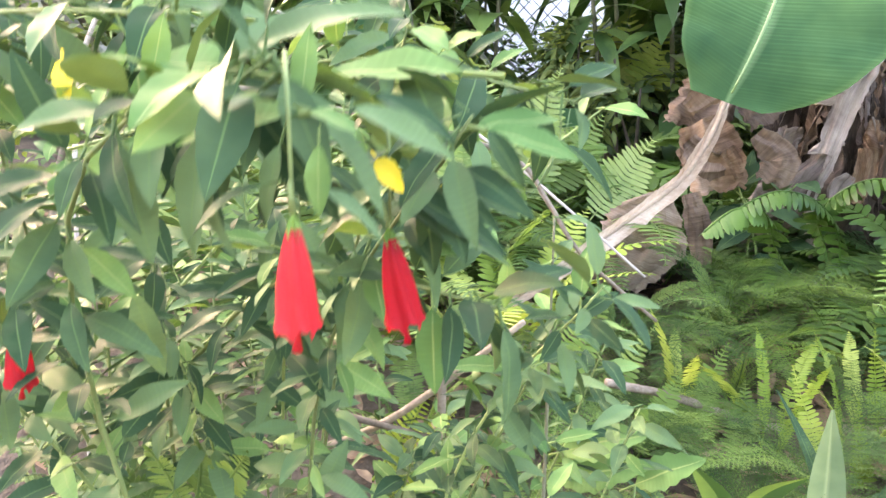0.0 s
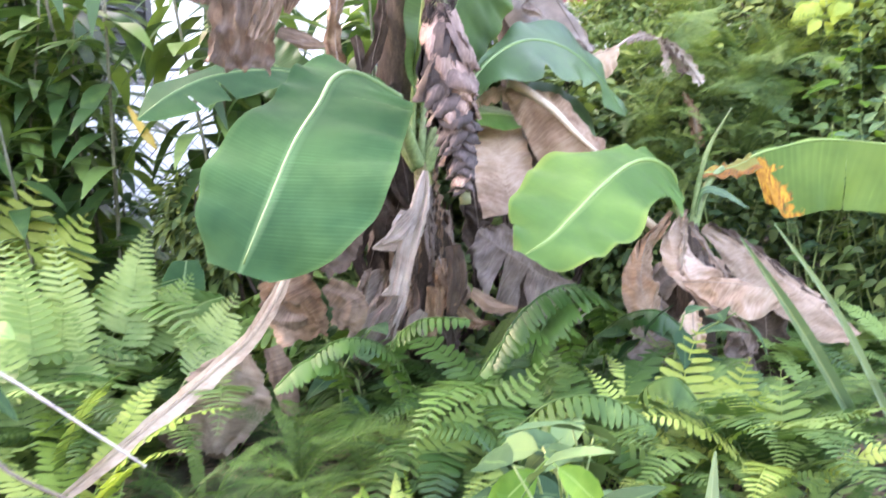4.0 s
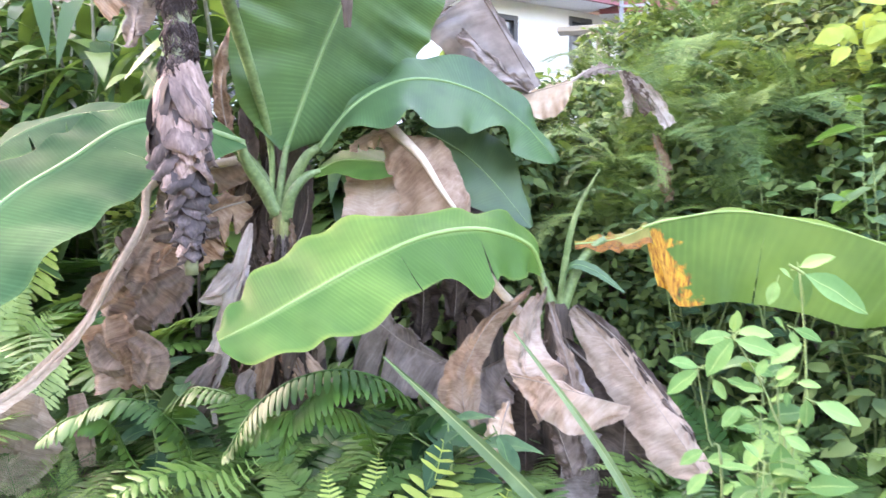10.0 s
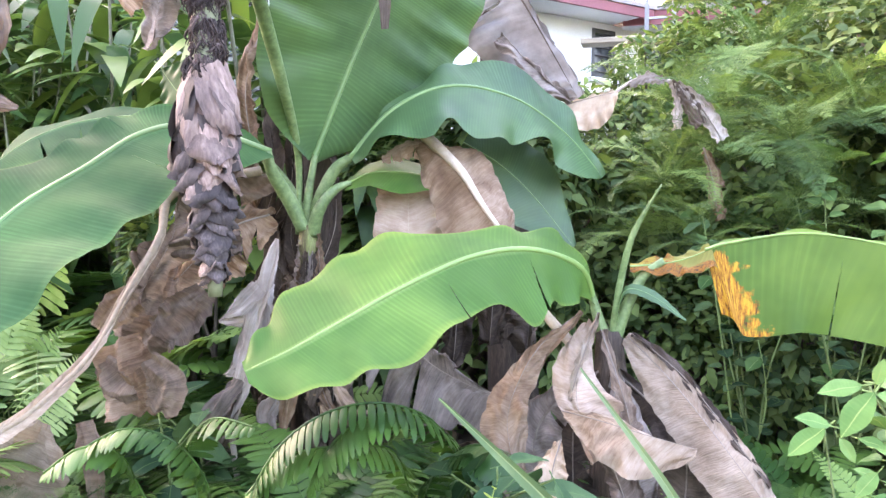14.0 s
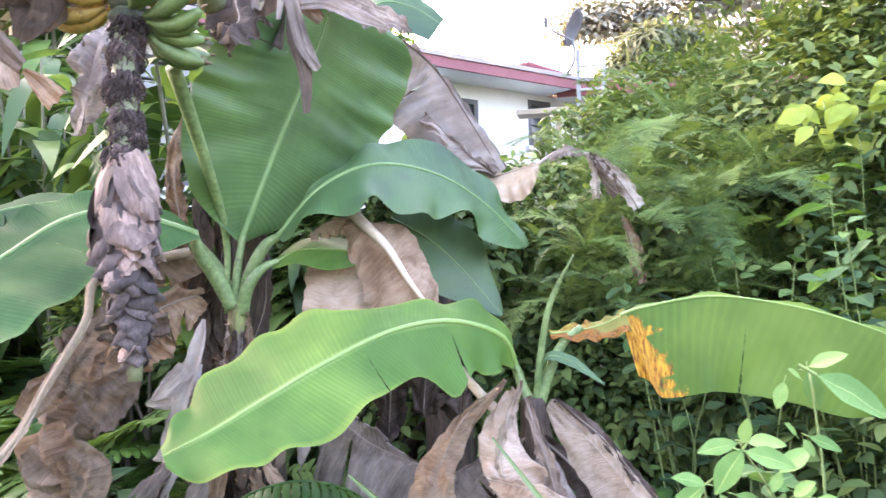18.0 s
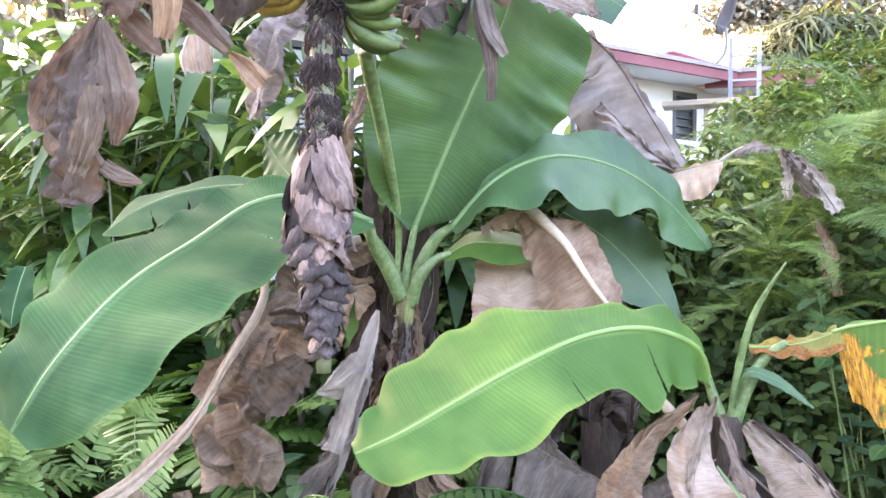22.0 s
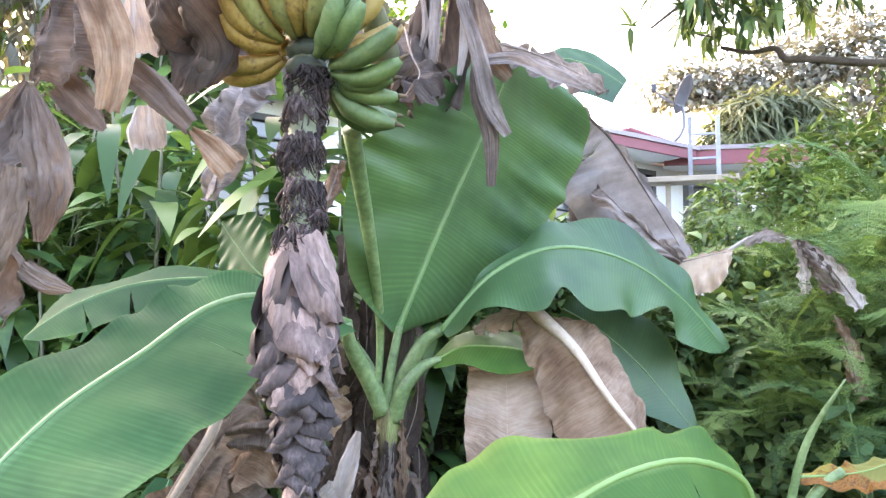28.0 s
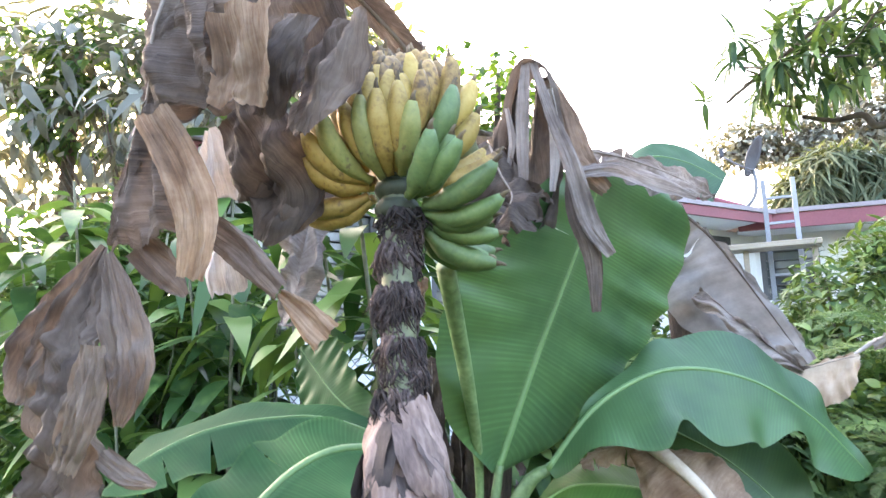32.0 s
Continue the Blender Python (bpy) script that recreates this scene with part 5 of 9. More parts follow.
    # dead leaves that hang round the fruit
    dry_sheet(plant, [(0.72, 3.2, 2.84), (0.56, 2.85, 3.05), (0.43, 2.56, 2.98), (0.408, 2.460, 2.773), (0.398, 2.460, 2.640), (0.374, 2.460, 2.512), (0.345, 2.460, 2.387), (0.322, 2.460, 2.312)],
              [0.02, 0.03, 0.012, 0.008, 0.006, 0.006, 0.006, 0.006], [0.03, 0.06, 0.05, 0.03, 0.02, 0.015, 0.015, 0.01], ((-0.6, -0.3, -0.5), (-0.8, 0, -0.4)), ((0.6, 0.35, -0.2), (0.88, 0.3, -0.25)),
              DEAD_TAUPE, 31, 0.01, 0.3, "long grey-brown dead leaf hanging in torn panels", 0.011, n=100, m=8, strips=0, ruffle=0.002, sag=0.15)
    for k, (pts, w, mat, left) in enumerate((
            ([(0.455, 2.720, 2.963), (0.472, 2.720, 2.804), (0.469, 2.700, 2.660)], [0.259, 0.251, 0.118], DEAD_DARK, (-0.95, 0.15, 0.1)),
            ([(0.437, 2.520, 2.855), (0.456, 2.520, 2.710), (0.471, 2.520, 2.609)], [0.134, 0.137, 0.133], DEAD_TAUPE, (-0.95, 0.1, 0)),
            ([(0.620, 2.440, 2.739), (0.634, 2.440, 2.622), (0.634, 2.440, 2.537)], [0.068, 0.069, 0.055], DEAD_BROWN, (-0.95, -0.1, 0)),
            ([(0.454, 2.470, 2.795), (0.466, 2.470, 2.671), (0.482, 2.470, 2.578)], [0.098, 0.098, 0.094], DEAD_TAUPE, (-0.95, 0.1, 0)),
            ([(0.770, 2.620, 2.761), (0.720, 2.600, 2.639), (0.665, 2.580, 2.522)], [0.067, 0.092, 0.045], DEAD_TAUPE, (-0.75, 0.1, -0.6))), 0):
        torn_panel(plant, pts, w, left, mat, 260 + k, "crumpled panel of dead leaf", "dead_panel", along=k not in (1, 3, 6), folds=1.6 if k < 15 else 3.4, crinkle=0.25 if k < 15 else 0.7)
    for k, (pts, w, mat, left) in enumerate((
            ([(0.684, 2.550, 2.757), (0.636, 2.550, 2.647), (0.603, 2.550, 2.560)], [0.059, 0.068, 0.033], DEAD_DARK, (-0.9, 0.3, -0.2)),
            ([(0.403, 2.460, 2.586), (0.386, 2.470, 2.449), (0.401, 2.470, 2.310)], [0.013, 0.074, 0.088], DEAD_TAUPE, (-0.95, 0.05, 0.12)),
            ([(0.424, 2.440, 2.558), (0.513, 2.430, 2.435), (0.553, 2.430, 2.327), (0.534, 2.440, 2.228)], [0.036, 0.040, 0.038, 0.029], DEAD_BROWN, (-0.9, -0.3, 0)),
            ([(0.310, 2.750, 2.647), (0.334, 2.750, 2.559), (0.353, 2.750, 2.476)], [0.015, 0.058, 0.082], DEAD_ASH, (-0.95, -0.2, -0.1)),
            ([(0.450, 2.660, 2.647), (0.518, 2.660, 2.535), (0.560, 2.680, 2.439), (0.516, 2.680, 2.341)], [0.068, 0.100, 0.097, 0.032], DEAD_DARK, (-0.9, 0.1, 0.1))), 5):
        torn_panel(plant, pts, w, left, mat, 260 + k, "crumpled panel of dead leaf", "dead_panel", along=k not in (1, 3, 6), folds=1.6 if k < 15 else 3.4, crinkle=0.25 if k < 15 else 0.7)
    for k, (pts, w, mat, left) in enumerate((
            ([(0.607, 2.720, 2.543), (0.576, 2.700, 2.456), (0.532, 2.700, 2.379)], [0.048, 0.080, 0.064], DEAD_TAUPE, (-0.8, 0.1, -0.4)),
            ([(0.514, 2.500, 2.340), (0.598, 2.500, 2.281), (0.683, 2.500, 2.203)], [0.030, 0.032, 0.020], DEAD_TAUPE, (-0.5, 0, -0.85)),
            ([(0.669, 2.520, 2.204), (0.725, 2.520, 2.158), (0.769, 2.520, 2.116)], [0.008, 0.027, 0.034], DEAD_BROWN, (-0.6, 0, -0.75)),
            ([(0.352, 2.500, 2.323), (0.423, 2.500, 2.265), (0.478, 2.500, 2.210)], [0.035, 0.041, 0.008], DEAD_TAUPE, (-0.7, 0, -0.6)),
            ([(0.239, 2.900, 2.396), (0.250, 2.900, 2.336), (0.265, 2.900, 2.275)], [0.027, 0.053, 0.045], DEAD_ASH, (-0.9, -0.2, 0))), 10):
        torn_panel(plant, pts, w, left, mat, 260 + k, "crumpled panel of dead leaf", "dead_panel", along=k not in (1, 3, 6), folds=1.6 if k < 15 else 3.4, crinkle=0.25 if k < 15 else 0.7)
    for k, (pts, w, mat, left) in enumerate((
            ([(0.309, 2.460, 2.313), (0.236, 2.440, 2.187), (0.185, 2.430, 2.097), (0.162, 2.430, 2.015)], [0.008, 0.049, 0.057, 0.027], DEAD_TAUPE, (-0.75, -0.2, -0.6)),
            ([(0.312, 2.460, 2.309), (0.302, 2.440, 2.151), (0.290, 2.420, 1.995), (0.253, 2.430, 1.834)], [0.009, 0.057, 0.081, 0.102], DEAD_TAUPE, (-0.9, 0.1, -0.15)),
            ([(0.341, 2.440, 2.294), (0.398, 2.430, 2.166), (0.430, 2.420, 2.064), (0.401, 2.430, 1.975)], [0.008, 0.040, 0.038, 0.009], DEAD_TAUPE, (-0.8, -0.4, 0)),
            ([(0.372, 2.390, 2.115), (0.370, 2.380, 2.006), (0.319, 2.390, 1.903)], [0.021, 0.036, 0.027], DEAD_UMBER, (-0.9, -0.3, 0)),
            ([(0.378, 2.420, 1.925), (0.450, 2.410, 1.893), (0.501, 2.420, 1.879)], [0.018, 0.021, 0.005], DEAD_TAUPE, (-0.5, -0.2, -0.8))), 15):
        torn_panel(plant, pts, w, left, mat, 260 + k, "crumpled panel of dead leaf", "dead_panel", along=k not in (1, 3, 6), folds=1.6 if k < 15 else 3.4, crinkle=0.25 if k < 15 else 0.7)
    dry_sheet(plant, [(0.6, 3.3, 3.05), (0.5, 3.15, 2.95), (0.42, 3.1, 2.72), (0.34, 3.08, 2.6)], [0.05, 0.1, 0.12, 0.05], [0.05, 0.1, 0.12, 0.05],
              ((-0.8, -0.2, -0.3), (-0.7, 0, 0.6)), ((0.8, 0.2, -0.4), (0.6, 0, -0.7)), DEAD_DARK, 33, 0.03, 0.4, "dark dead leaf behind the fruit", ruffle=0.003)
    # right of the fruit: a leaf snapped over, dark panels inside and pale strips outside
    for k, (pts, w, mat, left) in enumerate((
            ([(0.83, 3.36, 2.55), (0.855, 3.35, 2.75), (0.91, 3.33, 2.9), (0.955, 3.32, 2.93), (0.99, 3.32, 2.86), (1.02, 3.32, 2.72)], [0.02, 0.03, 0.04, 0.035, 0.03, 0.015], DEAD_TAUPE, (-0.3, -0.9, 0.2)),
            ([(0.91, 3.33, 2.91), (0.86, 3.35, 2.75), (0.84, 3.35, 2.6), (0.83, 3.34, 2.42)], [0.02, 0.05, 0.06, 0.03], DEAD_DARK, (-0.85, 0.4, 0)),
            ([(0.96, 3.36, 2.9), (0.95, 3.38, 2.76), (0.95, 3.38, 2.62), (0.93, 3.36, 2.46)], [0.02, 0.04, 0.06, 0.05], DEAD_DARK, (-0.9, 0.2, 0)),
            ([(0.98, 3.34, 2.88), (1.02, 3.35, 2.76), (1.05, 3.35, 2.64), (1.12, 3.37, 2.55)], [0.015, 0.035, 0.045, 0.02], DEAD_UMBER, (-0.8, 0.2, -0.4)),
            ([(0.93, 3.3, 2.925), (0.918, 3.285, 2.76), (0.915, 3.28, 2.58)], [0.012, 0.019, 0.014], DEAD_GREY, (-0.9, -0.2, 0))), 0):
        torn_panel(plant, pts, w, left, mat, 240 + k, "hanging panel of grey dead leaf", "dead_panel", folds=1.2)
    for k, (pts, w, mat, left) in enumerate((
            ([(0.95, 3.3, 2.92), (1.0, 3.28, 2.75), (1.05, 3.27, 2.6), (1.085, 3.28, 2.45), (1.133, 3.29, 2.36)], [0.01, 0.016, 0.022, 0.026, 0.014], DEAD_GREY, (-0.9, -0.2, -0.2)),
            ([(1.04, 3.3, 2.62), (1.05, 3.29, 2.484), (1.085, 3.29, 2.363), (1.085, 3.3, 2.22)], [0.012, 0.026, 0.024, 0.012], DEAD_TAUPE, (-0.9, -0.3, 0)),
            ([(0.87, 3.3, 2.8), (0.885, 3.29, 2.7), (0.87, 3.29, 2.62)], [0.006, 0.01, 0.006], DEAD_GREY, (-0.9, -0.1, 0)),
            ([(1.06, 3.33, 2.6), (1.15, 3.36, 2.6), (1.24, 3.4, 2.57), (1.34, 3.44, 2.52)], [0.02, 0.03, 0.03, 0.01], DEAD_GREY, (-0.1, 0.3, 0.9)),
            ([(0.99, 3.31, 2.84), (1.0, 3.31, 2.68), (0.985, 3.31, 2.55)], [0.01, 0.016, 0.008], DEAD_ASH, (-0.9, -0.1, 0))), 5):
        torn_panel(plant, pts, w, left, mat, 240 + k, "hanging panel of grey dead leaf", "dead_panel", folds=1.2)
    dry_sheet(plant, [(0.78, 3.4, 2.75), (0.86, 3.25, 2.6), (0.92, 3.15, 2.5), (0.9, 3.05, 2.4)], [0.04, 0.08, 0.09, 0.03], [0.05, 0.1, 0.12, 0.03], ((-0.5, -0.3, -0.7), (-0.5, -0.3, -0.7)), ((0.6, 0.3, 0.6), (0.6, 0.3, 0.5)), DEAD_DARK, 39, 0.04, 0.7, "dark dead leaf base")
    dry_sheet(plant, [(1.02, 3.5, 2.72), (1.15, 3.52, 2.68), (1.28, 3.56, 2.62), (1.38, 3.58, 2.55)], [0.03, 0.04, 0.04, 0.005], [0.03, 0.05, 0.05, 0.005], ((-0.1, 0.3, 0.9), (-0.1, 0.3, 0.9)), ((0, -0.3, -0.9), (0, -0.3, -0.9)), DEAD_GREY, 40, 0.02, 0.4, "grey dead tip lying on the green leaf")
    banana_leaf(plant, [(1.05, 3.9, 2.72), (1.16, 3.93, 2.8), (1.28, 3.96, 2.78), (1.4, 3.97, 2.7)], [0.03, 0.06, 0.07, 0.03], [0.03, 0.1, 0.14, 0.1], ((0, 0.5, 0.8), (0, 0.5, 0.8)), ((0, -0.4, -0.9), (0, -0.4, -0.9)), LEAF_DEEP, RIB, 0.009, "green leaf end behind", ruffle=0.004, waves=2)
    # strips at the trunk top, seen low from the left
    dry_sheet(plant, [(0.42, 3.72, 2.4), (0.40, 3.6, 2.1), (0.45, 3.58, 1.8), (0.48, 3.56, 1.5)], [0.03, 0.04, 0.04, 0.01], [0.03, 0.04, 0.04, 0.01], ((-0.9, -0.2, 0), (-0.9, -0.2, 0)), ((0.9, -0.2, 0), (0.9, -0.2, 0)), DEAD_BROWN, 41, 0.03, 0.7, "brown strip of old sheath")
    return plant


build_mother()


def build_sucker():
    plant = thing("banana_plant", (1.82, 3.4, 0.35), "young banana plant with a lime leaf and a spotted leaf", "banana plant", "banana clump")
    tube("pseudostem", [(1.86, 3.45, 0.3), (1.83, 3.42, 0.7), (1.81, 3.4, 1.05), (1.80, 3.39, 1.27)], [0.1, 0.085, 0.06, 0.04], TRUNK, plant, "short stem in dry sheaths", 16, 12, 0.1)
    banana_leaf(plant, [(1.75, 3.38, 1.36), (1.72, 3.3, 1.47), (1.6, 3.15, 1.53), (1.47, 2.98, 1.52), (1.33, 2.82, 1.45), (1.21, 2.68, 1.37), (1.12, 2.58, 1.31), (1.03, 2.53, 1.265)],
                [0.02, 0.12, 0.14, 0.115, 0.11, 0.19, 0.265, 0.24, 0.22, 0.18, 0.115, 0.05], [0.02, 0.07, 0.15, 0.17, 0.245, 0.165, 0.17, 0.2, 0.17, 0.15, 0.12, 0.045], ((-0.2, 0.85, 0.5), (-0.8, 0.5, 0.3)), ((-0.1, -0.62, -0.77), (0.85, -0.35, -0.45)),
                LEAF_LIME, RIB_LIME, 0.022, "lime green arching leaf with a wavy rim", ruffle=0.014, waves=7, n=80, m=12, seed=6, tears=((1, 0.3, 0.05), (1, 0.5, 0.012)))
    banana_leaf(plant, [(2.08, 3.43, 1.525), (2.16, 3.43, 1.55), (2.37, 3.42, 1.58), (2.61, 3.35, 1.54), (2.79, 3.26, 1.475), (2.9, 3.16, 1.4)],
                [0.02, 0.05, 0.06, 0.06, 0.05, 0.01], [0.2, 0.285, 0.29, 0.275, 0.25, 0.13], ((0, 0.98, 0.12), (0.3, 0.9, 0.05)), ((0, -0.14, -0.99), (-0.1, -0.17, -0.97)),
                LEAF_SPOT, RIB_LIME, 0.011, "pale green folded leaf with yellow-brown rot", ruffle=0.006, waves=5, n=70, m=12, seed=7, tears=((1, 0.48, 0.012),))
    banana_leaf(plant, [(1.86, 3.4, 1.47), (1.95, 3.41, 1.48), (2.02, 3.42, 1.495), (2.1, 3.43, 1.53)], [0.01, 0.035, 0.04, 0.03], [0.02, 0.045, 0.055, 0.07], ((0, 0.8, 0.6), (0, 0.9, 0.4)), ((0, -0.75, -0.6), (0, -0.6, -0.8)),
                LEAF_ROT, RIB_LIME, 0.008, "rotting yellow leaf base", ruffle=0.008, waves=4, crumple=0.006, jag=0.1)
    for pts, r in (([(1.80, 3.39, 1.22), (1.77, 3.38, 1.3), (1.74, 3.37, 1.4)], [0.024, 0.018, 0.012]), ([(1.81, 3.39, 1.22), (1.85, 3.39, 1.34), (1.90, 3.4, 1.44), (1.96, 3.41, 1.49)], [0.024, 0.019, 0.015, 0.012])):
        tube("leaf_stalk", pts, r, PETIOLE, plant, "mottled green leaf stalk", n=12, sides=9)
    tube("spear", [(1.81, 3.38, 1.24), (1.83, 3.36, 1.4), (1.87, 3.32, 1.57), (1.95, 3.28, 1.72)], [0.011, 0.011, 0.009, 0.002], PETIOLE, plant, "rolled pale young leaf", 16, 8)
    # dead skirt: a brown cone, a pale sheet with a straight edge, a folded lobe and a long tan leaf
    dry_sheet(plant, [(1.717, 3.36, 1.33), (1.61, 3.28, 1.237), (1.555, 3.2, 1.138), (1.535, 3.12, 1.031), (1.573, 3.06, 0.9)], [0.008, 0.03, 0.065, 0.085, 0.03], [0.008, 0.028, 0.045, 0.06, 0.03],
              ((-0.85, -0.1, -0.3), (-0.95, 0.05, 0)), ((0.85, 0.15, -0.2), (0.95, 0.1, 0)), DEAD_RUST_PALE, 51, 0.022, 0.12, "brown wrinkled dead leaf curled like a cone", 0.004, strips=0, rib_mat=RIB_GREY, ruffle=0.003, m=10)
    dry_sheet(plant, [(1.76, 3.34, 1.3), (1.73, 3.26, 1.193), (1.729, 3.18, 1.084), (1.8, 3.1, 0.95)], [0.015, 0.07, 0.05, 0.015], [0.015, 0.05, 0.12, 0.13],
              ((-0.9, 0, -0.15), (-0.95, 0, -0.05)), ((0.9, 0.1, -0.2), (0.95, 0.1, 0.1)), DEAD_PINK, 52, 0.02, 0.08, "pale pinkish dead leaf spread in folds", 0.0035, strips=0, rib_mat=RIB_GREY, ruffle=0.003, m=10)
    dry_sheet(plant, [(1.69, 3.14, 1.07), (1.8, 3.07, 1.07), (1.93, 3.03, 1.052), (2.06, 3.07, 1.014)], [0.01, 0.02, 0.02, 0.008], [0.02, 0.08, 0.1, 0.02], ((-0.1, 0.5, 0.6), (0, 0.5, 0.6)), ((-0.05, -0.1, -0.95), (0, -0.05, -0.95)), DEAD_PINK, 53, 0.016, 0.1, "folded lobe of pale dead leaf", 0.004, strips=0, rib_mat=RIB_GREY, ruffle=0.002)
    dry_sheet(plant, [(1.857, 3.36, 1.26), (1.985, 3.28, 1.152), (2.101, 3.18, 1.035), (2.194, 3.08, 0.933), (2.261, 3.0, 0.85)], [0.03, 0.085, 0.1, 0.09, 0.04], [0.012, 0.04, 0.05, 0.045, 0.02],
              ((-0.55, -0.2, -0.75), (-0.6, -0.2, -0.7)), ((0.6, 0.3, 0.6), (0.6, 0.3, 0.55)), DEAD_TAN, 54, 0.014, 0.15, "long tan dead leaf arching to the ground", 0.004, strips=0, rib_mat=RIB_GREY, ruffle=0.003, m=10)
    dry_sheet(plant, [(1.87, 3.35, 1.27), (2.02, 3.28, 1.165), (2.14, 3.18, 1.04), (2.24, 3.07, 0.93)], [0.006, 0.012, 0.012, 0.006], [0.008, 0.022, 0.022, 0.008], ((-0.5, -0.3, -0.6), (-0.5, -0.3, -0.6)), ((0.6, 0.2, 0.6), (0.6, 0.2, 0.6)), DEAD_DARK, 55, 0.012, 0.9, "torn dark rim of the dead leaf", 0.004, name="dead_rim", n=60, m=4, strips=0)
    dry_sheet(plant, [(1.7, 3.06, 1.01), (1.684, 3.02, 0.94), (1.68, 2.98, 0.85)], [0.008, 0.045, 0.04], [0.008, 0.045, 0.04], ((-0.95, 0, 0), (-0.95, 0, 0)), ((0.95, 0, 0), (0.95, 0, 0)), DEAD_PEACH, 56, 0.014, 0.2, "pale orange dead leaf rolled at its rim", 0.005, strips=0)
    dry_sheet(plant, [(1.78, 3.33, 1.28), (1.846, 3.22, 1.138), (1.88, 3.16, 1.045), (1.9, 3.12, 0.95)], [0.008, 0.022, 0.03, 0.015], [0.008, 0.02, 0.03, 0.015], ((-0.8, -0.3, 0.2), (-0.8, -0.3, 0.2)), ((0.8, 0.2, -0.3), (0.8, 0.2, -0.3)), DEAD_UMBER, 57, 0.016, 0.3, "narrow brown dead leaf", 0.005, strips=0)
    dry_sheet(plant, [(1.77, 3.34, 1.33), (1.745, 3.27, 1.24), (1.72, 3.22, 1.15), (1.7, 3.19, 1.06)], [0.006, 0.014, 0.014, 0.006], [0.006, 0.014, 0.014, 0.006], ((-0.8, -0.3, 0.2), (-0.8, -0.3, 0.2)), ((0.8, -0.2, -0.2), (0.8, -0.2, -0.2)), DEAD_TAN, 58, 0.01, 0.3, "narrow tan strip of dead leaf", 0.005, strips=0)
    dry_sheet(plant, [(1.82, 3.1, 0.98), (1.86, 3.06, 0.9), (1.9, 3.04, 0.8)], [0.02, 0.05, 0.03], [0.02, 0.05, 0.03], ((-0.9, -0.2, 0), (-0.9, -0.2, 0)), ((0.9, 0, 0), (0.9, 0, 0)), DEAD_TAUPE, 59, 0.03, 0.3, "crumpled grey dead leaf below the fold", 0.004, strips=0)
    banana_leaf(plant, [(1.823, 3.36, 1.3), (1.85, 3.35, 1.4), (1.927, 3.34, 1.39), (2.027, 3.33, 1.32)], [0.006, 0.014, 0.018, 0.003], [0.006, 0.014, 0.018, 0.003], ((0, 0.5, 0.8), (0.3, 0.5, 0.7)), ((0, -0.5, -0.8), (-0.2, -0.5, -0.7)), LEAF_DEEP, RIB, 0.004, "narrow young leaf", ruffle=0.002, n=24, m=4)
    # every other leaf has shade put into its colour with the near-black tone
    for i, (x, y) in enumerate(((1.6, 3.3), (1.7, 3.4), (1.9, 3.2), (2.02, 3.25))):
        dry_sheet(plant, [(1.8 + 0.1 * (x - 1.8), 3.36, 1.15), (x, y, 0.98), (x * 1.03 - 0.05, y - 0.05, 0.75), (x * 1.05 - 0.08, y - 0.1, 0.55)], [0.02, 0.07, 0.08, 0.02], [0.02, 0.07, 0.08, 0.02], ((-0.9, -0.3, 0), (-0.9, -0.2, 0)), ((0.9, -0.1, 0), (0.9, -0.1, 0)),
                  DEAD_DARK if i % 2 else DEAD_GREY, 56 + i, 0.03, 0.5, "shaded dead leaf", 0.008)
    tube("leaf_stalk", [(1.52, 3.4, 1.42), (1.6, 3.36, 1.32), (1.72, 3.34, 1.2)], [0.012, 0.016, 0.018], RIB_DRY, plant, "dry leaf stalk", 10, 8)
    return plant


build_sucker()


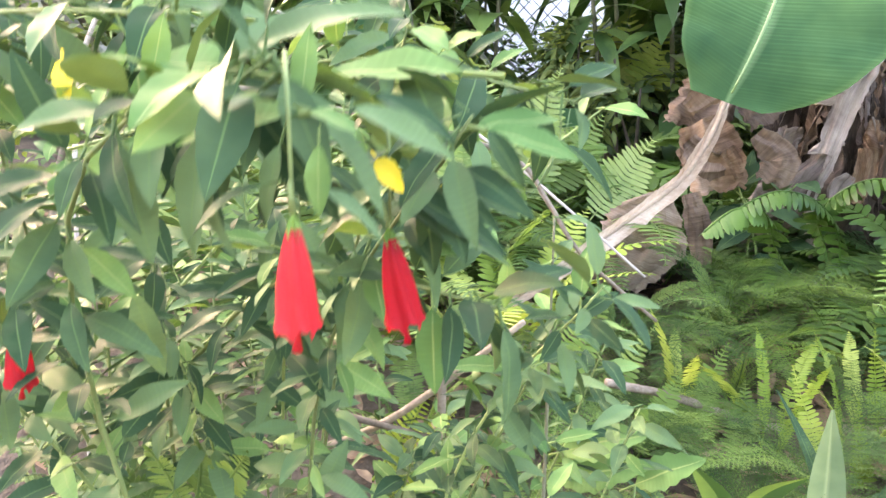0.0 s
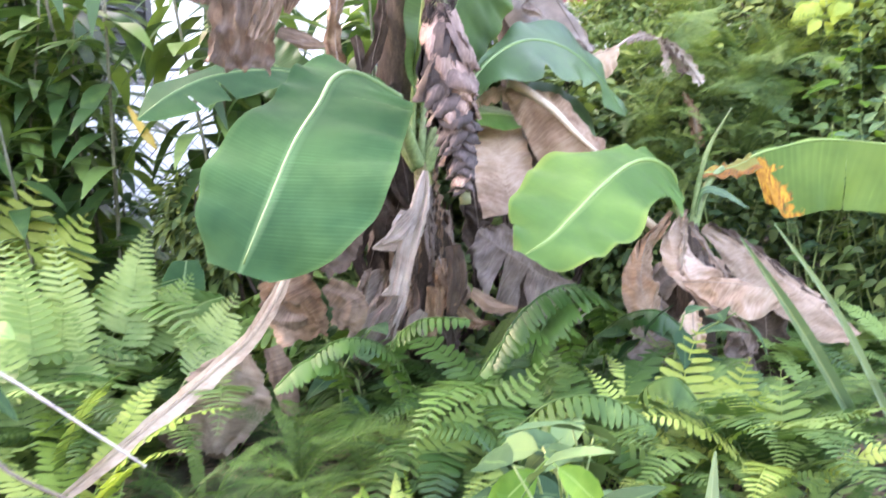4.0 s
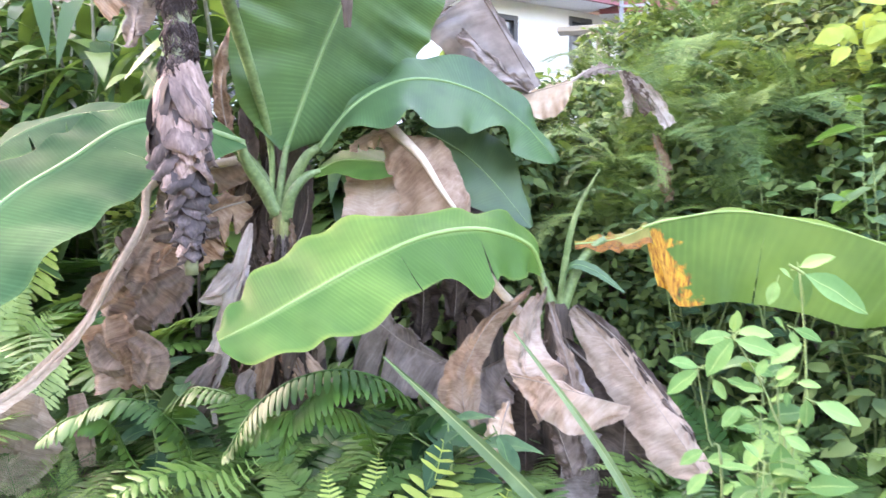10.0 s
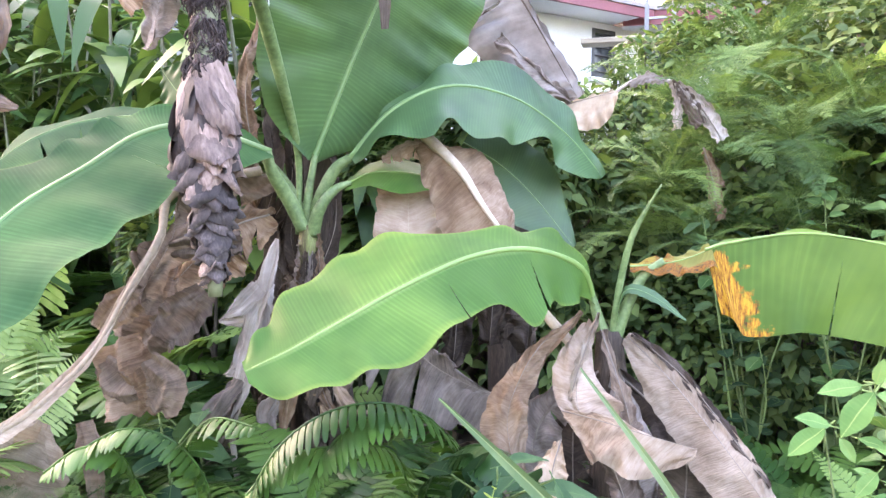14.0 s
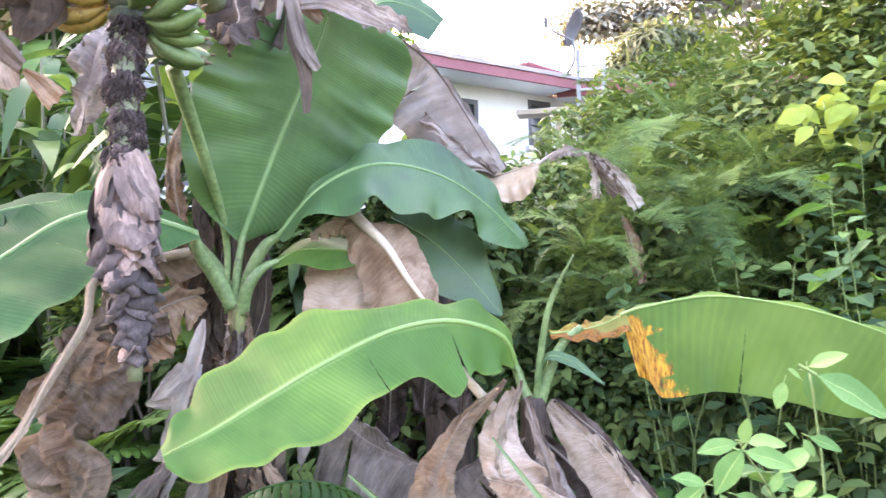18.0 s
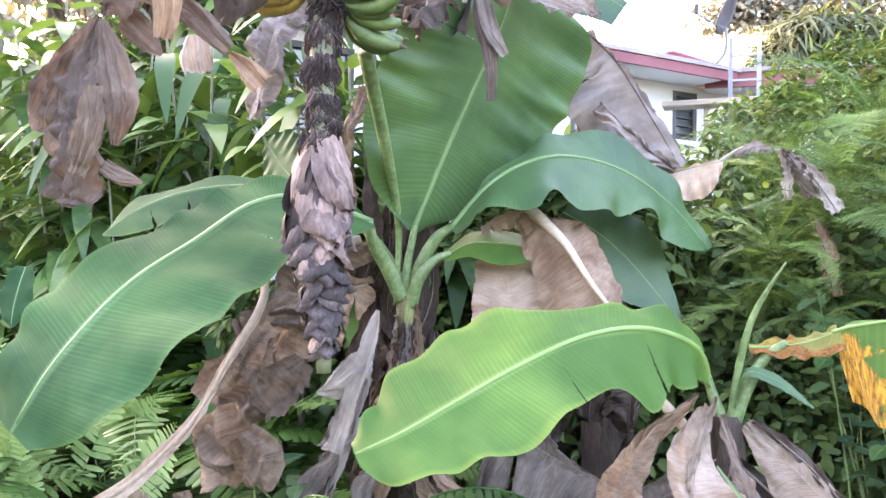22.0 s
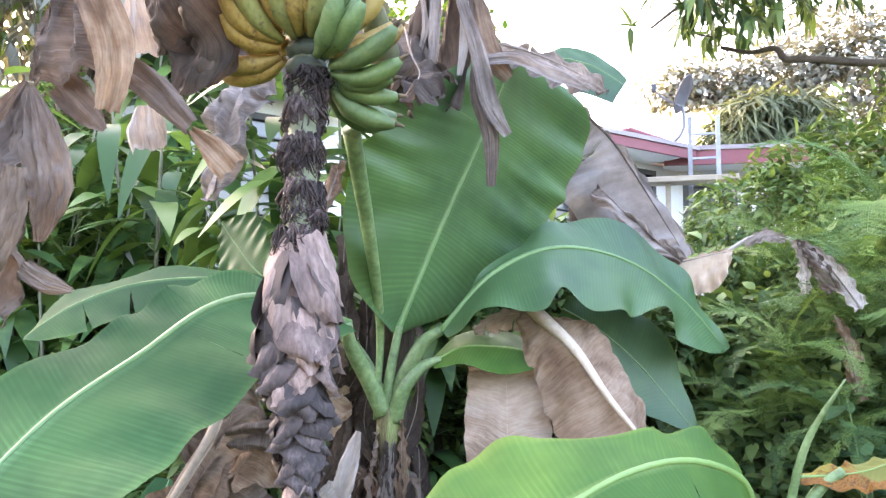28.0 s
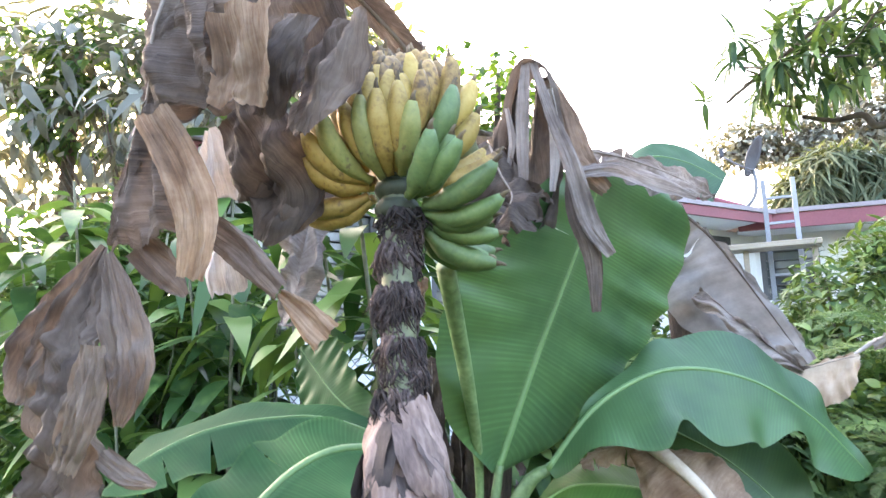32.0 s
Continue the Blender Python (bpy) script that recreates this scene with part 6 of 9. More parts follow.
def build_back_plant():
    plant = thing("banana_plant", (1.35, 4.5, 0.45), "banana plant behind with grey dead leaves", "banana plant", "banana clump")
    tube("pseudostem", [(1.3, 4.5, 0.3), (1.27, 4.45, 1.2), (1.24, 4.35, 2.0), (1.2, 4.25, 2.5)], [0.13, 0.11, 0.08, 0.05], TRUNK, plant, "dark stem", 16, 12, 0.1)
    dry_sheet(plant, [(1.17, 4.2, 2.72), (1.26, 4.19, 2.64), (1.352, 4.18, 2.53), (1.478, 4.18, 2.317), (1.6, 4.18, 2.1)], [0.02, 0.14, 0.24, 0.26, 0.17, 0.04], [0.004, 0.006, 0.008, 0.01, 0.01, 0.004], ((-0.6, -0.15, -0.75), (-0.85, -0.1, -0.3)), ((0.5, 0.5, 0.3), (0.5, 0.5, 0.3)),
              DEAD_FOLD, 81, 0.03, 0.14, "grey dead leaf hanging like a folded sheet", 0.014, sag=0.1, strips=1, ruffle=0.012, rib_mat=TRUNK)
    dry_sheet(plant, [(1.3, 4.12, 2.36), (1.4, 4.1, 2.25), (1.5, 4.1, 2.15), (1.58, 4.12, 2.08)], [0.03, 0.05, 0.04, 0.01], [0.02, 0.03, 0.03, 0.01], ((-0.7, -0.2, -0.6), (-0.7, -0.2, -0.6)), ((0.6, 0.3, 0.6), (0.6, 0.3, 0.6)), DEAD_GREY, 88, 0.03, 0.3, "crumpled grey fold of dead leaf", 0.004, strips=0)
    dry_sheet(plant, [(1.5, 4.2, 2.07), (1.6, 4.19, 2.09), (1.7, 4.2, 2.115), (1.76, 4.22, 2.125)], [0.01, 0.012, 0.01, 0.004], [0.02, 0.1, 0.09, 0.012], ((0, 0.4, 0.9), (0, 0.4, 0.9)), ((0.1, -0.2, -0.95), (0.1, -0.2, -0.95)),
              DEAD_STRAW, 82, 0.012, 0.12, "pale dead leaf end resting on the bush", 0.006, strips=0)
    tube("leaf_stalk", [(1.73, 4.25, 2.12), (1.839, 4.25, 2.182), (1.965, 4.25, 2.167), (2.037, 4.24, 2.112)], [0.006, 0.008, 0.007, 0.005], RIB_ASH, plant, "bare dry leaf rib", 16, 7)
    dry_sheet(plant, [(1.8, 4.24, 2.165), (1.88, 4.24, 2.2), (1.95, 4.24, 2.175)], [0.01, 0.02, 0.01], [0.012, 0.03, 0.02], ((0, 0.4, 0.9), (0, 0.4, 0.9)), ((0.1, -0.2, -0.95), (0.1, -0.2, -0.95)), DEAD_GREY, 89, 0.012, 0.3, "curled grey scrap of dead leaf", 0.004, strips=0, n=24)
    for k, (end, w) in enumerate((((2.0, 4.22, 1.97), 0.02), ((2.09, 4.2, 1.99), 0.03), ((2.17, 4.2, 1.917), 0.035))):
        dry_sheet(plant, [(1.954 + 0.02 * k, 4.23, 2.16), ((1.954 + end[0]) / 2 + 0.02, 4.22, (2.16 + end[2]) / 2 + 0.02), end], [0.006, w, 0.8 * w], [0.006, w, 0.8 * w], ((-0.7, -0.3, -0.6), (-0.7, -0.3, -0.6)), ((0.7, 0.2, 0.6), (0.7, 0.2, 0.6)), DEAD_ASH if k != 1 else DEAD_TAUPE, 92 + k, 0.018, 0.3, "pale dead leaf tip hanging down", 0.004, strips=0, n=36)
    dry_sheet(plant, [(2.1, 4.3, 1.9), (2.14, 4.26, 1.75), (2.16, 4.24, 1.6)], [0.02, 0.04, 0.02], [0.02, 0.04, 0.02], ((-0.9, 0, 0), (-0.9, 0, 0)), ((0.9, 0, 0), (0.9, 0, 0)), DEAD_BROWN, 84, 0.02, 0.5, "brown dead scrap")
    # shade behind the stems is put into the near-black colour of these sheets
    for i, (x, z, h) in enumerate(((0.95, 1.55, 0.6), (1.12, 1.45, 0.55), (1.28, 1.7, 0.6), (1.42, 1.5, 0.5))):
        dry_sheet(plant, [(x, 4.0, z), (x + 0.03, 3.95, z - 0.25), (x + 0.02, 3.9, z - h)], [0.06, 0.09, 0.04], [0.06, 0.09, 0.04], ((-0.9, -0.2, 0), (-0.9, -0.2, 0)), ((0.9, -0.2, 0), (0.9, -0.2, 0)), DEAD_DARK, 85 + i, 0.04, 0.6, "dead leaf with shade in its dark colour")
    # dead leaf that hangs at the far left of the clump
    dry_sheet(plant, [(0.9, 4.2, 2.9), (0.4, 3.9, 3.0), (0.05, 3.7, 2.75), (-0.02, 3.6, 2.3)], [0.05, 0.08, 0.1, 0.05], [0.05, 0.1, 0.12, 0.06], ((-0.5, -0.2, -0.7), (-0.8, 0, -0.2)), ((0.5, 0.3, 0.6), (0.8, 0, -0.1)), DEAD_GREY, 90, 0.05, 0.7, "grey dead leaf hanging behind")
    # low green sucker leaf at the left
    leaf = thing("banana_sucker", (-0.5, 3.9, 0.4), "small banana sucker with one green leaf", "banana plant", "banana clump")
    banana_leaf(leaf, [(-0.25, 3.92, 1.02), (-0.36, 3.9, 0.99), (-0.43, 3.86, 0.9), (-0.45, 3.83, 0.72)], [0.02, 0.12, 0.16, 0.01], [0.02, 0.12, 0.15, 0.01], ((-0.9, -0.1, 0.1), (-0.95, -0.1, 0.1)), ((0.8, -0.1, 0.1), (0.95, -0.1, -0.1)), LEAF_LIME, RIB_LIME, 0.007, "small green leaf")
    tube("leaf_stalk", [(-0.5, 3.95, 0.3), (-0.35, 3.95, 0.7), (-0.25, 3.92, 1.02)], [0.025, 0.015, 0.008], PETIOLE, leaf, n=10)


build_back_plant()

# ---- ferns ----


def pinna_leaf(verts, faces, uvs, at, way, nrm, length, width, droop):
    """Adds one blunt fern leaflet: parallel sides, a rounded tip, slightly folded."""
    t = way.normalized()
    nn = (nrm - t * nrm.dot(t)).normalized()
    s = t.cross(nn)
    base = len(verts)
    for f, w in ((0.0, 0.75), (0.35, 1.0), (0.7, 0.92), (0.9, 0.6), (1.0, 0.12)):
        c = at + t * (length * f) - nn * (droop * length * f * f)
        h = width * 0.5 * w
        verts.extend((c - s * h - nn * (0.18 * h), c, c + s * h - nn * (0.18 * h)))
        uvs.extend(((0, f * length), (0.5, f * length), (1, f * length)))
    for i in range(4):
        a = base + 3 * i
        faces.extend(((a, a + 1, a + 4, a + 3), (a + 1, a + 2, a + 5, a + 4)))


def frond_mesh(name, length, start, arch, pinna, pairs, mat, seed, pinna_width=0.22, wave=0.0, taper=0.6):
    """A fern frond in its own space: it rises from the origin and bends over along +x."""
    rng = random.Random(seed)
    n = 16
    path, ang = [Vector((0, 0, 0))], radians(start)
    for i in range(n - 1):
        ang -= radians(arch) / (n - 1) * (0.5 + i / (n - 1))
        path.append(path[-1] + Vector((math.cos(ang), 0.03 * math.sin(i * 0.6 + seed), math.sin(ang))) * (length / (n - 1)))
    v, f = tube_data(path, [0.0035 * (1 - 0.7 * i / (n - 1)) for i in range(n)], 4, cap=False)
    uv = [(0.5, 0)] * len(v)
    line = spline(path, pairs + 1)
    for k in range(1, pairs + 1):
        g = k / pairs
        if g < 0.12:
            continue
        t = Vector(line[k] - line[k - 1]).normalized()
        up = Vector((-t.z, 0, t.x))
        size = pinna * (min(1, (g - 0.05) * 4) * (1 - max(0, (g - taper) / (1 - taper)) ** 1.4 * 0.93))
        for s in (-1, 1):
            if rng.random() < 0.03:
                continue
            way = Vector((0, s, 0)) + t * (0.1 + 0.3 * g) + up * (0.12 + rng.uniform(-0.14, 0.14))
            pinna_leaf(v, f, uv, Vector(line[k]), way, up + Vector((rng.uniform(-0.15, 0.15), rng.uniform(-0.2, 0.2), 0)), size * rng.uniform(0.88, 1.08), max(min(size * pinna_width, length / pairs * 0.95), 0.004), 0.2 + wave)
    return mesh_of(name, v, f, mat, uv)


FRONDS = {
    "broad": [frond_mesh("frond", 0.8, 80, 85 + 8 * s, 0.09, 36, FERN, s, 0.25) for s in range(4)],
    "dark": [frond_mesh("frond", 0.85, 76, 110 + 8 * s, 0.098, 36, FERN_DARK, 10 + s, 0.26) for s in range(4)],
    "pale": [frond_mesh("frond", 0.8, 83, 60 + 10 * s, 0.085, 30, FERN_PALE, 20 + s, 0.3) for s in range(4)],
    "narrow": [frond_mesh("frond", 0.55, 88, 30 + 14 * s, 0.038, 46, FERN_PALE, 30 + s, 0.42, taper=0.75) for s in range(4)],
    "slim": [frond_mesh("frond", 0.62, 82, 60 + 18 * s, 0.055, 44, FERN, 40 + s, 0.36, taper=0.7) for s in range(4)],
}
FERN_LABEL = {"broad": "fresh green sword fern with broad leaflets", "dark": "dark glossy fern in the shade of the bananas", "pale": "pale yellow-green fern with broad leaflets", "narrow": "pale upright sword fern with narrow fronds", "slim": "green sword fern with slim fronds"}


def fern(x, y, kind, count, size, seed, spread=(0, 360), lean=(0, 25), z=None):
    rng = random.Random(seed)
    at = ground_point(x, y) if z is None else Vector((x, y, z))
    ob = thing("fern", at, FERN_LABEL[kind], "fern", "garden ferns")
    for k in range(count):
        a = radians(spread[0] + (spread[1] - spread[0]) * (k + rng.uniform(0.1, 0.9)) / count)
        s = size * rng.uniform(0.75, 1.12)
        m = Matrix.Translation(at + Vector((0.03 * math.cos(a), 0.03 * math.sin(a), 0))) @ Matrix.Rotation(a + rng.uniform(-0.3, 0.3), 4, "Z") @ Matrix.Rotation(radians(rng.uniform(*lean)), 4, "Y") @ Matrix.Rotation(rng.uniform(-0.25, 0.25), 4, "X") @ Matrix.Scale(s, 4)
        part("frond", FRONDS[kind][rng.randrange(4)], ob, m=m)
    return ob


FERNS = [(1.02, 3.22, "dark", 16, 0.9, 1), (0.85, 3.1, "dark", 10, 0.75, 2), (1.3, 3.3, "dark", 10, 0.8, 3), (0.7, 3.05, "slim", 8, 0.7, 4), (0.3, 3.3, "dark", 12, 0.9, 5),
         (1.2, 2.55, "broad", 11, 0.85, 7), (0.85, 2.8, "broad", 9, 0.8, 62), (1.75, 2.55, "broad", 9, 0.85, 63), (1.4, 2.5, "pale", 6, 0.7, 64), (1.62, 2.62, "broad", 10, 0.85, 8),
         (1.9, 2.7, "broad", 8, 0.75, 10), (1.35, 2.85, "dark", 9, 0.8, 11), (-0.35, 3.05, "broad", 12, 1.2, 12), (-0.7, 2.9, "broad", 12, 1.25, 13), (-0.1, 3.25, "broad", 10, 1.25, 14)]
FERNS += [(-1.0, 3.3, "slim", 12, 1.3, 15), (0.05, 3.55, "dark", 9, 1.2, 16), (-0.6, 3.6, "dark", 12, 1.3, 17), (-0.33, 2.4, "pale", 7, 1.25, 18), (-0.75, 2.35, "broad", 9, 1.3, 71),
         (-0.5, 2.7, "slim", 9, 1.5, 72), (-1.2, 2.8, "broad", 9, 1.4, 73), (-0.15, 2.0, "slim", 9, 1.1, 74), (0.42, 2.14, "narrow", 7, 0.85, 19), (0.62, 2.22, "narrow", 7, 0.8, 20),
         (0.75, 2.4, "narrow", 6, 0.85, 21), (0.2, 2.2, "narrow", 6, 0.9, 22), (0.9, 2.3, "slim", 8, 0.8, 23), (0.72, 2.75, "slim", 9, 0.9, 24), (0.85, 3.5, "slim", 9, 0.9, 25)]
FERNS += [(-0.9, 1.25, "slim", 9, 0.8, 26), (-0.62, 1.15, "broad", 9, 0.75, 27), (-1.3, 1.7, "slim", 10, 0.9, 28), (-0.35, 1.5, "broad", 8, 0.9, 29), (-0.15, 1.75, "slim", 8, 0.9, 30),
         (-1.1, 2.2, "broad", 10, 1.0, 31), (-1.6, 2.5, "slim", 10, 1.0, 32), (2.3, 3.3, "slim", 9, 0.9, 33), (2.5, 3.6, "dark", 9, 1.0, 34), (2.7, 3.2, "slim", 9, 0.9, 35),
         (2.1, 3.7, "dark", 9, 1.0, 36), (2.15, 2.95, "broad", 8, 0.7, 37), (2.5, 2.7, "slim", 8, 0.8, 38), (0.3, 2.75, "slim", 9, 0.85, 39), (-0.05, 2.75, "slim", 9, 0.8, 40)]
FERNS += [(0.5, 2.9, "slim", 8, 0.8, 41), (1.7, 2.2, "slim", 8, 0.7, 42), (1.4, 2.25, "broad", 7, 0.65, 43), (-0.5, 2.0, "slim", 9, 0.95, 44), (2.9, 3.9, "dark", 9, 1.1, 45),
         (3.2, 3.5, "slim", 9, 1.0, 46), (-1.5, 3.8, "dark", 10, 1.3, 47), (-2.2, 3.4, "broad", 10, 1.2, 48), (-2.0, 2.0, "slim", 9, 0.9, 49), (0.05, 1.35, "slim", 7, 0.75, 50),
         (0.78, 2.95, "dark", 11, 0.8, 81), (1.0, 2.95, "dark", 10, 0.75, 82), (0.95, 2.35, "pale", 6, 0.65, 84), (1.72, 2.45, "pale", 6, 0.7, 86), (0.86, 3.02, "dark", 13, 1.0, 91)]
FERNS += [(1.05, 3.0, "dark", 12, 1.0, 92), (1.1, 3.6, "dark", 8, 0.9, 51), (1.65, 3.6, "dark", 8, 0.85, 52), (0.15, 3.9, "broad", 8, 1.2, 53), (-0.9, 4.2, "dark", 10, 1.5, 54),
         (-1.7, 4.4, "broad", 10, 1.5, 55)]
for x, y, kind, count, size, seed in FERNS:
    if -0.25 < x < 1.0 and 1.9 < y < 2.95:
        count, size = max(3, int(count * 0.6)), size * 0.72
    if x < -0.2 and y > 2.2:
        size *= 1.2 if y > 3.55 or x < -1.1 else 0.72
    if x < 0.1 and y < 2.1:
        size *= 0.7
    fern(x, y, kind, count, size, seed)


for x, y, kind, count, size, seed in ((-0.4, 3.55, "broad", 8, 0.85, 101), (-0.75, 3.9, "broad", 8, 1.0, 102), (-1.1, 3.7, "broad", 9, 1.25, 103), (-0.15, 3.75, "slim", 9, 1.1, 104), (-1.5, 3.5, "slim", 10, 1.6, 105), (-0.6, 3.95, "broad", 9, 1.65, 106), (-1.35, 4.0, "broad", 10, 1.7, 107), (-1.8, 3.9, "slim", 10, 1.7, 108)):
    fern(x, y, kind, count, size, seed, lean=(0, 14))


# ---- feathery asparagus fern ----


def plume_mesh(seed, mat):
    rng = random.Random(seed)
    v, f, uv = [], [], []
    n = 30
    ang, p = radians(70), Vector((0, 0, 0))
    line = [p.copy()]
    for i in range(n):
        ang -= radians(95) / n
        p = p + Vector((math.cos(ang), 0.02 * math.sin(i * 0.4), math.sin(ang))) * (0.5 / n)
        line.append(p.copy())
    tv, tf = tube_data(line[::3], 0.0015, 3, cap=False)
    v += tv
    f += tf
    uv += [(0, 0)] * len(tv)

    def needle(a, b, w):
        s = (b - a).cross(UP + Vector((0.3, 0.2, 0)))
        s = s.normalized() * w if s.length > 1e-6 else Vector((w, 0, 0))
        k = len(v)
        v.extend((a - s, a + s, b))
        uv.extend(((0, 0), (1, 0), (0.5, 1)))
        f.append((k, k + 1, k + 2))

    for i in range(3, n + 1):
        g = i / n
        t = (line[i] - line[i - 1]).normalized()
        reach = 0.11 * math.sin(math.pi * min(0.97, 0.15 + g * 0.85)) + 0.012
        for s in (-1, 1):
            way = (Vector((0, s, 0)) + t * 0.7 + UP * rng.uniform(-0.15, 0.2)).normalized()
            end = line[i] + way * reach
            needle(line[i], end, 0.0009)
            side = way.cross(UP).normalized()
            for k in range(11):
                c = line[i] + way * (reach * (k + 1) / 11.5)
                for q in (-1, 1):
                    needle(c, c + (way * 0.8 + side * q + UP * rng.uniform(-0.5, 0.6)).normalized() * 0.016 * (1.15 - k / 14), 0.0011)
    return mesh_of("plume", v, f, mat, uv)


PLUMES = [plume_mesh(s, FEATHER) for s in range(3)]


PLUMES_DARK = [plume_mesh(s, FEATHER_DARK) for s in range(3)]


def feather_fern(x, y, z, count, size, seed, label="feathery yellow-green asparagus fern", plumes=PLUMES):
    rng = random.Random(seed)
    at = Vector((x, y, z))
    ob = thing("asparagus_fern", at, label, "fern", "feathery ferns")
    for k in range(count):
        a = 6.283 * (k + rng.random()) / count
        m = Matrix.Translation(at) @ Matrix.Rotation(a, 4, "Z") @ Matrix.Rotation(radians(rng.uniform(-25, 45)), 4, "Y") @ Matrix.Rotation(rng.uniform(-0.5, 0.5), 4, "X") @ Matrix.Scale(size * rng.uniform(0.7, 1.15), 4)
        part("plume", plumes[rng.randrange(3)], ob, m=m)


for i, (x, y, z, s) in enumerate(((0.1, 2.0, 0.25, 0.9), (0.32, 2.3, 0.3, 0.9), (0.5, 2.0, 0.22, 0.85), (0.05, 2.35, 0.35, 0.95), (0.38, 1.75, 0.15, 0.85), (0.62, 2.55, 0.35, 0.85), (0.3, 2.6, 0.4, 0.95), (-0.1, 2.15, 0.3, 0.9),
                               (0.75, 2.1, 0.2, 0.8), (0.8, 1.9, 0.12, 0.75), (0.65, 1.78, 0.08, 0.7), (0.95, 2.1, 0.15, 0.75), (0.15, 1.6, 0.12, 0.8), (0.55, 1.55, 0.1, 0.7), (0.85, 2.6, 0.35, 0.7))):
    feather_fern(x, y, z + 0.16, 16, s * 0.95, 200 + i)
for i, (x, y, z, s) in enumerate(((1.95, 4.35, 1.75, 1.0), (2.2, 4.3, 1.85, 1.1), (2.45, 4.4, 1.9, 1.1), (2.1, 4.2, 1.5, 0.9), (2.4, 4.25, 1.55, 1.0), (1.85, 4.4, 1.5, 0.9), (2.7, 4.5, 2.0, 1.1), (2.0, 4.6, 2.1, 1.1), (2.35, 4.7, 2.3, 1.2), (2.7, 4.6, 1.6, 1.0))):
    feather_fern(x, y, z, 13, s, 230 + i, "feathery fern climbing over the bush", PLUMES_DARK)

# ---- shrub with red bell flowers ----


def one_leaf_mesh(name, length, width, mat, seed, droop=0.25, serr=0.06, rows=8, cols=3, shape=0.35):
    """One broad pointed leaf along +x with a sunk midrib, a toothed rim and a drooping tip."""
    rng = random.Random(seed)
    v, f, uv = [], [], []
    for i in range(rows + 1):
        g = i / rows
        w = width * 0.5 * (math.sin(math.pi * g ** (0.5 + shape)) ** 0.85 if 0 < g < 1 else 0.01)
        w *= 1 + serr * (1 if i % 2 else -1)
        for k in range(-cols, cols + 1):
            c = k / cols
            z = -droop * length * g * g + 0.22 * w * abs(c) ** 1.4 + 0.03 * width * math.sin(g * 12 + c * 2 + seed)
            v.append(Vector((length * g, w * c, z)))
            uv.append((c * 0.5 + 0.5, g * length))
    k2 = 2 * cols + 1
    for i in range(rows):
        for k in range(2 * cols):
            a = i * k2 + k
            f.append((a, a + k2, a + k2 + 1, a + 1))
    tv, tf = tube_data([Vector((-0.25 * length, 0, 0.02 * length)), Vector((0, 0, 0))], 0.0016, 4, cap=False)
    f += [tuple(i + len(v) for i in q) for q in tf]
    v += tv
    uv += [(0.5, 0)] * len(tv)
    return mesh_of(name, v, f, mat, uv)


def turn_to(way, nrm):
    """A rotation that lays +x along way, with +z near nrm."""
    x = way.normalized()
    z = nrm - x * nrm.dot(x)
    z = z.normalized() if z.length > 1e-4 else x.orthogonal().normalized()
    y = z.cross(x)
    return Matrix(((x.x, y.x, z.x, 0), (x.y, y.y, z.y, 0), (x.z, y.z, z.z, 0), (0, 0, 0, 1)))


SHRUB_LEAVES = [one_leaf_mesh("leaf", 0.084, 0.03, SHRUB, s, 0.22 + 0.12 * (s % 3), 0.03, 12) for s in range(5)]
SHRUB_PALES = [one_leaf_mesh("leaf", 0.074, 0.03, SHRUB_PALE, 5 + s, 0.2 + 0.1 * s, 0.03, 12) for s in range(2)]
SHRUB_YELLOWS = [one_leaf_mesh("leaf", 0.045, 0.024, YELLOW_LEAF, 9, 0.3)]


def bell_flower(parent, top, way, length, label="closed red bell flower"):
    """A drooping flower: furled red petals, a green calyx and a stub of stamens."""
    rows, cols = 12, 40
    v, f, uv = [], [], []
    for i in range(rows + 1):
        g = i / rows
        r = length * (0.05 + 0.125 * math.sin(0.1 + 2.0 * g) + 0.06 * g ** 8)
        for k in range(cols):
            a = 6.283 * k / cols
            rr = r * (1 + 0.17 * math.cos(a * 5 + g * 2.6))
            v.append(Vector((length * (g + (0.06 * math.sin(a * 5 + 1) + 0.03 * math.sin(a * 11)) * g ** 3), rr * math.cos(a), rr * math.sin(a))))
            uv.append((k / cols, g))
    for i in range(rows):
        for k in range(cols):
            f.append((i * cols + k, i * cols + (k + 1) % cols, (i + 1) * cols + (k + 1) % cols, (i + 1) * cols + k))
    m = Matrix.Translation(top) @ turn_to(way, Vector((0, -1, 0.1)))
    part("flower", mesh_of("flower", v, f, PETAL, uv), parent, label, m)
    cv, cf, cu = [], [], []
    for k in range(6):
        a = 6.283 * k / 6
        small_leaf(cv, cf, cu, Vector((-0.14 * length, 0, 0)), Vector((1, 0.22 * math.cos(a), 0.22 * math.sin(a))), Vector((0, math.cos(a), math.sin(a))), 0.36 * length, 0.13 * length, 0.0, 0.2, 4)
    part("calyx", mesh_of("calyx", cv, cf, CALYX, cu), parent, "small green calyx", m)
    sv, sf = tube_data([Vector((0.6 * length, 0, 0)), Vector((1.1 * length, 0.01 * length, 0)), Vector((1.22 * length, 0, 0))], [0.0012, 0.0012, 0.0025], 6)
    part("stamen_column", mesh_of("stamen_column", sv, sf, PETAL), parent, "red stamen column", m)
    tv, tf = tube_data([Vector((-0.14 * length, 0, 0)), Vector((-0.45 * length, 0, 0.04 * length))], 0.0013, 5)
    part("flower_stalk", mesh_of("flower_stalk", tv, tf, GREEN_TWIG), parent, m=m)


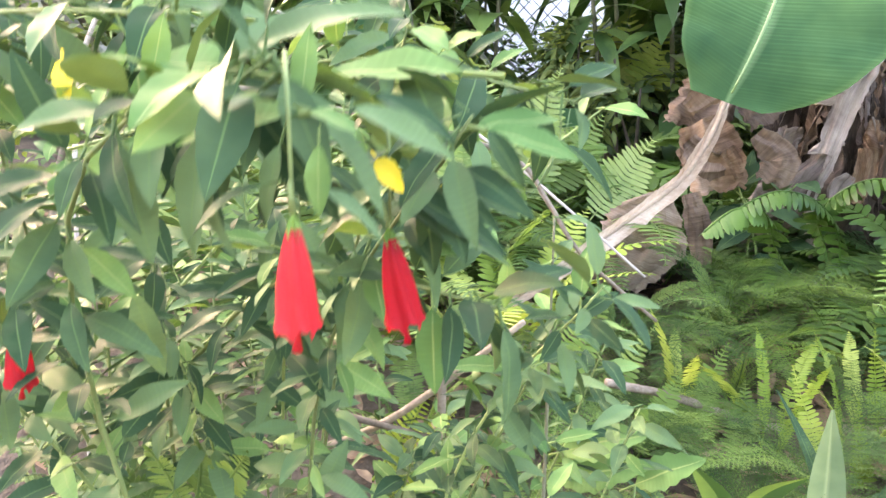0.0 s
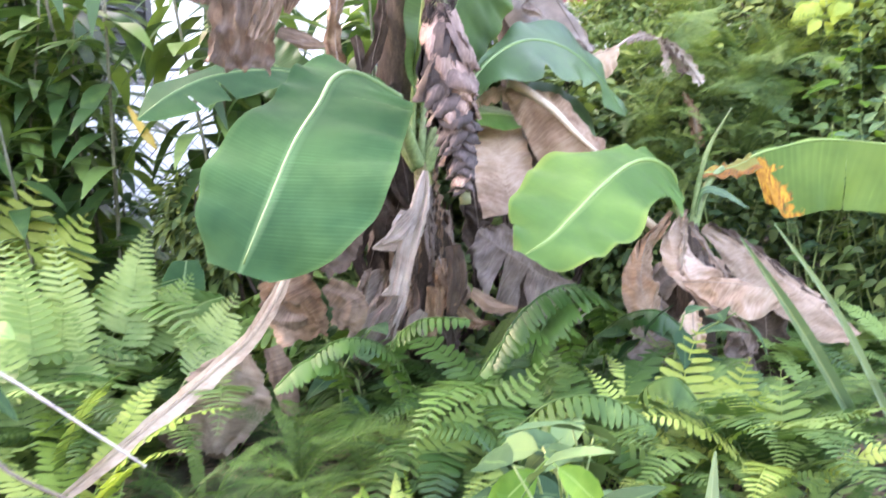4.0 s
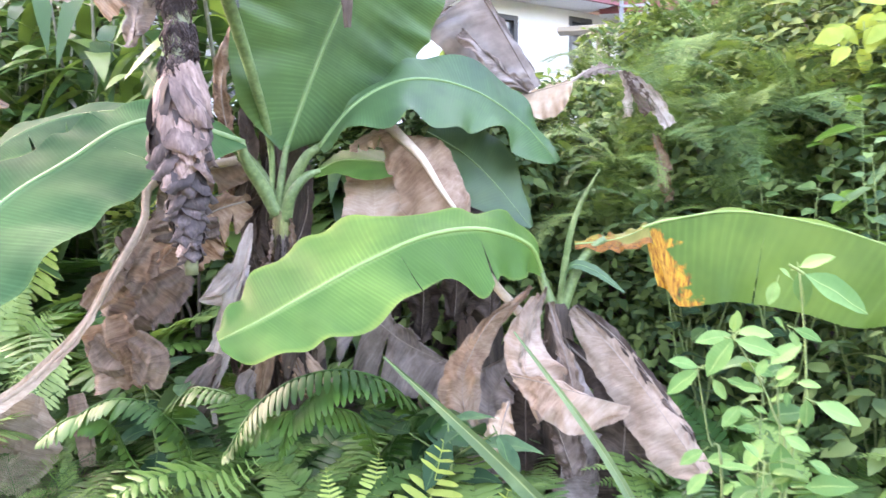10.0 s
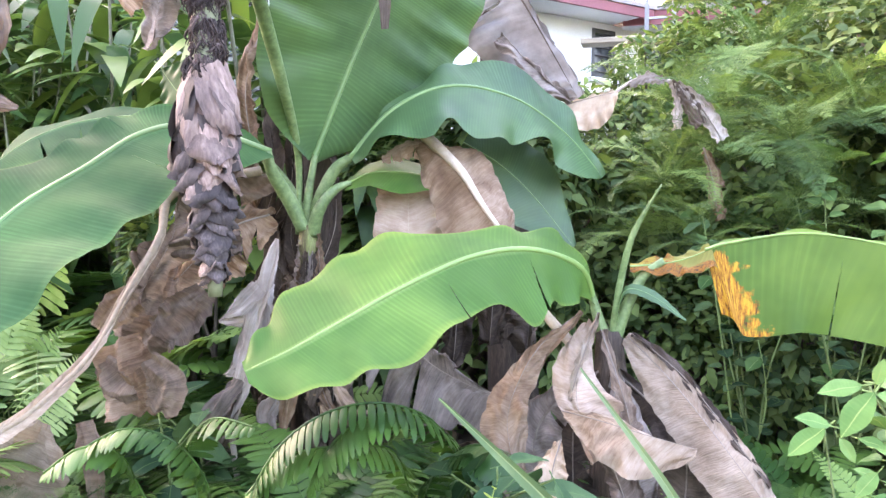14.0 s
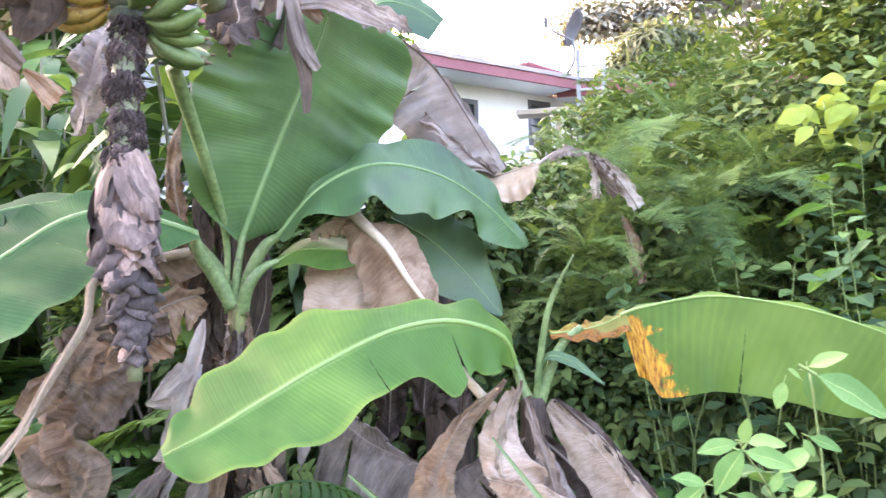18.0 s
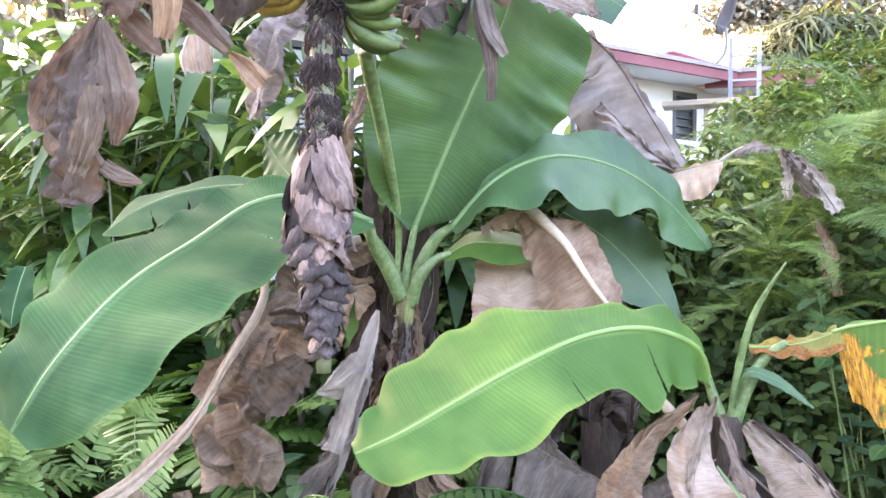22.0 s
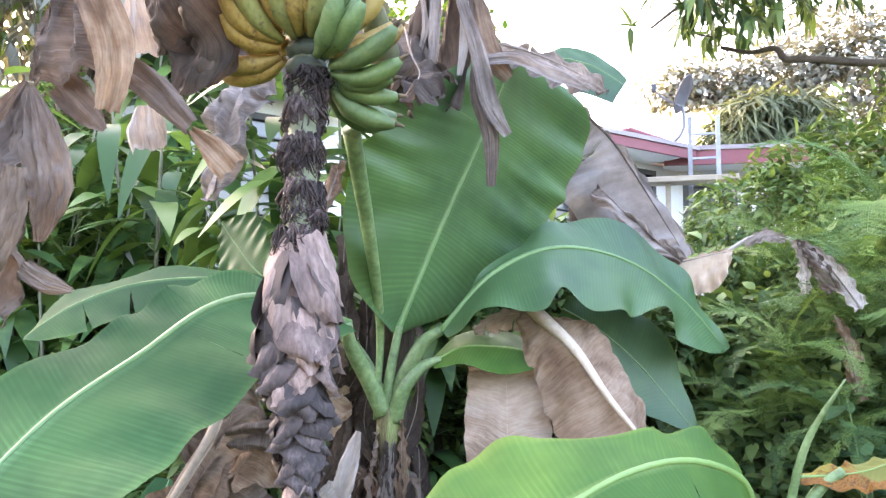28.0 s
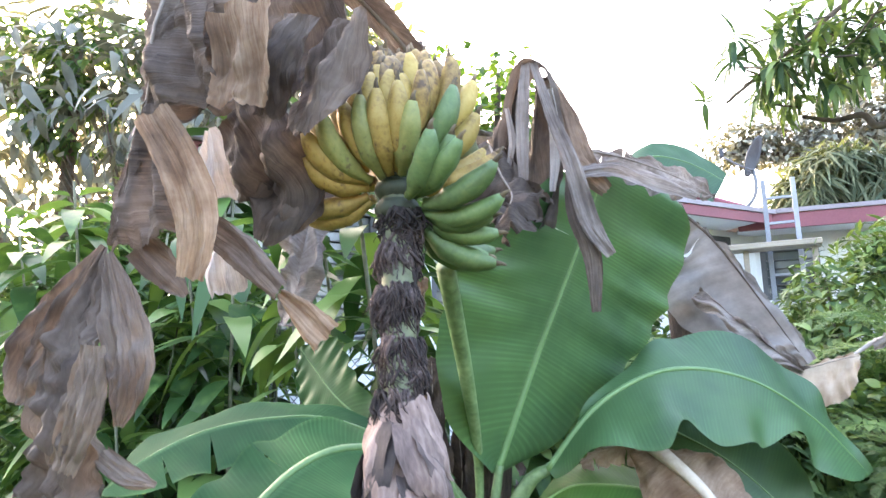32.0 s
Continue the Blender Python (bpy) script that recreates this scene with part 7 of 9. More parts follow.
def leafy_stems(parent, stems, meshes, step, rng, size=(0.75, 1.2), odd=(), odd_rate=0.0, radius=0.004, mat=GREEN_TWIG, start=0.25, pairs=1, flat=0.5):
    """Curved stems with single leaves set round them, each leaf a part."""
    for pts in stems:
        length = sum((Vector(b) - Vector(a)).length for a, b in zip(pts, pts[1:]))
        tube("stem", pts, [radius * 1.4, radius, radius * 0.5], mat, parent, n=14, sides=6)
        count = max(4, int(length / step))
        line = spline(pts, count + 1)
        turn = rng.uniform(0, 6.28)
        for i in range(int(start * count), count + 1):
            t = Vector(line[i] - line[max(i - 1, 0)])
            t = t.normalized() if t.length > 1e-6 else UP
            turn += 2.4
            for q in range(pairs):
                a = turn + q * math.pi
                o = t.orthogonal().normalized()
                around = (o * math.cos(a) + t.cross(o) * math.sin(a))
                way = (around + t * rng.uniform(0.2, 0.9) + UP * rng.uniform(-0.7, 0.15)).normalized()
                pick = odd if odd and rng.random() < odd_rate else meshes
                m = Matrix.Translation(Vector(line[i]) + around * 0.012) @ turn_to(way, UP + Vector((rng.uniform(-flat, flat), rng.uniform(-flat, flat) - 0.3, 0))) @ Matrix.Scale(rng.uniform(*size), 4)
                part("leaf", pick[rng.randrange(len(pick))], parent, m=m)


def build_bell_shrub():
    ob = thing("flowering_shrub", (-0.25, 0.95, 0.02), "leafy green shrub with drooping red bell flowers", "shrub")
    rng = random.Random(12)
    stems = []
    for tip, mid in (((0.10, 0.58, 1.33), (-0.12, 0.78, 1.0)), ((0.05, 0.47, 1.36), (-0.2, 0.6, 1.15)), ((-0.12, 0.62, 1.42), (-0.3, 0.8, 1.1)), ((-0.3, 0.62, 1.40), (-0.4, 0.8, 1.0)), ((0.14, 0.85, 1.17), (-0.05, 0.95, 0.85)),
                     ((0.06, 0.95, 1.05), (-0.08, 1.0, 0.7)), ((-0.1, 0.72, 1.22), (-0.2, 0.85, 0.9)), ((-0.42, 0.7, 1.25), (-0.45, 0.85, 0.9)), ((-0.25, 0.75, 1.12), (-0.3, 0.9, 0.8)), ((-0.55, 0.95, 1.3), (-0.5, 0.95, 0.9)),
                     ((-0.1, 1.0, 0.9), (-0.18, 1.0, 0.6)), ((-0.4, 0.95, 1.0), (-0.38, 0.98, 0.7)), ((0.16, 1.1, 0.95), (0.02, 1.08, 0.6)), ((-0.6, 0.8, 1.1), (-0.5, 0.9, 0.7)), ((-0.28, 0.52, 1.2), (-0.32, 0.72, 0.95)),
                     ((-0.02, 0.8, 1.4), (-0.15, 0.9, 1.05)), ((-0.22, 1.1, 1.45), (-0.25, 1.05, 0.9)), ((-0.5, 1.2, 1.45), (-0.45, 1.1, 0.9))):
        stems.append([(-0.25 + rng.uniform(-0.14, 0.14), 0.98 + rng.uniform(-0.1, 0.1), 0.02), mid, tip])
    for _ in range(16):
        x, y, z = rng.uniform(-0.75, 0.12), rng.uniform(0.85, 1.45), rng.uniform(0.75, 1.4)
        stems.append([(-0.3 + rng.uniform(-0.2, 0.2), 1.1, 0.02), (x * 0.7 - 0.1, y, z * 0.65), (x, y, z)])
    # arching side branches with leaves in opposite pairs
    for pts in ([(-0.62, 0.75, 1.18), (-0.35, 0.62, 1.375), (-0.05, 0.55, 1.385)], [(-0.6, 0.85, 1.3), (-0.35, 0.75, 1.46), (-0.05, 0.72, 1.45)], [(-0.4, 0.9, 1.2), (-0.12, 0.8, 1.36), (0.12, 0.8, 1.33)], [(-0.3, 0.85, 1.05), (-0.08, 0.7, 1.2), (0.1, 0.66, 1.2)]):
        stems.append(pts)
    leafy_stems(ob, stems, SHRUB_LEAVES, 0.022, rng, (0.4, 0.82), SHRUB_PALES, 0.2, 0.002, start=0.3, pairs=2, flat=0.8)

    def whorl(at, count, size, meshes, fall):
        for k in range(count):
            a = 6.283 * (k + rng.uniform(-0.25, 0.25)) / count
            if math.sin(a) < -0.75 and fall > 0.1:
                continue
            way = Vector((math.cos(a), math.sin(a), -fall + rng.uniform(-0.2, 0.2)))
            part("leaf", meshes[rng.randrange(len(meshes))], ob, m=Matrix.Translation(at + way * 0.012) @ turn_to(way, UP + Vector((0, -0.3, 0))) @ Matrix.Scale(size * rng.uniform(0.8, 1.15), 4))

    flowers = [(Vector((0.066, 0.45, 1.292)), (-0.02, 0.0, -1), 0.042), (Vector((0.054, 0.575, 1.262)), (0.16, 0.0, -1), 0.05), (Vector((-0.212, 0.56, 1.19)), (-0.1, 0.0, -1), 0.045), (Vector((-0.16, 0.85, 1.18)), (-0.2, 0.1, -1), 0.035), (Vector((-0.2, 0.7, 1.42)), (-0.2, 0.1, -1), 0.03)]
    for k, (top, way, size) in enumerate(flowers):
        bell_flower(ob, top, Vector(way), size)
        node = top + UP * 0.02
        whorl(node, 5 if k < 2 else 7, 0.4 if k < 2 else 0.62, SHRUB_LEAVES, 0.3)
        whorl(node + UP * 0.028, 4, 0.36 if k < 2 else 0.55, SHRUB_LEAVES + SHRUB_PALES, 0.0)
        tube("stem", [node + UP * 0.05 + Vector((-0.03, 0.05, 0)), node + UP * 0.04, node - UP * 0.01], [0.001, 0.001, 0.0009], GREEN_TWIG, ob, n=8, sides=6)
    for at, way, size in (((0.06, 0.546, 1.31), (0.5, -0.3, -0.4), 0.5), ((-0.113, 1.141, 1.205), (0.1, -0.3, -0.9), 0.9), ((-0.09, 0.5, 1.36), (0.3, -0.4, -0.5), 0.5)):
        part("leaf", SHRUB_YELLOWS[0], ob, "yellowed leaf", Matrix.Translation(Vector(at)) @ turn_to(Vector(way), Vector((0.1, -0.9, 0.5))) @ Matrix.Scale(size, 4))
    leaf_length = max(q.co.x for q in SHRUB_LEAVES[0].vertices)
    for base, tip, pale in (((0.065, 0.460, 1.336), (-0.010, 0.460, 1.332), 1), ((0.018, 0.460, 1.326), (0.000, 0.460, 1.271), 0), ((0.062, 0.450, 1.325), (0.047, 0.450, 1.292), 0), ((0.084, 0.440, 1.326), (0.081, 0.440, 1.294), 1), ((0.089, 0.460, 1.339), (0.132, 0.460, 1.326), 0), ((0.061, 0.470, 1.339), (0.065, 0.470, 1.376), 1), ((0.019, 0.500, 1.352), (-0.066, 0.500, 1.371), 1), ((0.089, 0.600, 1.352), (-0.017, 0.600, 1.367), 1)):
        base, tip = Vector(base), Vector(tip)
        part("leaf", (SHRUB_PALES if pale else SHRUB_LEAVES)[0], ob, m=Matrix.Translation(base) @ turn_to(tip - base, Vector((0.2, -0.5, 0.8))) @ Matrix.Diagonal(((tip - base).length / leaf_length, 0.85 * (tip - base).length / leaf_length, (tip - base).length / leaf_length, 1)))
    for base, tip, pale in (((0.037, 0.480, 1.346), (-0.037, 0.480, 1.306), 0), ((0.080, 0.500, 1.343), (0.119, 0.500, 1.329), 0), ((0.059, 0.580, 1.289), (0.123, 0.580, 1.265), 0), ((0.047, 0.580, 1.287), (0.000, 0.580, 1.272), 0), ((0.065, 0.800, 1.201), (0.064, 0.800, 1.147), 1), ((-0.082, 0.600, 1.402), (-0.047, 0.600, 1.368), 1), ((0.064, 0.600, 1.287), (0.074, 0.600, 1.235), 0), ((-0.149, 0.600, 1.206), (-0.130, 0.600, 1.144), 0)):
        base, tip = Vector(base), Vector(tip)
        part("leaf", (SHRUB_PALES if pale else SHRUB_LEAVES)[0], ob, m=Matrix.Translation(base) @ turn_to(tip - base, Vector((0.2, -0.5, 0.8))) @ Matrix.Diagonal(((tip - base).length / leaf_length, 0.85 * (tip - base).length / leaf_length, (tip - base).length / leaf_length, 1)))
    # slender upright shoot with small pairs of leaves
    leafy_stems(ob, [[(0.05, 1.03, 0.45), (0.058, 1.02, 0.85), (0.066, 1.0, 1.2)]], SHRUB_LEAVES[:2] + SHRUB_PALES, 0.07, rng, (0.5, 0.8), radius=0.0025, mat=CANE, start=0.3, pairs=2)
    for pts in ([(-0.15, 1.25, 0.95), (-0.16, 1.26, 0.75), (-0.2, 1.27, 0.4)], [(-0.45, 1.25, 0.7), (-0.25, 1.26, 0.8), (-0.02, 1.24, 1.0)], [(-0.75, 1.2, 0.95), (-0.5, 1.22, 0.85), (-0.16, 1.26, 0.78)]):
        tube("stem", pts, [0.008, 0.007, 0.005], TWIG, ob, "bare grey twig", 10, 6)
    return ob


build_bell_shrub()


def build_arching_vine():
    ob = thing("arching_branch", (-0.7, 1.6, 0.1), "bare arching grey branch with a few leaves", "branch")
    tube("stem", [(-1.2, 1.5, 0.1), (-1.15, 1.48, 1.0), (-0.93, 1.5, 1.34), (-0.35, 1.6, 1.26), (-0.13, 1.6, 1.2), (-0.06, 1.6, 1.12), (0.01, 1.6, 1.02), (0.14, 1.75, 0.86)], [0.009, 0.008, 0.006, 0.0055, 0.005, 0.005, 0.004, 0.004], TWIG, ob, n=40, sides=7)
    tube("stem", [(-1.25, 1.6, 0.1), (-1.2, 1.65, 1.3), (-0.99, 1.7, 1.55), (-0.62, 1.8, 1.45), (-0.27, 1.9, 1.21), (0.1, 1.95, 0.9)], [0.006, 0.006, 0.005, 0.005, 0.004, 0.003], RIB_ASH, ob, n=30, sides=6)
    rng = random.Random(4)
    leafy_stems(ob, [[(-1.1, 1.5, 1.2), (-0.6, 1.52, 1.3), (-0.2, 1.6, 1.24)], [(-1.0, 1.7, 1.5), (-0.62, 1.8, 1.45), (-0.3, 1.9, 1.22)], [(-0.8, 1.4, 0.9), (-0.5, 1.45, 1.2), (-0.3, 1.5, 1.35)], [(-0.6, 1.4, 0.8), (-0.2, 1.45, 1.1), (0.05, 1.5, 1.3)]], SHRUB_PALES + SHRUB_LEAVES[:2], 0.07, rng, (1.0, 1.5), radius=0.003)


build_arching_vine()

# ---- pale shrub, broad-leaved plants and strap plants in front ----
OVAL = [one_leaf_mesh("leaf", 0.066, 0.044, OVAL_LEAF, 40 + s, 0.15 + 0.1 * s, 0.0) for s in range(3)]
OVAL_DARK = [one_leaf_mesh("leaf", 0.068, 0.042, SHRUB, 44 + s, 0.15 + 0.1 * s, 0.0) for s in range(2)]
BROAD = [one_leaf_mesh("leaf", 0.16, 0.08, SHRUB, 50 + s, 0.3 + 0.15 * s, 0.02) for s in range(3)]
OVAL_PALE = [one_leaf_mesh("leaf", 0.066, 0.033, SHRUB_PALE, 64 + s, 0.12, 0.0, shape=0.45) for s in range(2)]
LIME_BIG = [one_leaf_mesh("leaf", 0.13, 0.085, LIME_LEAF, 60 + s, 0.4 + 0.2 * s, 0.02) for s in range(2)]
BROAD_PALE = [one_leaf_mesh("leaf", 0.13, 0.065, BRIGHT_LEAF, 55 + s, 0.3, 0.03, 12) for s in range(2)]


def build_pale_shrub():
    ob = thing("leafy_shrub", (2.3, 2.25, 0.2), "upright shrub with oval pale green leaves", "shrub")
    rng = random.Random(21)
    stems = []
    for k in range(6):
        a = rng.uniform(0, 6.28)
        x, y = 2.27 + 0.06 * math.cos(a), 2.25 + 0.06 * math.sin(a)
        top = rng.uniform(0.85, 1.52)
        r = rng.uniform(0.02, 0.09)
        stems.append([(x, y, 0.15), (x + 0.4 * r * math.cos(a), y + 0.4 * r * math.sin(a), 0.6 * top), (x + r * math.cos(a), y + r * math.sin(a), top)])
    leafy_stems(ob, stems, OVAL, 0.04, rng, (0.6, 1.15), OVAL_PALE, 0.5, 0.0018, start=0.3, pairs=2)
    for base, tip in (((2.367, 2.206, 1.514), (2.417, 2.191, 1.539)), ((2.370, 2.225, 1.506), (2.380, 2.210, 1.447)), ((2.370, 2.175, 1.506), (2.469, 2.160, 1.452)), ((2.353, 2.201, 1.497), (2.335, 2.186, 1.515)), ((2.338, 2.247, 1.485), (2.323, 2.232, 1.445)), ((2.264, 2.248, 1.385), (2.200, 2.233, 1.376)), ((2.259, 2.155, 1.396), (2.213, 2.140, 1.333)), ((2.263, 2.165, 1.391), (2.333, 2.150, 1.377)), ((2.258, 2.146, 1.409), (2.264, 2.131, 1.446)), ((2.268, 2.193, 1.401), (2.325, 2.178, 1.403)), ((2.202, 2.144, 1.346), (2.155, 2.129, 1.361)), ((2.205, 2.195, 1.329), (2.150, 2.180, 1.289)), ((2.347, 2.218, 1.406), (2.331, 2.203, 1.429)), ((2.356, 2.173, 1.414), (2.398, 2.158, 1.399))):
        base, tip = Vector(base), Vector(tip)
        part("leaf", OVAL_PALE[rng.randrange(2)], ob, m=Matrix.Translation(base) @ turn_to(tip - base, Vector((0.2 * rng.uniform(-1, 1), -0.6, 0.7))) @ Matrix.Scale((tip - base).length / 0.066, 4))
    for base, tip in (((2.358, 2.221, 1.400), (2.370, 2.206, 1.377)), ((2.332, 2.211, 1.323), (2.299, 2.196, 1.337)), ((2.325, 2.143, 1.333), (2.351, 2.128, 1.360)), ((2.337, 2.207, 1.306), (2.366, 2.192, 1.335)), ((2.363, 2.171, 1.323), (2.397, 2.156, 1.323)), ((2.383, 2.190, 1.290), (2.379, 2.175, 1.244)), ((2.393, 2.174, 1.289), (2.462, 2.159, 1.264)), ((2.356, 2.223, 1.292), (2.354, 2.208, 1.271)), ((2.276, 2.193, 1.270), (2.245, 2.178, 1.236)), ((2.294, 2.159, 1.281), (2.313, 2.144, 1.275)), ((2.305, 2.205, 1.226), (2.273, 2.190, 1.234)), ((2.320, 2.234, 1.201), (2.286, 2.219, 1.150)), ((2.340, 2.177, 1.214), (2.345, 2.162, 1.132)), ((2.344, 2.167, 1.230), (2.384, 2.152, 1.214))):
        base, tip = Vector(base), Vector(tip)
        part("leaf", OVAL_PALE[rng.randrange(2)], ob, m=Matrix.Translation(base) @ turn_to(tip - base, Vector((0.2 * rng.uniform(-1, 1), -0.6, 0.7))) @ Matrix.Scale((tip - base).length / 0.066, 4))
    for base, tip in (((2.336, 2.187, 1.229), (2.365, 2.172, 1.241)), ((2.225, 2.252, 1.148), (2.273, 2.237, 1.164)), ((2.219, 2.257, 1.165), (2.177, 2.242, 1.141)), ((2.255, 2.221, 1.310), (2.293, 2.206, 1.304)), ((2.234, 2.248, 1.302), (2.256, 2.233, 1.270)), ((2.390, 2.241, 1.118), (2.473, 2.226, 1.138)), ((2.306, 2.185, 1.118), (2.273, 2.170, 1.157)), ((2.247, 2.151, 1.126), (2.262, 2.136, 1.151)), ((2.429, 2.218, 1.154), (2.393, 2.203, 1.180)), ((2.223, 2.207, 1.139), (2.188, 2.192, 1.104)), ((2.269, 2.183, 1.308), (2.310, 2.168, 1.308)), ((2.314, 2.167, 1.361), (2.297, 2.152, 1.335))):
        base, tip = Vector(base), Vector(tip)
        part("leaf", OVAL_PALE[rng.randrange(2)], ob, m=Matrix.Translation(base) @ turn_to(tip - base, Vector((0.2 * rng.uniform(-1, 1), -0.6, 0.7))) @ Matrix.Scale((tip - base).length / 0.066, 4))
    for pts in ([(2.347, 2.210, 1.101), (2.333, 2.210, 1.257), (2.264, 2.210, 1.392)], [(2.353, 2.210, 1.101), (2.383, 2.210, 1.297), (2.368, 2.210, 1.508)], [(2.252, 2.210, 1.091), (2.227, 2.210, 1.200), (2.205, 2.210, 1.328)], [(2.347, 2.210, 1.101), (2.345, 2.210, 1.198), (2.337, 2.210, 1.306)]):
        tube("stem", [(2.27, 2.25, 0.15)] + list(pts), [0.004, 0.003, 0.002, 0.0015], GREEN_TWIG, ob, n=16, sides=6)
    other = thing("leafy_shrub", (2.95, 2.75, 0.25), "leafy shrub with oval green leaves", "shrub")
    stems = []
    for k in range(3):
        a = rng.uniform(0, 6.28)
        r = rng.uniform(0.05, 0.25)
        top = rng.uniform(0.7, 1.0)
        stems.append([(2.95, 2.75, 0.2), (2.95 + 0.5 * r * math.cos(a), 2.75 + 0.5 * r * math.sin(a), 0.6 * top), (2.95 + r * math.cos(a), 2.75 + r * math.sin(a), top)])
    leafy_stems(other, stems, OVAL_DARK, 0.07, rng, (0.8, 1.3), OVAL, 0.4, 0.004, start=0.3)


build_pale_shrub()


def build_hanging_branch():
    ob = thing("leafy_branch", (3.5, 3.2, 0.3), "drooping branch with large yellowing oval leaves", "branch")
    rng = random.Random(8)
    stems = [[(3.5, 3.25, 0.3), (3.45, 3.2, 1.7), (3.2, 3.1, 1.75), (2.9, 3.0, 1.45)], [(3.45, 3.2, 1.5), (3.1, 3.05, 1.55), (2.85, 2.95, 1.2)], [(3.3, 3.1, 1.65), (3.0, 2.9, 1.35), (2.95, 2.85, 1.0)], [(3.5, 3.2, 1.6), (3.3, 3.0, 1.3), (3.15, 2.9, 0.95)], [(3.45, 3.3, 1.6), (3.2, 3.3, 2.0), (2.9, 3.35, 1.95)]]
    leafy_stems(ob, stems, BROAD_PALE + OVAL, 0.09, rng, (0.7, 1.15), OVAL_DARK, 0.25, 0.0045, TWIG, start=0.45)


build_hanging_branch()


def oval_shrub(x, y, z0, tips, seed, meshes, odd, label, step=0.06, size=(0.8, 1.5)):
    ob = thing("leafy_shrub", (x, y, z0), label, "shrub", "shrubs beside the bananas")
    rng = random.Random(seed)
    stems = [[(x + rng.uniform(-0.08, 0.08), y + rng.uniform(-0.08, 0.08), z0), ((x + tx) / 2 + rng.uniform(-0.05, 0.05), (y + ty) / 2, z0 + 0.6 * (tz - z0)), (tx, ty, tz)] for tx, ty, tz in tips]
    leafy_stems(ob, stems, meshes, step, rng, size, odd, 0.35, 0.0035, GREEN_TWIG, start=0.3)


rng_o = random.Random(91)
for i, (x, y, top, count, meshes, odd) in enumerate(((2.6, 4.05, 1.75, 8, OVAL, OVAL_DARK), (2.95, 4.0, 1.8, 9, OVAL_DARK, OVAL), (3.25, 4.0, 1.85, 9, OVAL, OVAL_DARK), (3.55, 3.9, 1.8, 8, OVAL_DARK, OVAL), (2.3, 4.3, 1.6, 7, OVAL_DARK, OVAL), (3.0, 4.4, 2.15, 8, OVAL_DARK, BROAD_PALE), (3.6, 4.4, 2.4, 9, BROAD, BROAD_PALE), (4.0, 4.2, 2.2, 8, OVAL, BROAD))):
    oval_shrub(x, y, ground_height(x, y), [(x + rng_o.uniform(-0.24, 0.24), y + rng_o.uniform(-0.25, 0.15), top * rng_o.uniform(0.62, 1.03)) for _ in range(count)], 900 + i, meshes, odd, "loose shrub with oval green leaves")


def build_lime_climber():
    ob = thing("climber", ground_point(3.05, 4.75), "climber with large lime yellow leaves", "climbing plant")
    rng = random.Random(950)
    root = ground_point(3.05, 4.75)
    for tip in ((2.852, 4.500, 2.310), (2.929, 4.500, 2.262), (3.026, 4.500, 2.322), (3.078, 4.500, 2.219), (3.166, 4.500, 2.324), (3.237, 4.500, 2.257), (3.291, 4.500, 2.197), (2.962, 4.500, 2.369), (3.200, 4.500, 2.375), (3.114, 4.500, 2.352), (2.818, 4.500, 2.355), (3.045, 4.500, 2.382)):
        tip = Vector(tip)
        if rng.random() < 0.5:
            tube("stem", [root, (root + tip) / 2 + Vector((rng.uniform(-0.1, 0.1), 0.1, 0.2)), tip], [0.006, 0.004, 0.003], GREEN_TWIG, ob, n=12, sides=6)
        for _ in range(2):
            at = tip + Vector((rng.uniform(-0.06, 0.06), rng.uniform(-0.05, 0.05), rng.uniform(-0.03, 0.06)))
            part("leaf", LIME_BIG[rng.randrange(2)], ob, m=Matrix.Translation(at) @ turn_to(Vector((rng.uniform(-0.8, 0.8), -0.3, rng.uniform(-0.9, 0.1))), Vector((rng.uniform(-0.3, 0.3), -0.8, 0.5))) @ Matrix.Scale(rng.uniform(0.6, 1.05), 4))


build_lime_climber()


def broad_plant(x, y, height, seed, meshes, label):
    ob = thing("broad_leaved_plant", ground_point(x, y), label, "plant", "low broad-leaved plants")
    rng = random.Random(seed)
    z = ground_height(x, y)
    stems = [[(x, y, z), (x + rng.uniform(-0.08, 0.08), y + rng.uniform(-0.08, 0.08), z + height * 0.6), (x + rng.uniform(-0.18, 0.18), y + rng.uniform(-0.18, 0.18), z + height * rng.uniform(0.8, 1.1))] for _ in range(4)]
    leafy_stems(ob, stems, meshes, 0.075, rng, (0.7, 1.2), radius=0.005, start=0.35)


broad_plant(1.0, 1.85, 0.6, 5, BROAD, "broad-leaved plant with large drooping green leaves")
broad_plant(1.15, 2.1, 0.5, 8, BROAD, "broad-leaved plant with large green leaves")
broad_plant(0.45, 3.15, 0.5, 9, BROAD, "broad-leaved plant with dark leaves in the shade")
broad_plant(1.55, 2.9, 0.5, 10, BROAD, "broad-leaved plant with dark leaves in the shade")

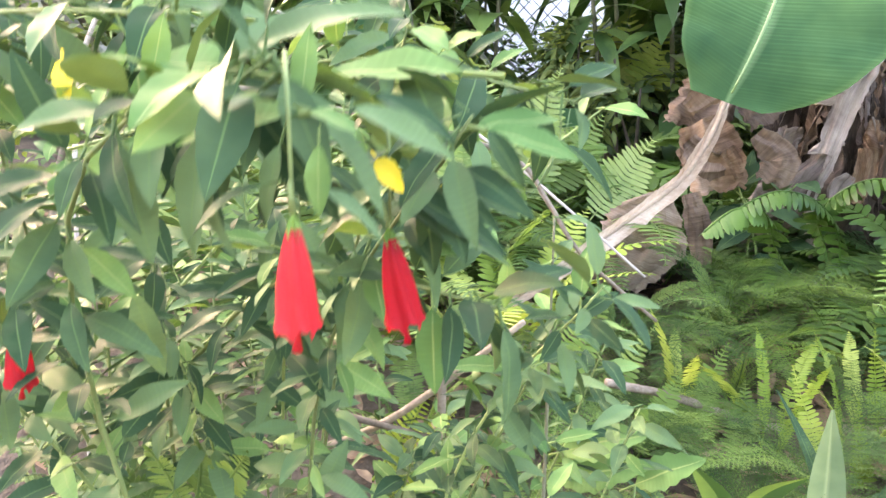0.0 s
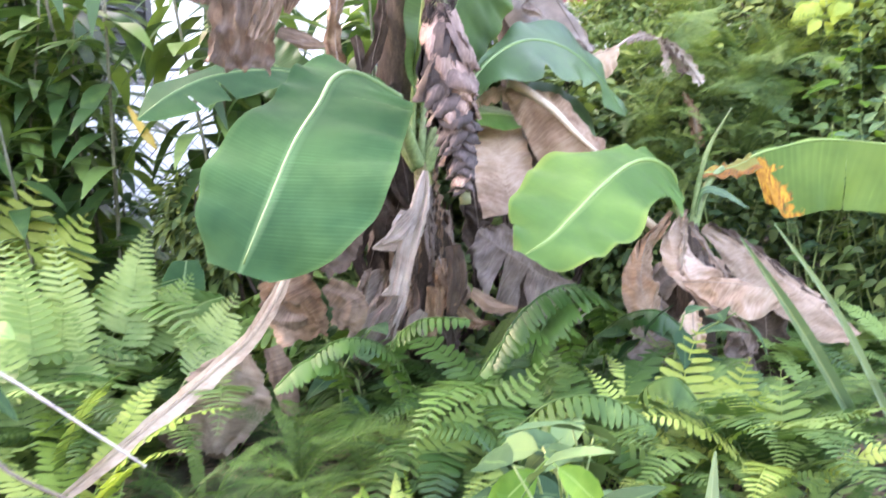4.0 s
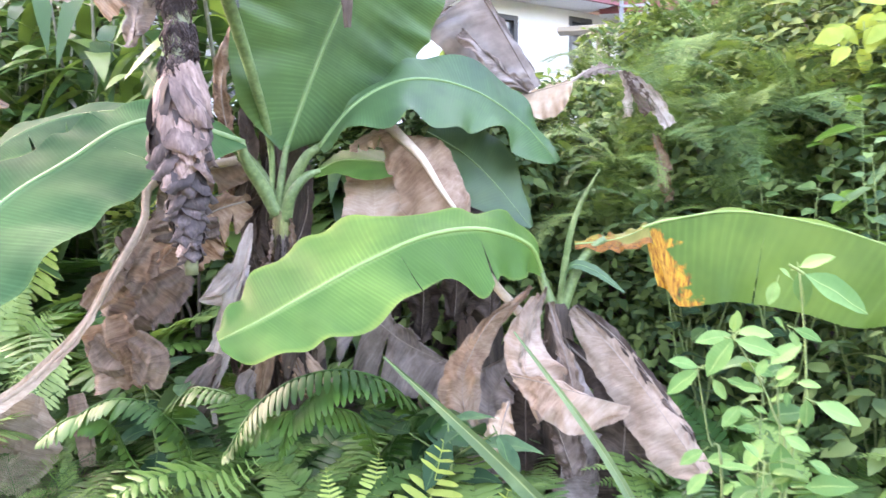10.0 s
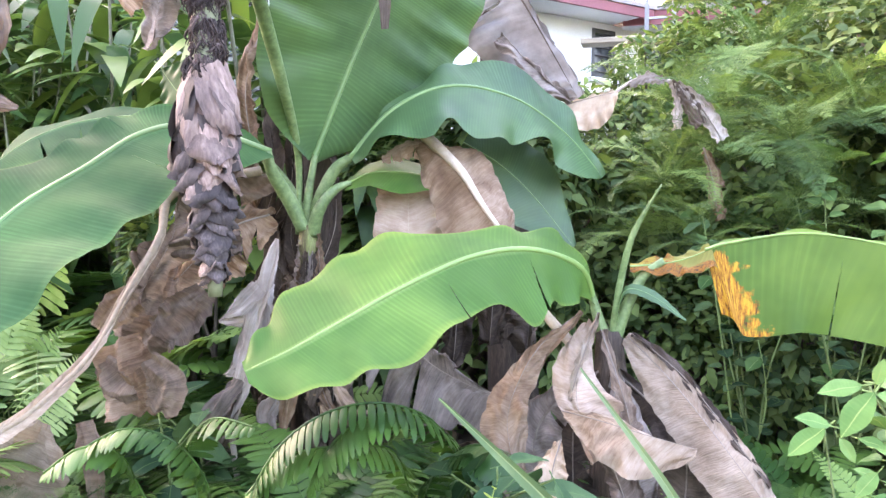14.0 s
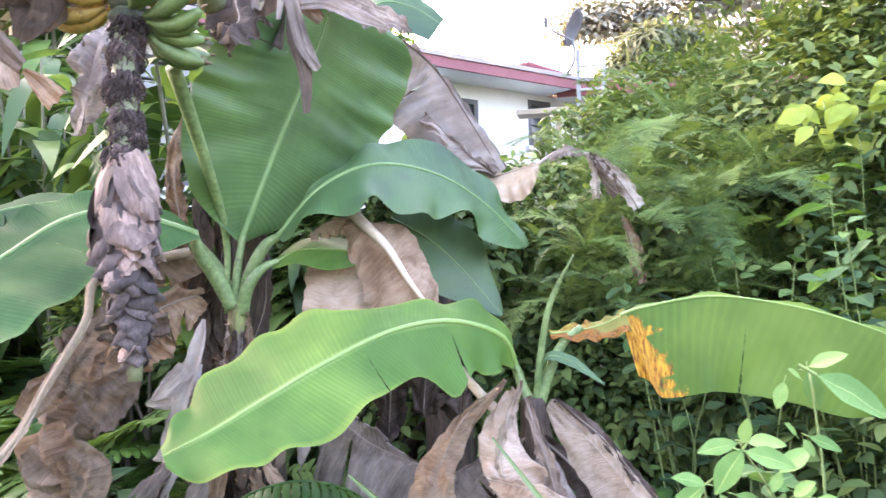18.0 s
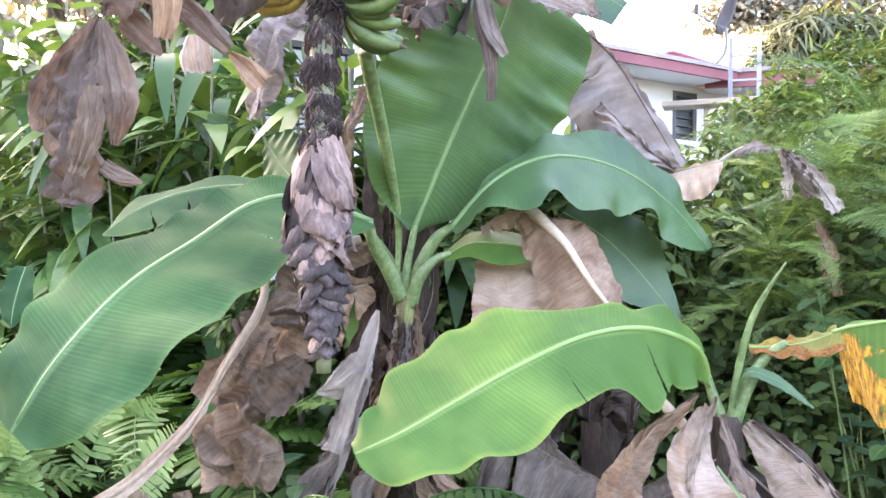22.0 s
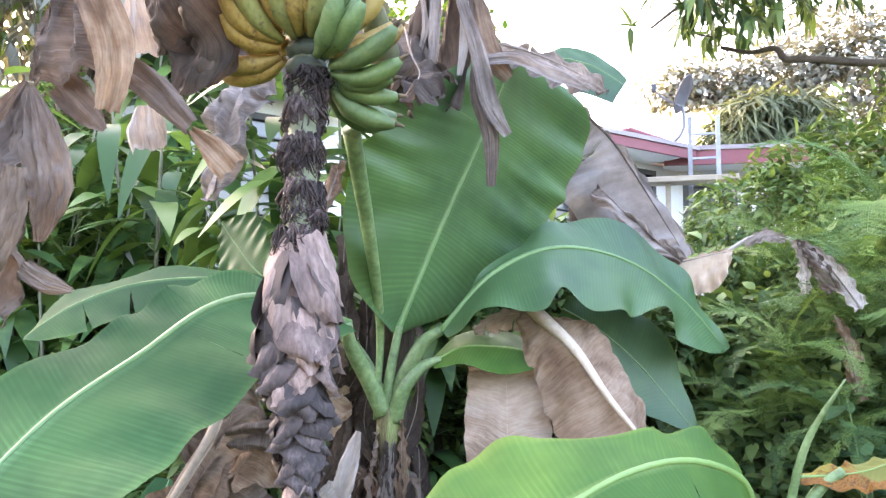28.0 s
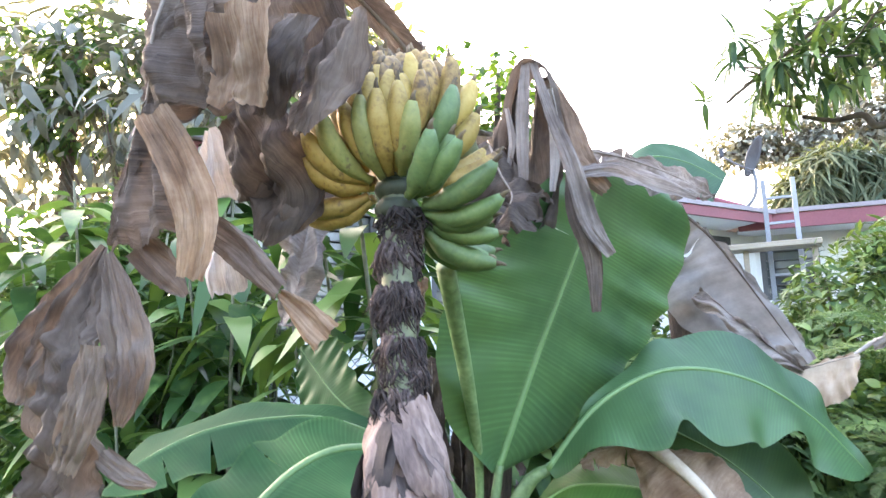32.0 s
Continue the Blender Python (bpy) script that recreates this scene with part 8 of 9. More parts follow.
bright_plant = thing("broad_leaved_plant", ground_point(1.0, 1.9), "broad-leaved plant with large drooping bright leaves", "plant", "low broad-leaved plants")
for base, tip in (((1.014, 1.850, 0.774), (1.017, 1.800, 0.566)), ((0.864, 1.850, 0.840), (0.953, 1.820, 0.795)), ((0.951, 1.860, 0.871), (0.830, 1.800, 0.796)), ((0.997, 1.850, 0.878), (1.107, 1.820, 0.788)), ((0.915, 1.880, 0.713), (0.724, 1.850, 0.722)), ((1.095, 1.900, 0.717), (1.225, 1.880, 0.529)), ((0.945, 1.900, 0.751), (0.846, 1.860, 0.596))):
    base, tip = Vector(base), Vector(tip)
    part("leaf", BROAD_PALE[0], bright_plant, m=Matrix.Translation(base) @ turn_to(tip - base, Vector((0.1, -0.8, 0.6))) @ Matrix.Scale((tip - base).length / 0.13, 4))
    tube("stem", [ground_point(1.0, 1.9), (ground_point(1.0, 1.9) + base) / 2 + Vector((0.02, 0.05, 0.05)), base], [0.005, 0.004, 0.003], GREEN_TWIG, bright_plant, n=10, sides=6)

TOOTHED = one_leaf_mesh("leaf", 0.1, 0.046, SHRUB_PALE, 71, 0.2, 0.1, 12)
young_plant = thing("broad_leaved_plant", ground_point(0.1, 1.28), "young plant with pale toothed leaves", "plant", "low broad-leaved plants")
for base, tip in (((0.035, 1.280, 0.782), (0.150, 1.260, 0.848)), ((0.033, 1.280, 0.732), (0.158, 1.260, 0.802)), ((0.147, 1.280, 0.746), (0.233, 1.260, 0.819)), ((-0.009, 1.280, 0.747), (-0.078, 1.260, 0.790))):
    base, tip = Vector(base), Vector(tip)
    part("leaf", TOOTHED, young_plant, m=Matrix.Translation(base) @ turn_to(tip - base, Vector((0.1, -0.6, 0.8))) @ Matrix.Scale((tip - base).length / 0.1, 4))
    tube("stem", [ground_point(0.1, 1.28), (ground_point(0.1, 1.28) + base) / 2 + Vector((0.01, 0.02, 0.06)), base], [0.004, 0.003, 0.002], GREEN_TWIG, young_plant, n=10, sides=6)


def strap_mesh(name, length, width, start, arch, mat, seed, n=14):
    path, ang = [Vector((0, 0, 0))], radians(start)
    for i in range(n - 1):
        ang -= radians(arch) / (n - 1)
        path.append(path[-1] + Vector((math.cos(ang), 0.02 * math.sin(i * 0.3 + seed), math.sin(ang))) * (length / (n - 1)))
    v, f, uv = [], [], []
    for i in range(n):
        g = i / (n - 1)
        w = width * 0.5 * (0.45 + 0.55 * math.sin(math.pi * min(1, g * 1.1 + 0.12)) if g < 0.75 else max(0.02, (0.45 + 0.55 * math.sin(math.pi * min(1, g * 1.1 + 0.12))) * (1 - g) * 4))
        t = (path[min(i + 1, n - 1)] - path[max(i - 1, 0)]).normalized()
        up = Vector((-t.z, 0, t.x))
        for c in (-1, -0.5, 0, 0.5, 1):
            v.append(path[i] + Vector((0, w * c, 0)) + up * (0.35 * w * abs(c)))
            uv.append((c * 0.5 + 0.5, g * length))
    for i in range(n - 1):
        for k in range(4):
            a = i * 5 + k
            f.append((a, a + 5, a + 6, a + 1))
    return mesh_of(name, v, f, mat, uv)


STRAPS = [strap_mesh("strap_leaf", 0.6 + 0.08 * s, 0.05, 82 - 6 * s, 50 + 22 * s, PALE_STRAP if s == 3 else SHRUB, s) for s in range(4)]


def strap_plant(x, y, count, size, seed, label="clump of long strap-shaped leaves"):
    rng = random.Random(seed)
    at = ground_point(x, y)
    ob = thing("strap_plant", at, label, "plant", "strap-leaved plants")
    for k in range(count):
        a = 6.283 * (k + rng.random()) / count
        m = Matrix.Translation(at) @ Matrix.Rotation(a, 4, "Z") @ Matrix.Rotation(radians(rng.uniform(-5, 30)), 4, "Y") @ Matrix.Scale(size * rng.uniform(0.75, 1.15), 4)
        part("strap_leaf", STRAPS[rng.randrange(4)], ob, m=m)


for i, (x, y, n, s) in enumerate(((0.35, 1.62, 10, 0.75), (0.55, 1.75, 9, 0.75), (1.05, 2.05, 12, 0.9), (1.3, 1.95, 10, 0.7), (2.75, 2.2, 9, 0.9), (1.85, 2.45, 10, 0.7), (1.35, 2.6, 8, 0.7))):
    strap_plant(x, y, n, s, 300 + i)


def build_pale_blades():
    ob = thing("pale_strap_leaf", (2.2, 2.75, 0.4), "long pale grey-green strap leaves leaning over", "plant")
    for pts, w in (([(2.25, 2.78, 0.42), (2.08, 2.67, 0.64), (1.82, 2.48, 1.0), (1.575, 2.3, 1.3)], 0.026), ([(2.3, 2.72, 0.4), (2.2, 2.7, 0.65), (2.02, 2.65, 1.0), (1.8, 2.6, 1.31)], 0.016)):
        me = blade_mesh("strap_leaf", pts, [w, w, w * 0.9, 0.003], [w, w, w * 0.9, 0.003], ((-0.4, -0.5, -0.55), (-0.4, -0.5, -0.55)), ((0.4, -0.5, 0.55), (0.4, -0.5, 0.55)), PALE_STRAP, n=24, m=3, ruffle=0.0)
        part("strap_leaf", me, ob, "pale grey-green leaf")


build_pale_blades()


def build_front_blades():
    ob = thing("strap_plant", ground_point(0.5, 1.9), "clump of upright grey-green strap leaves", "plant", "strap-leaved plants")
    for k, (pts, w) in enumerate((([(0.487, 1.750, 0.326), (0.484, 1.740, 0.561), (0.476, 1.720, 0.726)], 0.034), ([(0.343, 1.720, 0.337), (0.289, 1.700, 0.505), (0.226, 1.680, 0.589)], 0.032), ([(0.312, 1.720, 0.422), (0.370, 1.700, 0.537), (0.439, 1.680, 0.596)], 0.024), ([(1.3, 1.95, 0.35), (1.33, 1.92, 0.65), (1.34, 1.88, 0.88)], 0.026), ([(1.32, 1.95, 0.35), (1.4, 1.9, 0.6), (1.47, 1.85, 0.72)], 0.022), ([(1.28, 1.95, 0.35), (1.2, 1.88, 0.6), (1.12, 1.82, 0.74)], 0.022))):
        me = blade_mesh("strap_leaf", pts, [w, w, 0.003], [w, w, 0.003], ((-0.9, -0.2, 0), (-0.9, -0.2, 0)), ((0.9, -0.2, 0), (0.9, -0.2, 0)), STRAP if k % 3 else PALE_STRAP, n=20, m=3, ruffle=0.0)
        part("strap_leaf", me, ob)


build_front_blades()


def build_long_straps():
    ob = thing("strap_plant", ground_point(2.25, 2.12), "clump of long green strap leaves leaning over", "plant", "strap-leaved plants")
    for k, (pts, w) in enumerate((([(2.22, 2.12, 0.45), (2.26, 2.1, 0.79), (2.41, 2.08, 1.01), (2.58, 2.05, 1.24)], 0.02), ([(2.24, 2.12, 0.45), (2.27, 2.1, 0.79), (2.43, 2.05, 0.93), (2.6, 2.0, 1.08)], 0.022), ([(2.23, 2.13, 0.45), (2.3, 2.1, 0.85), (2.42, 2.1, 1.06), (2.5, 2.1, 1.2)], 0.014), ([(2.3, 2.1, 0.4), (2.42, 2.05, 0.65), (2.5, 2.0, 0.86)], 0.02), ([(2.3, 2.1, 0.4), (2.38, 2.06, 0.7), (2.42, 2.02, 0.92)], 0.018))):
        me = blade_mesh("strap_leaf", pts, [w] * (len(pts) - 1) + [0.003], [w] * (len(pts) - 1) + [0.003], ((-0.7, -0.4, 0.4), (-0.7, -0.4, 0.5)), ((0.7, -0.4, -0.4), (0.7, -0.4, -0.5)), PALE_STRAP if k == 0 else OVAL_LEAF, n=26, m=3, ruffle=0.0)
        part("strap_leaf", me, ob)


build_long_straps()

for pts, r in (([(0.3, 2.25, 0.42), (0.6, 2.3, 0.44), (0.95, 2.35, 0.46)], 0.012), ([(0.02, 1.98, 0.62), (0.2, 2.1, 0.55), (0.45, 2.3, 0.4)], 0.011)):
    stick = thing("dead_stick", pts[0], "dead grey stick lying among the ferns", "stick", "sticks")
    tube("stick", pts, r, TWIG, stick, n=10, sides=7, wobble=0.2)

# ---- bushes, canes and trees behind ----


def leaf_cloud(name, blobs, count, size, mat, seed, shape=0.55, droop=0.3, fill=0.35, facing=None, rows=3):
    """Many single leaves spread through rounded, broken volumes."""
    rng = random.Random(seed)
    v, f, uv = [], [], []
    total = sum(b[3] * b[4] + b[4] * b[5] + b[3] * b[5] for b in blobs)
    for bx, by, bz, rx, ry, rz in blobs:
        share = int(count * (rx * ry + ry * rz + rx * rz) / total)
        done = 0
        tries = 0
        while done < share and tries < share * 6:
            tries += 1
            d = Vector((rng.gauss(0, 1), rng.gauss(0, 1), rng.gauss(0, 1))).normalized()
            if facing and d.y > 0.35 and rng.random() < facing:
                continue
            r = 1 - fill * rng.random() ** 1.6
            r *= 1 + 0.28 * noise.noise(Vector((bx + d.x * 2.2, by + d.y * 2.2, bz + d.z * 2.2)))
            p = Vector((bx + d.x * rx * r, by + d.y * ry * r, bz + d.z * rz * r))
            if noise.noise(p * 2.3 + Vector((seed, 0, 0))) < -0.22:
                continue
            way = (d * 0.7 + Vector((rng.uniform(-1, 1), rng.uniform(-1, 1), rng.uniform(-0.9, 0.35)))).normalized()
            s = size * rng.uniform(0.6, 1.35)
            small_leaf(v, f, uv, p, way, UP + d * 0.7 + Vector((rng.uniform(-0.6, 0.6), rng.uniform(-0.6, 0.6), 0)), s, s * shape, droop, 0.2, rows)
            done += 1
    return mesh_of(name, v, f, mat, uv)


def bush(x, y, label, blobs, count, size, mat, seed, **more):
    ob = thing("bush", ground_point(x, y), label, "bush", "bushes behind the bananas")
    rng = random.Random(seed)
    g = ground_height(x, y)
    for bx, by, bz, rx, ry, rz in blobs:
        for _ in range(3):
            tube("branch", [(x + rng.uniform(-0.2, 0.2), y + rng.uniform(-0.1, 0.2), g), ((x + bx) / 2 + rng.uniform(-0.2, 0.2), (y + by) / 2, (g + bz) / 2), (bx + rng.uniform(-0.5, 0.5) * rx, by + rng.uniform(-0.5, 0.3) * ry, bz + rng.uniform(-0.2, 0.6) * rz)], [0.02, 0.014, 0.006], BARK, ob, n=8, sides=6)
    ob2 = part("foliage", leaf_cloud("foliage", blobs, count, size, mat, seed, **more), ob)
    ob2["kind"] = "stuff"
    return ob


bush(2.5, 4.9, "dense dark green bush with small leaves", [(2.2, 4.9, 1.0, 0.75, 0.5, 0.7), (3.0, 4.8, 1.2, 0.8, 0.6, 0.9), (2.5, 5.0, 1.7, 0.7, 0.5, 0.6), (3.5, 4.7, 1.7, 0.8, 0.6, 0.9)], 17000, 0.07, BUSH, 1, facing=0.7, rows=4)
bush(3.9, 5.0, "tall tangled bush with yellow-green leaves", [(3.2, 5.3, 2.3, 0.8, 0.6, 0.7), (4.0, 5.2, 2.6, 0.9, 0.7, 0.9), (4.6, 4.8, 1.8, 0.9, 0.8, 1.2), (3.6, 5.4, 3.0, 0.6, 0.5, 0.5)], 12000, 0.075, BUSH_LIME, 2, facing=0.6, rows=4)
bush(2.2, 5.6, "feathery green hedge below the house", [(1.55, 5.6, 1.7, 0.55, 0.5, 0.7), (2.15, 5.7, 1.95, 0.65, 0.5, 0.85), (2.8, 5.8, 2.15, 0.8, 0.6, 1.0), (3.5, 6.0, 2.4, 0.9, 0.7, 1.1)], 11000, 0.085, BUSH_LIME, 3, facing=0.7, shape=0.25)
bush(1.3, 5.0, "dark bush behind the bananas", [(1.2, 5.0, 1.0, 0.7, 0.5, 0.7), (0.5, 5.2, 0.9, 0.7, 0.5, 0.7), (-0.3, 5.3, 0.85, 0.7, 0.5, 0.5), (-1.1, 5.2, 0.85, 0.8, 0.5, 0.5), (0.9, 5.6, 1.6, 0.8, 0.4, 0.5), (1.35, 5.0, 1.75, 0.6, 0.35, 0.55)], 11000, 0.09, BUSH, 4, facing=0.7)
bush(1.5, 4.8, "dark bush close behind the bananas", [(1.1, 4.8, 1.45, 0.5, 0.3, 0.6), (1.75, 4.85, 1.4, 0.55, 0.3, 0.6), (0.4, 4.9, 1.3, 0.6, 0.3, 0.6)], 8000, 0.075, BUSH, 9, facing=0.7, rows=4)
bush(0.9, 4.65, "dark climbing leaves between the banana stems", [(0.9, 4.7, 1.95, 0.3, 0.2, 0.35), (1.1, 4.7, 2.05, 0.25, 0.2, 0.25), (0.6, 4.7, 1.7, 0.3, 0.2, 0.4), (1.36, 4.68, 1.85, 0.3, 0.2, 0.3)], 3400, 0.075, BUSH, 11, facing=0.6)
bush(-0.2, 4.6, "low dark leaves behind the banana stems", [(-0.15, 4.6, 1.25, 0.4, 0.25, 0.4), (-0.4, 4.6, 1.1, 0.4, 0.25, 0.4), (0.2, 4.6, 1.3, 0.3, 0.25, 0.4)], 2600, 0.08, BUSH, 13, facing=0.6)
bush(1.7, 5.6, "hedge top below the house eaves", [(1.62, 5.6, 2.05, 0.28, 0.3, 0.25), (1.95, 5.7, 2.35, 0.35, 0.3, 0.42), (2.4, 5.8, 2.5, 0.45, 0.4, 0.45)], 4500, 0.075, BUSH, 12, facing=0.6, shape=0.35)
bush(3.4, 3.9, "shrub with oval green leaves and climbers", [(3.3, 3.9, 0.9, 0.6, 0.5, 0.7), (3.9, 3.8, 1.3, 0.7, 0.6, 1.0)], 3000, 0.085, BUSH, 5, facing=0.5, rows=4, shape=0.55)
bush(-2.6, 4.4, "dark undergrowth by the canes", [(-2.4, 4.6, 0.9, 0.9, 0.6, 0.9), (-3.4, 4.2, 1.1, 1.0, 0.7, 1.0), (-2.0, 3.0, 0.4, 0.6, 0.5, 0.4)], 4000, 0.09, BUSH, 6, facing=0.6)
bush(-2.2, 6.2, "tall loose bush with light coming through", [(-2.75, 6.0, 1.8, 0.75, 0.6, 1.2), (-3.4, 6.0, 2.2, 1.0, 0.8, 1.4), (-1.1, 6.5, 1.2, 0.8, 0.4, 0.5), (-0.4, 6.6, 1.25, 0.7, 0.4, 0.5), (-2.75, 5.7, 2.5, 0.55, 0.5, 1.1), (-4.98, 6.30, 5.31, 0.5, 0.4, 0.4), (-3.92, 6.30, 5.23, 0.5, 0.4, 0.4), (-4.65, 6.30, 2.78, 0.5, 0.4, 0.4), (-4.22, 6.30, 4.65, 0.5, 0.4, 0.4)], 14000, 0.1, BUSH, 7, facing=0.5)
bush(-0.37, 4.2, "yellow-green bush in the light behind the bananas", [(-0.37, 4.2, 1.42, 0.24, 0.14, 0.2), (-0.23, 4.2, 1.18, 0.22, 0.14, 0.2)], 900, 0.085, BUSH_LIME, 15, facing=0.5, shape=0.35)
bush(2.6, 8.2, "yellow-green shrubs before the house", [(2.6, 8.4, 2.5, 0.9, 0.6, 0.8), (3.6, 8.2, 2.7, 1.0, 0.6, 0.9), (1.6, 8.2, 2.0, 0.8, 0.5, 0.6)], 4000, 0.11, BUSH_LIME, 8, facing=0.7, shape=0.3)


bush(-4.4, 7.0, "dense bushes closing the garden's edge", [(-3.7, 6.6, 2.1, 0.9, 0.6, 1.25), (-4.8, 6.9, 2.1, 1.2, 0.6, 1.3), (-6.4, 6.8, 2.2, 1.3, 0.7, 1.4), (-7.8, 6.4, 2.2, 1.3, 0.7, 1.5), (-5.6, 6.7, 1.2, 1.6, 0.5, 0.9), (-3.9, 6.4, 1.2, 1.0, 0.5, 0.9)], 22000, 0.12, BUSH, 10, facing=0.75)
bush(2.6, 6.6, "deep hedge of larger leaves that closes the gaps", [(1.5, 6.3, 1.55, 0.6, 0.3, 0.75), (2.2, 6.4, 1.75, 0.7, 0.3, 0.9), (2.9, 6.5, 2.0, 0.7, 0.3, 1.0), (3.7, 6.6, 2.2, 0.8, 0.3, 1.15), (4.6, 6.5, 2.3, 0.9, 0.35, 1.3), (5.6, 6.0, 2.2, 0.9, 0.4, 1.4), (0.6, 6.2, 1.35, 0.7, 0.3, 0.7)], 16000, 0.15, BUSH, 14, facing=0.5, fill=0.9, shape=0.6)


def cane_mesh(seed, height):
    """Strap leaves in drooping whorls up a cane, joined."""
    rng = random.Random(seed)
    v, f, uv = [], [], []
    levels = int(height / 0.09)
    for i in range(levels):
        z = height * (0.12 + 0.88 * i / levels)
        for _ in range(2):
            a = rng.uniform(0, 6.283)
            way = Vector((math.cos(a), math.sin(a), rng.uniform(-0.25, 0.6)))
            small_leaf(v, f, uv, Vector((0.02 * math.cos(a), 0.02 * math.sin(a), z)), way, UP, rng.uniform(0.25, 0.38), rng.uniform(0.09, 0.125), rng.uniform(0.5, 1.1), 0.12, 7, 0.4)
    return mesh_of("leaves", v, f, STRAP, uv)


CANES = [cane_mesh(s, 1.9 + 0.25 * s) for s in range(4)]
rng_c = random.Random(77)
for i in range(54):
    x, y = (rng_c.uniform(-2.9, 0.6), rng_c.uniform(4.4, 5.6)) if i < 46 else (rng_c.uniform(-2.0, -1.0), rng_c.uniform(4.2, 4.7))
    if -0.3 < (x - 0.3) / (y - 0.25) < -0.165:
        x -= 0.95
    at = ground_point(x, y)
    k = rng_c.randrange(4)
    lean = (rng_c.uniform(-8, 8), rng_c.uniform(-8, 8))
    cane = thing("dracaena_cane", at, "tall cane with drooping strap leaves", "plant", "canes behind the bananas")
    m = Matrix.Translation(at) @ pose(0, 0, 0, lean[0], lean[1], rng_c.uniform(0, 360)) @ Matrix.Scale(rng_c.uniform(0.75, 1.15), 4)
    lv = part("leaves", CANES[k], cane, m=m)
    lv["kind"] = "stuff"
    tv, tf = tube_data([(0, 0, 0), (0.01, 0, 1.0), (0, 0, 1.9 + 0.25 * k)], [0.013, 0.011, 0.006], 6)
    part("cane", mesh_of("cane", tv, tf, CANE), cane, m=m)


for i in range(9):
    x, y = rng_c.uniform(-2.6, -2.05), rng_c.uniform(5.6, 6.2)
    at = ground_point(x, y)
    cane = thing("dracaena_cane", at, "tall cane with drooping strap leaves before the wall", "plant", "canes behind the bananas")
    m = Matrix.Translation(at) @ pose(0, 0, 0, rng_c.uniform(-3, 3), rng_c.uniform(-3, 3), rng_c.uniform(0, 360)) @ Matrix.Scale(rng_c.uniform(1.15, 1.5), 4)
    lv = part("leaves", CANES[i % 4], cane, m=m)
    lv["kind"] = "stuff"
    tv, tf = tube_data([(0, 0, 0), (0.01, 0, 1.0), (0, 0, 1.9 + 0.25 * (i % 4))], [0.012, 0.01, 0.006], 6)
    part("cane", mesh_of("cane", tv, tf, CANE), cane, m=m)

# ---- tall ferns that stand up and face the path ----
def facing_fern(fronds, pinna, pairs, wide, mat, label, seed, arch=28, taper=0.35):
    """Fronds from a base to a tip, flat side to the front."""
    x, y = fronds[0][1][0], fronds[0][1][1]
    ob = thing("fern", ground_point(x, y), label, "fern", "garden ferns")
    for k, (tip, base) in enumerate(fronds):
        tip, base = Vector(tip), Vector(base)
        rise = tip - base
        me = frond_mesh("frond", rise.length * 1.03, 90 + arch * 0.5, arch, pinna, pairs, mat, seed + k, wide, taper=taper)
        front = Vector((0.12 * math.sin(k * 2.1), -1, 0.1))
        zz = rise.normalized()
        yy = zz.cross(front).normalized()
        xx = yy.cross(zz)
        m = Matrix((xx, yy, zz)).transposed().to_4x4()
        part("frond", me, ob, m=Matrix.Translation(base) @ m)
        g = ground_point(x, y)
        if base.z - g.z > 0.12:
            tube("stalk", [g, (g + base) / 2 + Vector((0.02, 0.02, 0.05)), base + rise * 0.06], [0.004, 0.0035, 0.003], GREEN_TWIG, ob, n=8, sides=5)
    return ob


facing_fern([((-0.354, 3.221, 1.370), (-0.503, 3.154, 0.769)), ((-0.601, 3.028, 1.400), (-0.553, 2.986, 0.777)), ((-0.650, 2.860, 1.388), (-0.651, 2.902, 0.768)), ((-0.742, 2.902, 1.311), (-0.700, 2.944, 0.740)), ((-0.516, 2.902, 1.211), (-0.600, 2.918, 0.723)), ((-0.818, 3.070, 1.412), (-0.759, 3.070, 0.740))], 0.122, 26, 0.22, FERN_SOFT, "tall upright light green fern with broad leaflets", 301)
facing_fern([((-0.704, 2.776, 1.147), (-0.620, 2.818, 0.614)), ((-0.498, 2.902, 1.097), (-0.456, 2.944, 0.614))], 0.1, 24, 0.25, FERN_SOFT, "upright light green fern beside the dead leaf", 311)
facing_fern([((-0.187, 3.250, 1.193), (-0.441, 3.250, 0.855)), ((-0.359, 3.300, 1.373), (-0.546, 3.300, 0.924)), ((0.025, 3.100, 1.128), (-0.209, 3.100, 0.791))], 0.12, 22, 0.24, FERN_SOFT, "light green fern below the hanging banana leaf", 316)
facing_fern([((-0.398, 4.400, 1.655), (-0.233, 4.400, 1.191)), ((-0.217, 4.450, 1.681), (-0.179, 4.450, 1.189)), ((-0.034, 4.350, 1.559), (-0.131, 4.400, 1.191)), ((-0.673, 4.500, 1.640), (-0.427, 4.500, 1.216))], 0.16, 15, 0.26, FERN_PALE, "yellow-green fern in the light behind the bananas", 318, arch=40)
facing_fern([((0.429, 1.950, 0.715), (0.517, 1.950, 0.463)), ((0.649, 2.300, 0.713), (0.688, 2.300, 0.410)), ((0.591, 2.100, 0.596), (0.634, 2.100, 0.303)), ((0.347, 2.400, 0.577), (0.337, 2.400, 0.408)), ((-0.079, 2.200, 0.646), (-0.121, 2.200, 0.358)), ((0.702, 2.200, 0.509), (0.715, 2.200, 0.320))], 0.034, 26, 0.42, FERN_PALE, "pale upright sword fern with narrow fronds", 351, arch=10, taper=0.12)
facing_fern([((-0.547, 3.9, 1.228), (-0.647, 3.9, 0.5))], 0.09, 24, 0.22, FERN, "single arching green fern frond", 321, arch=80)
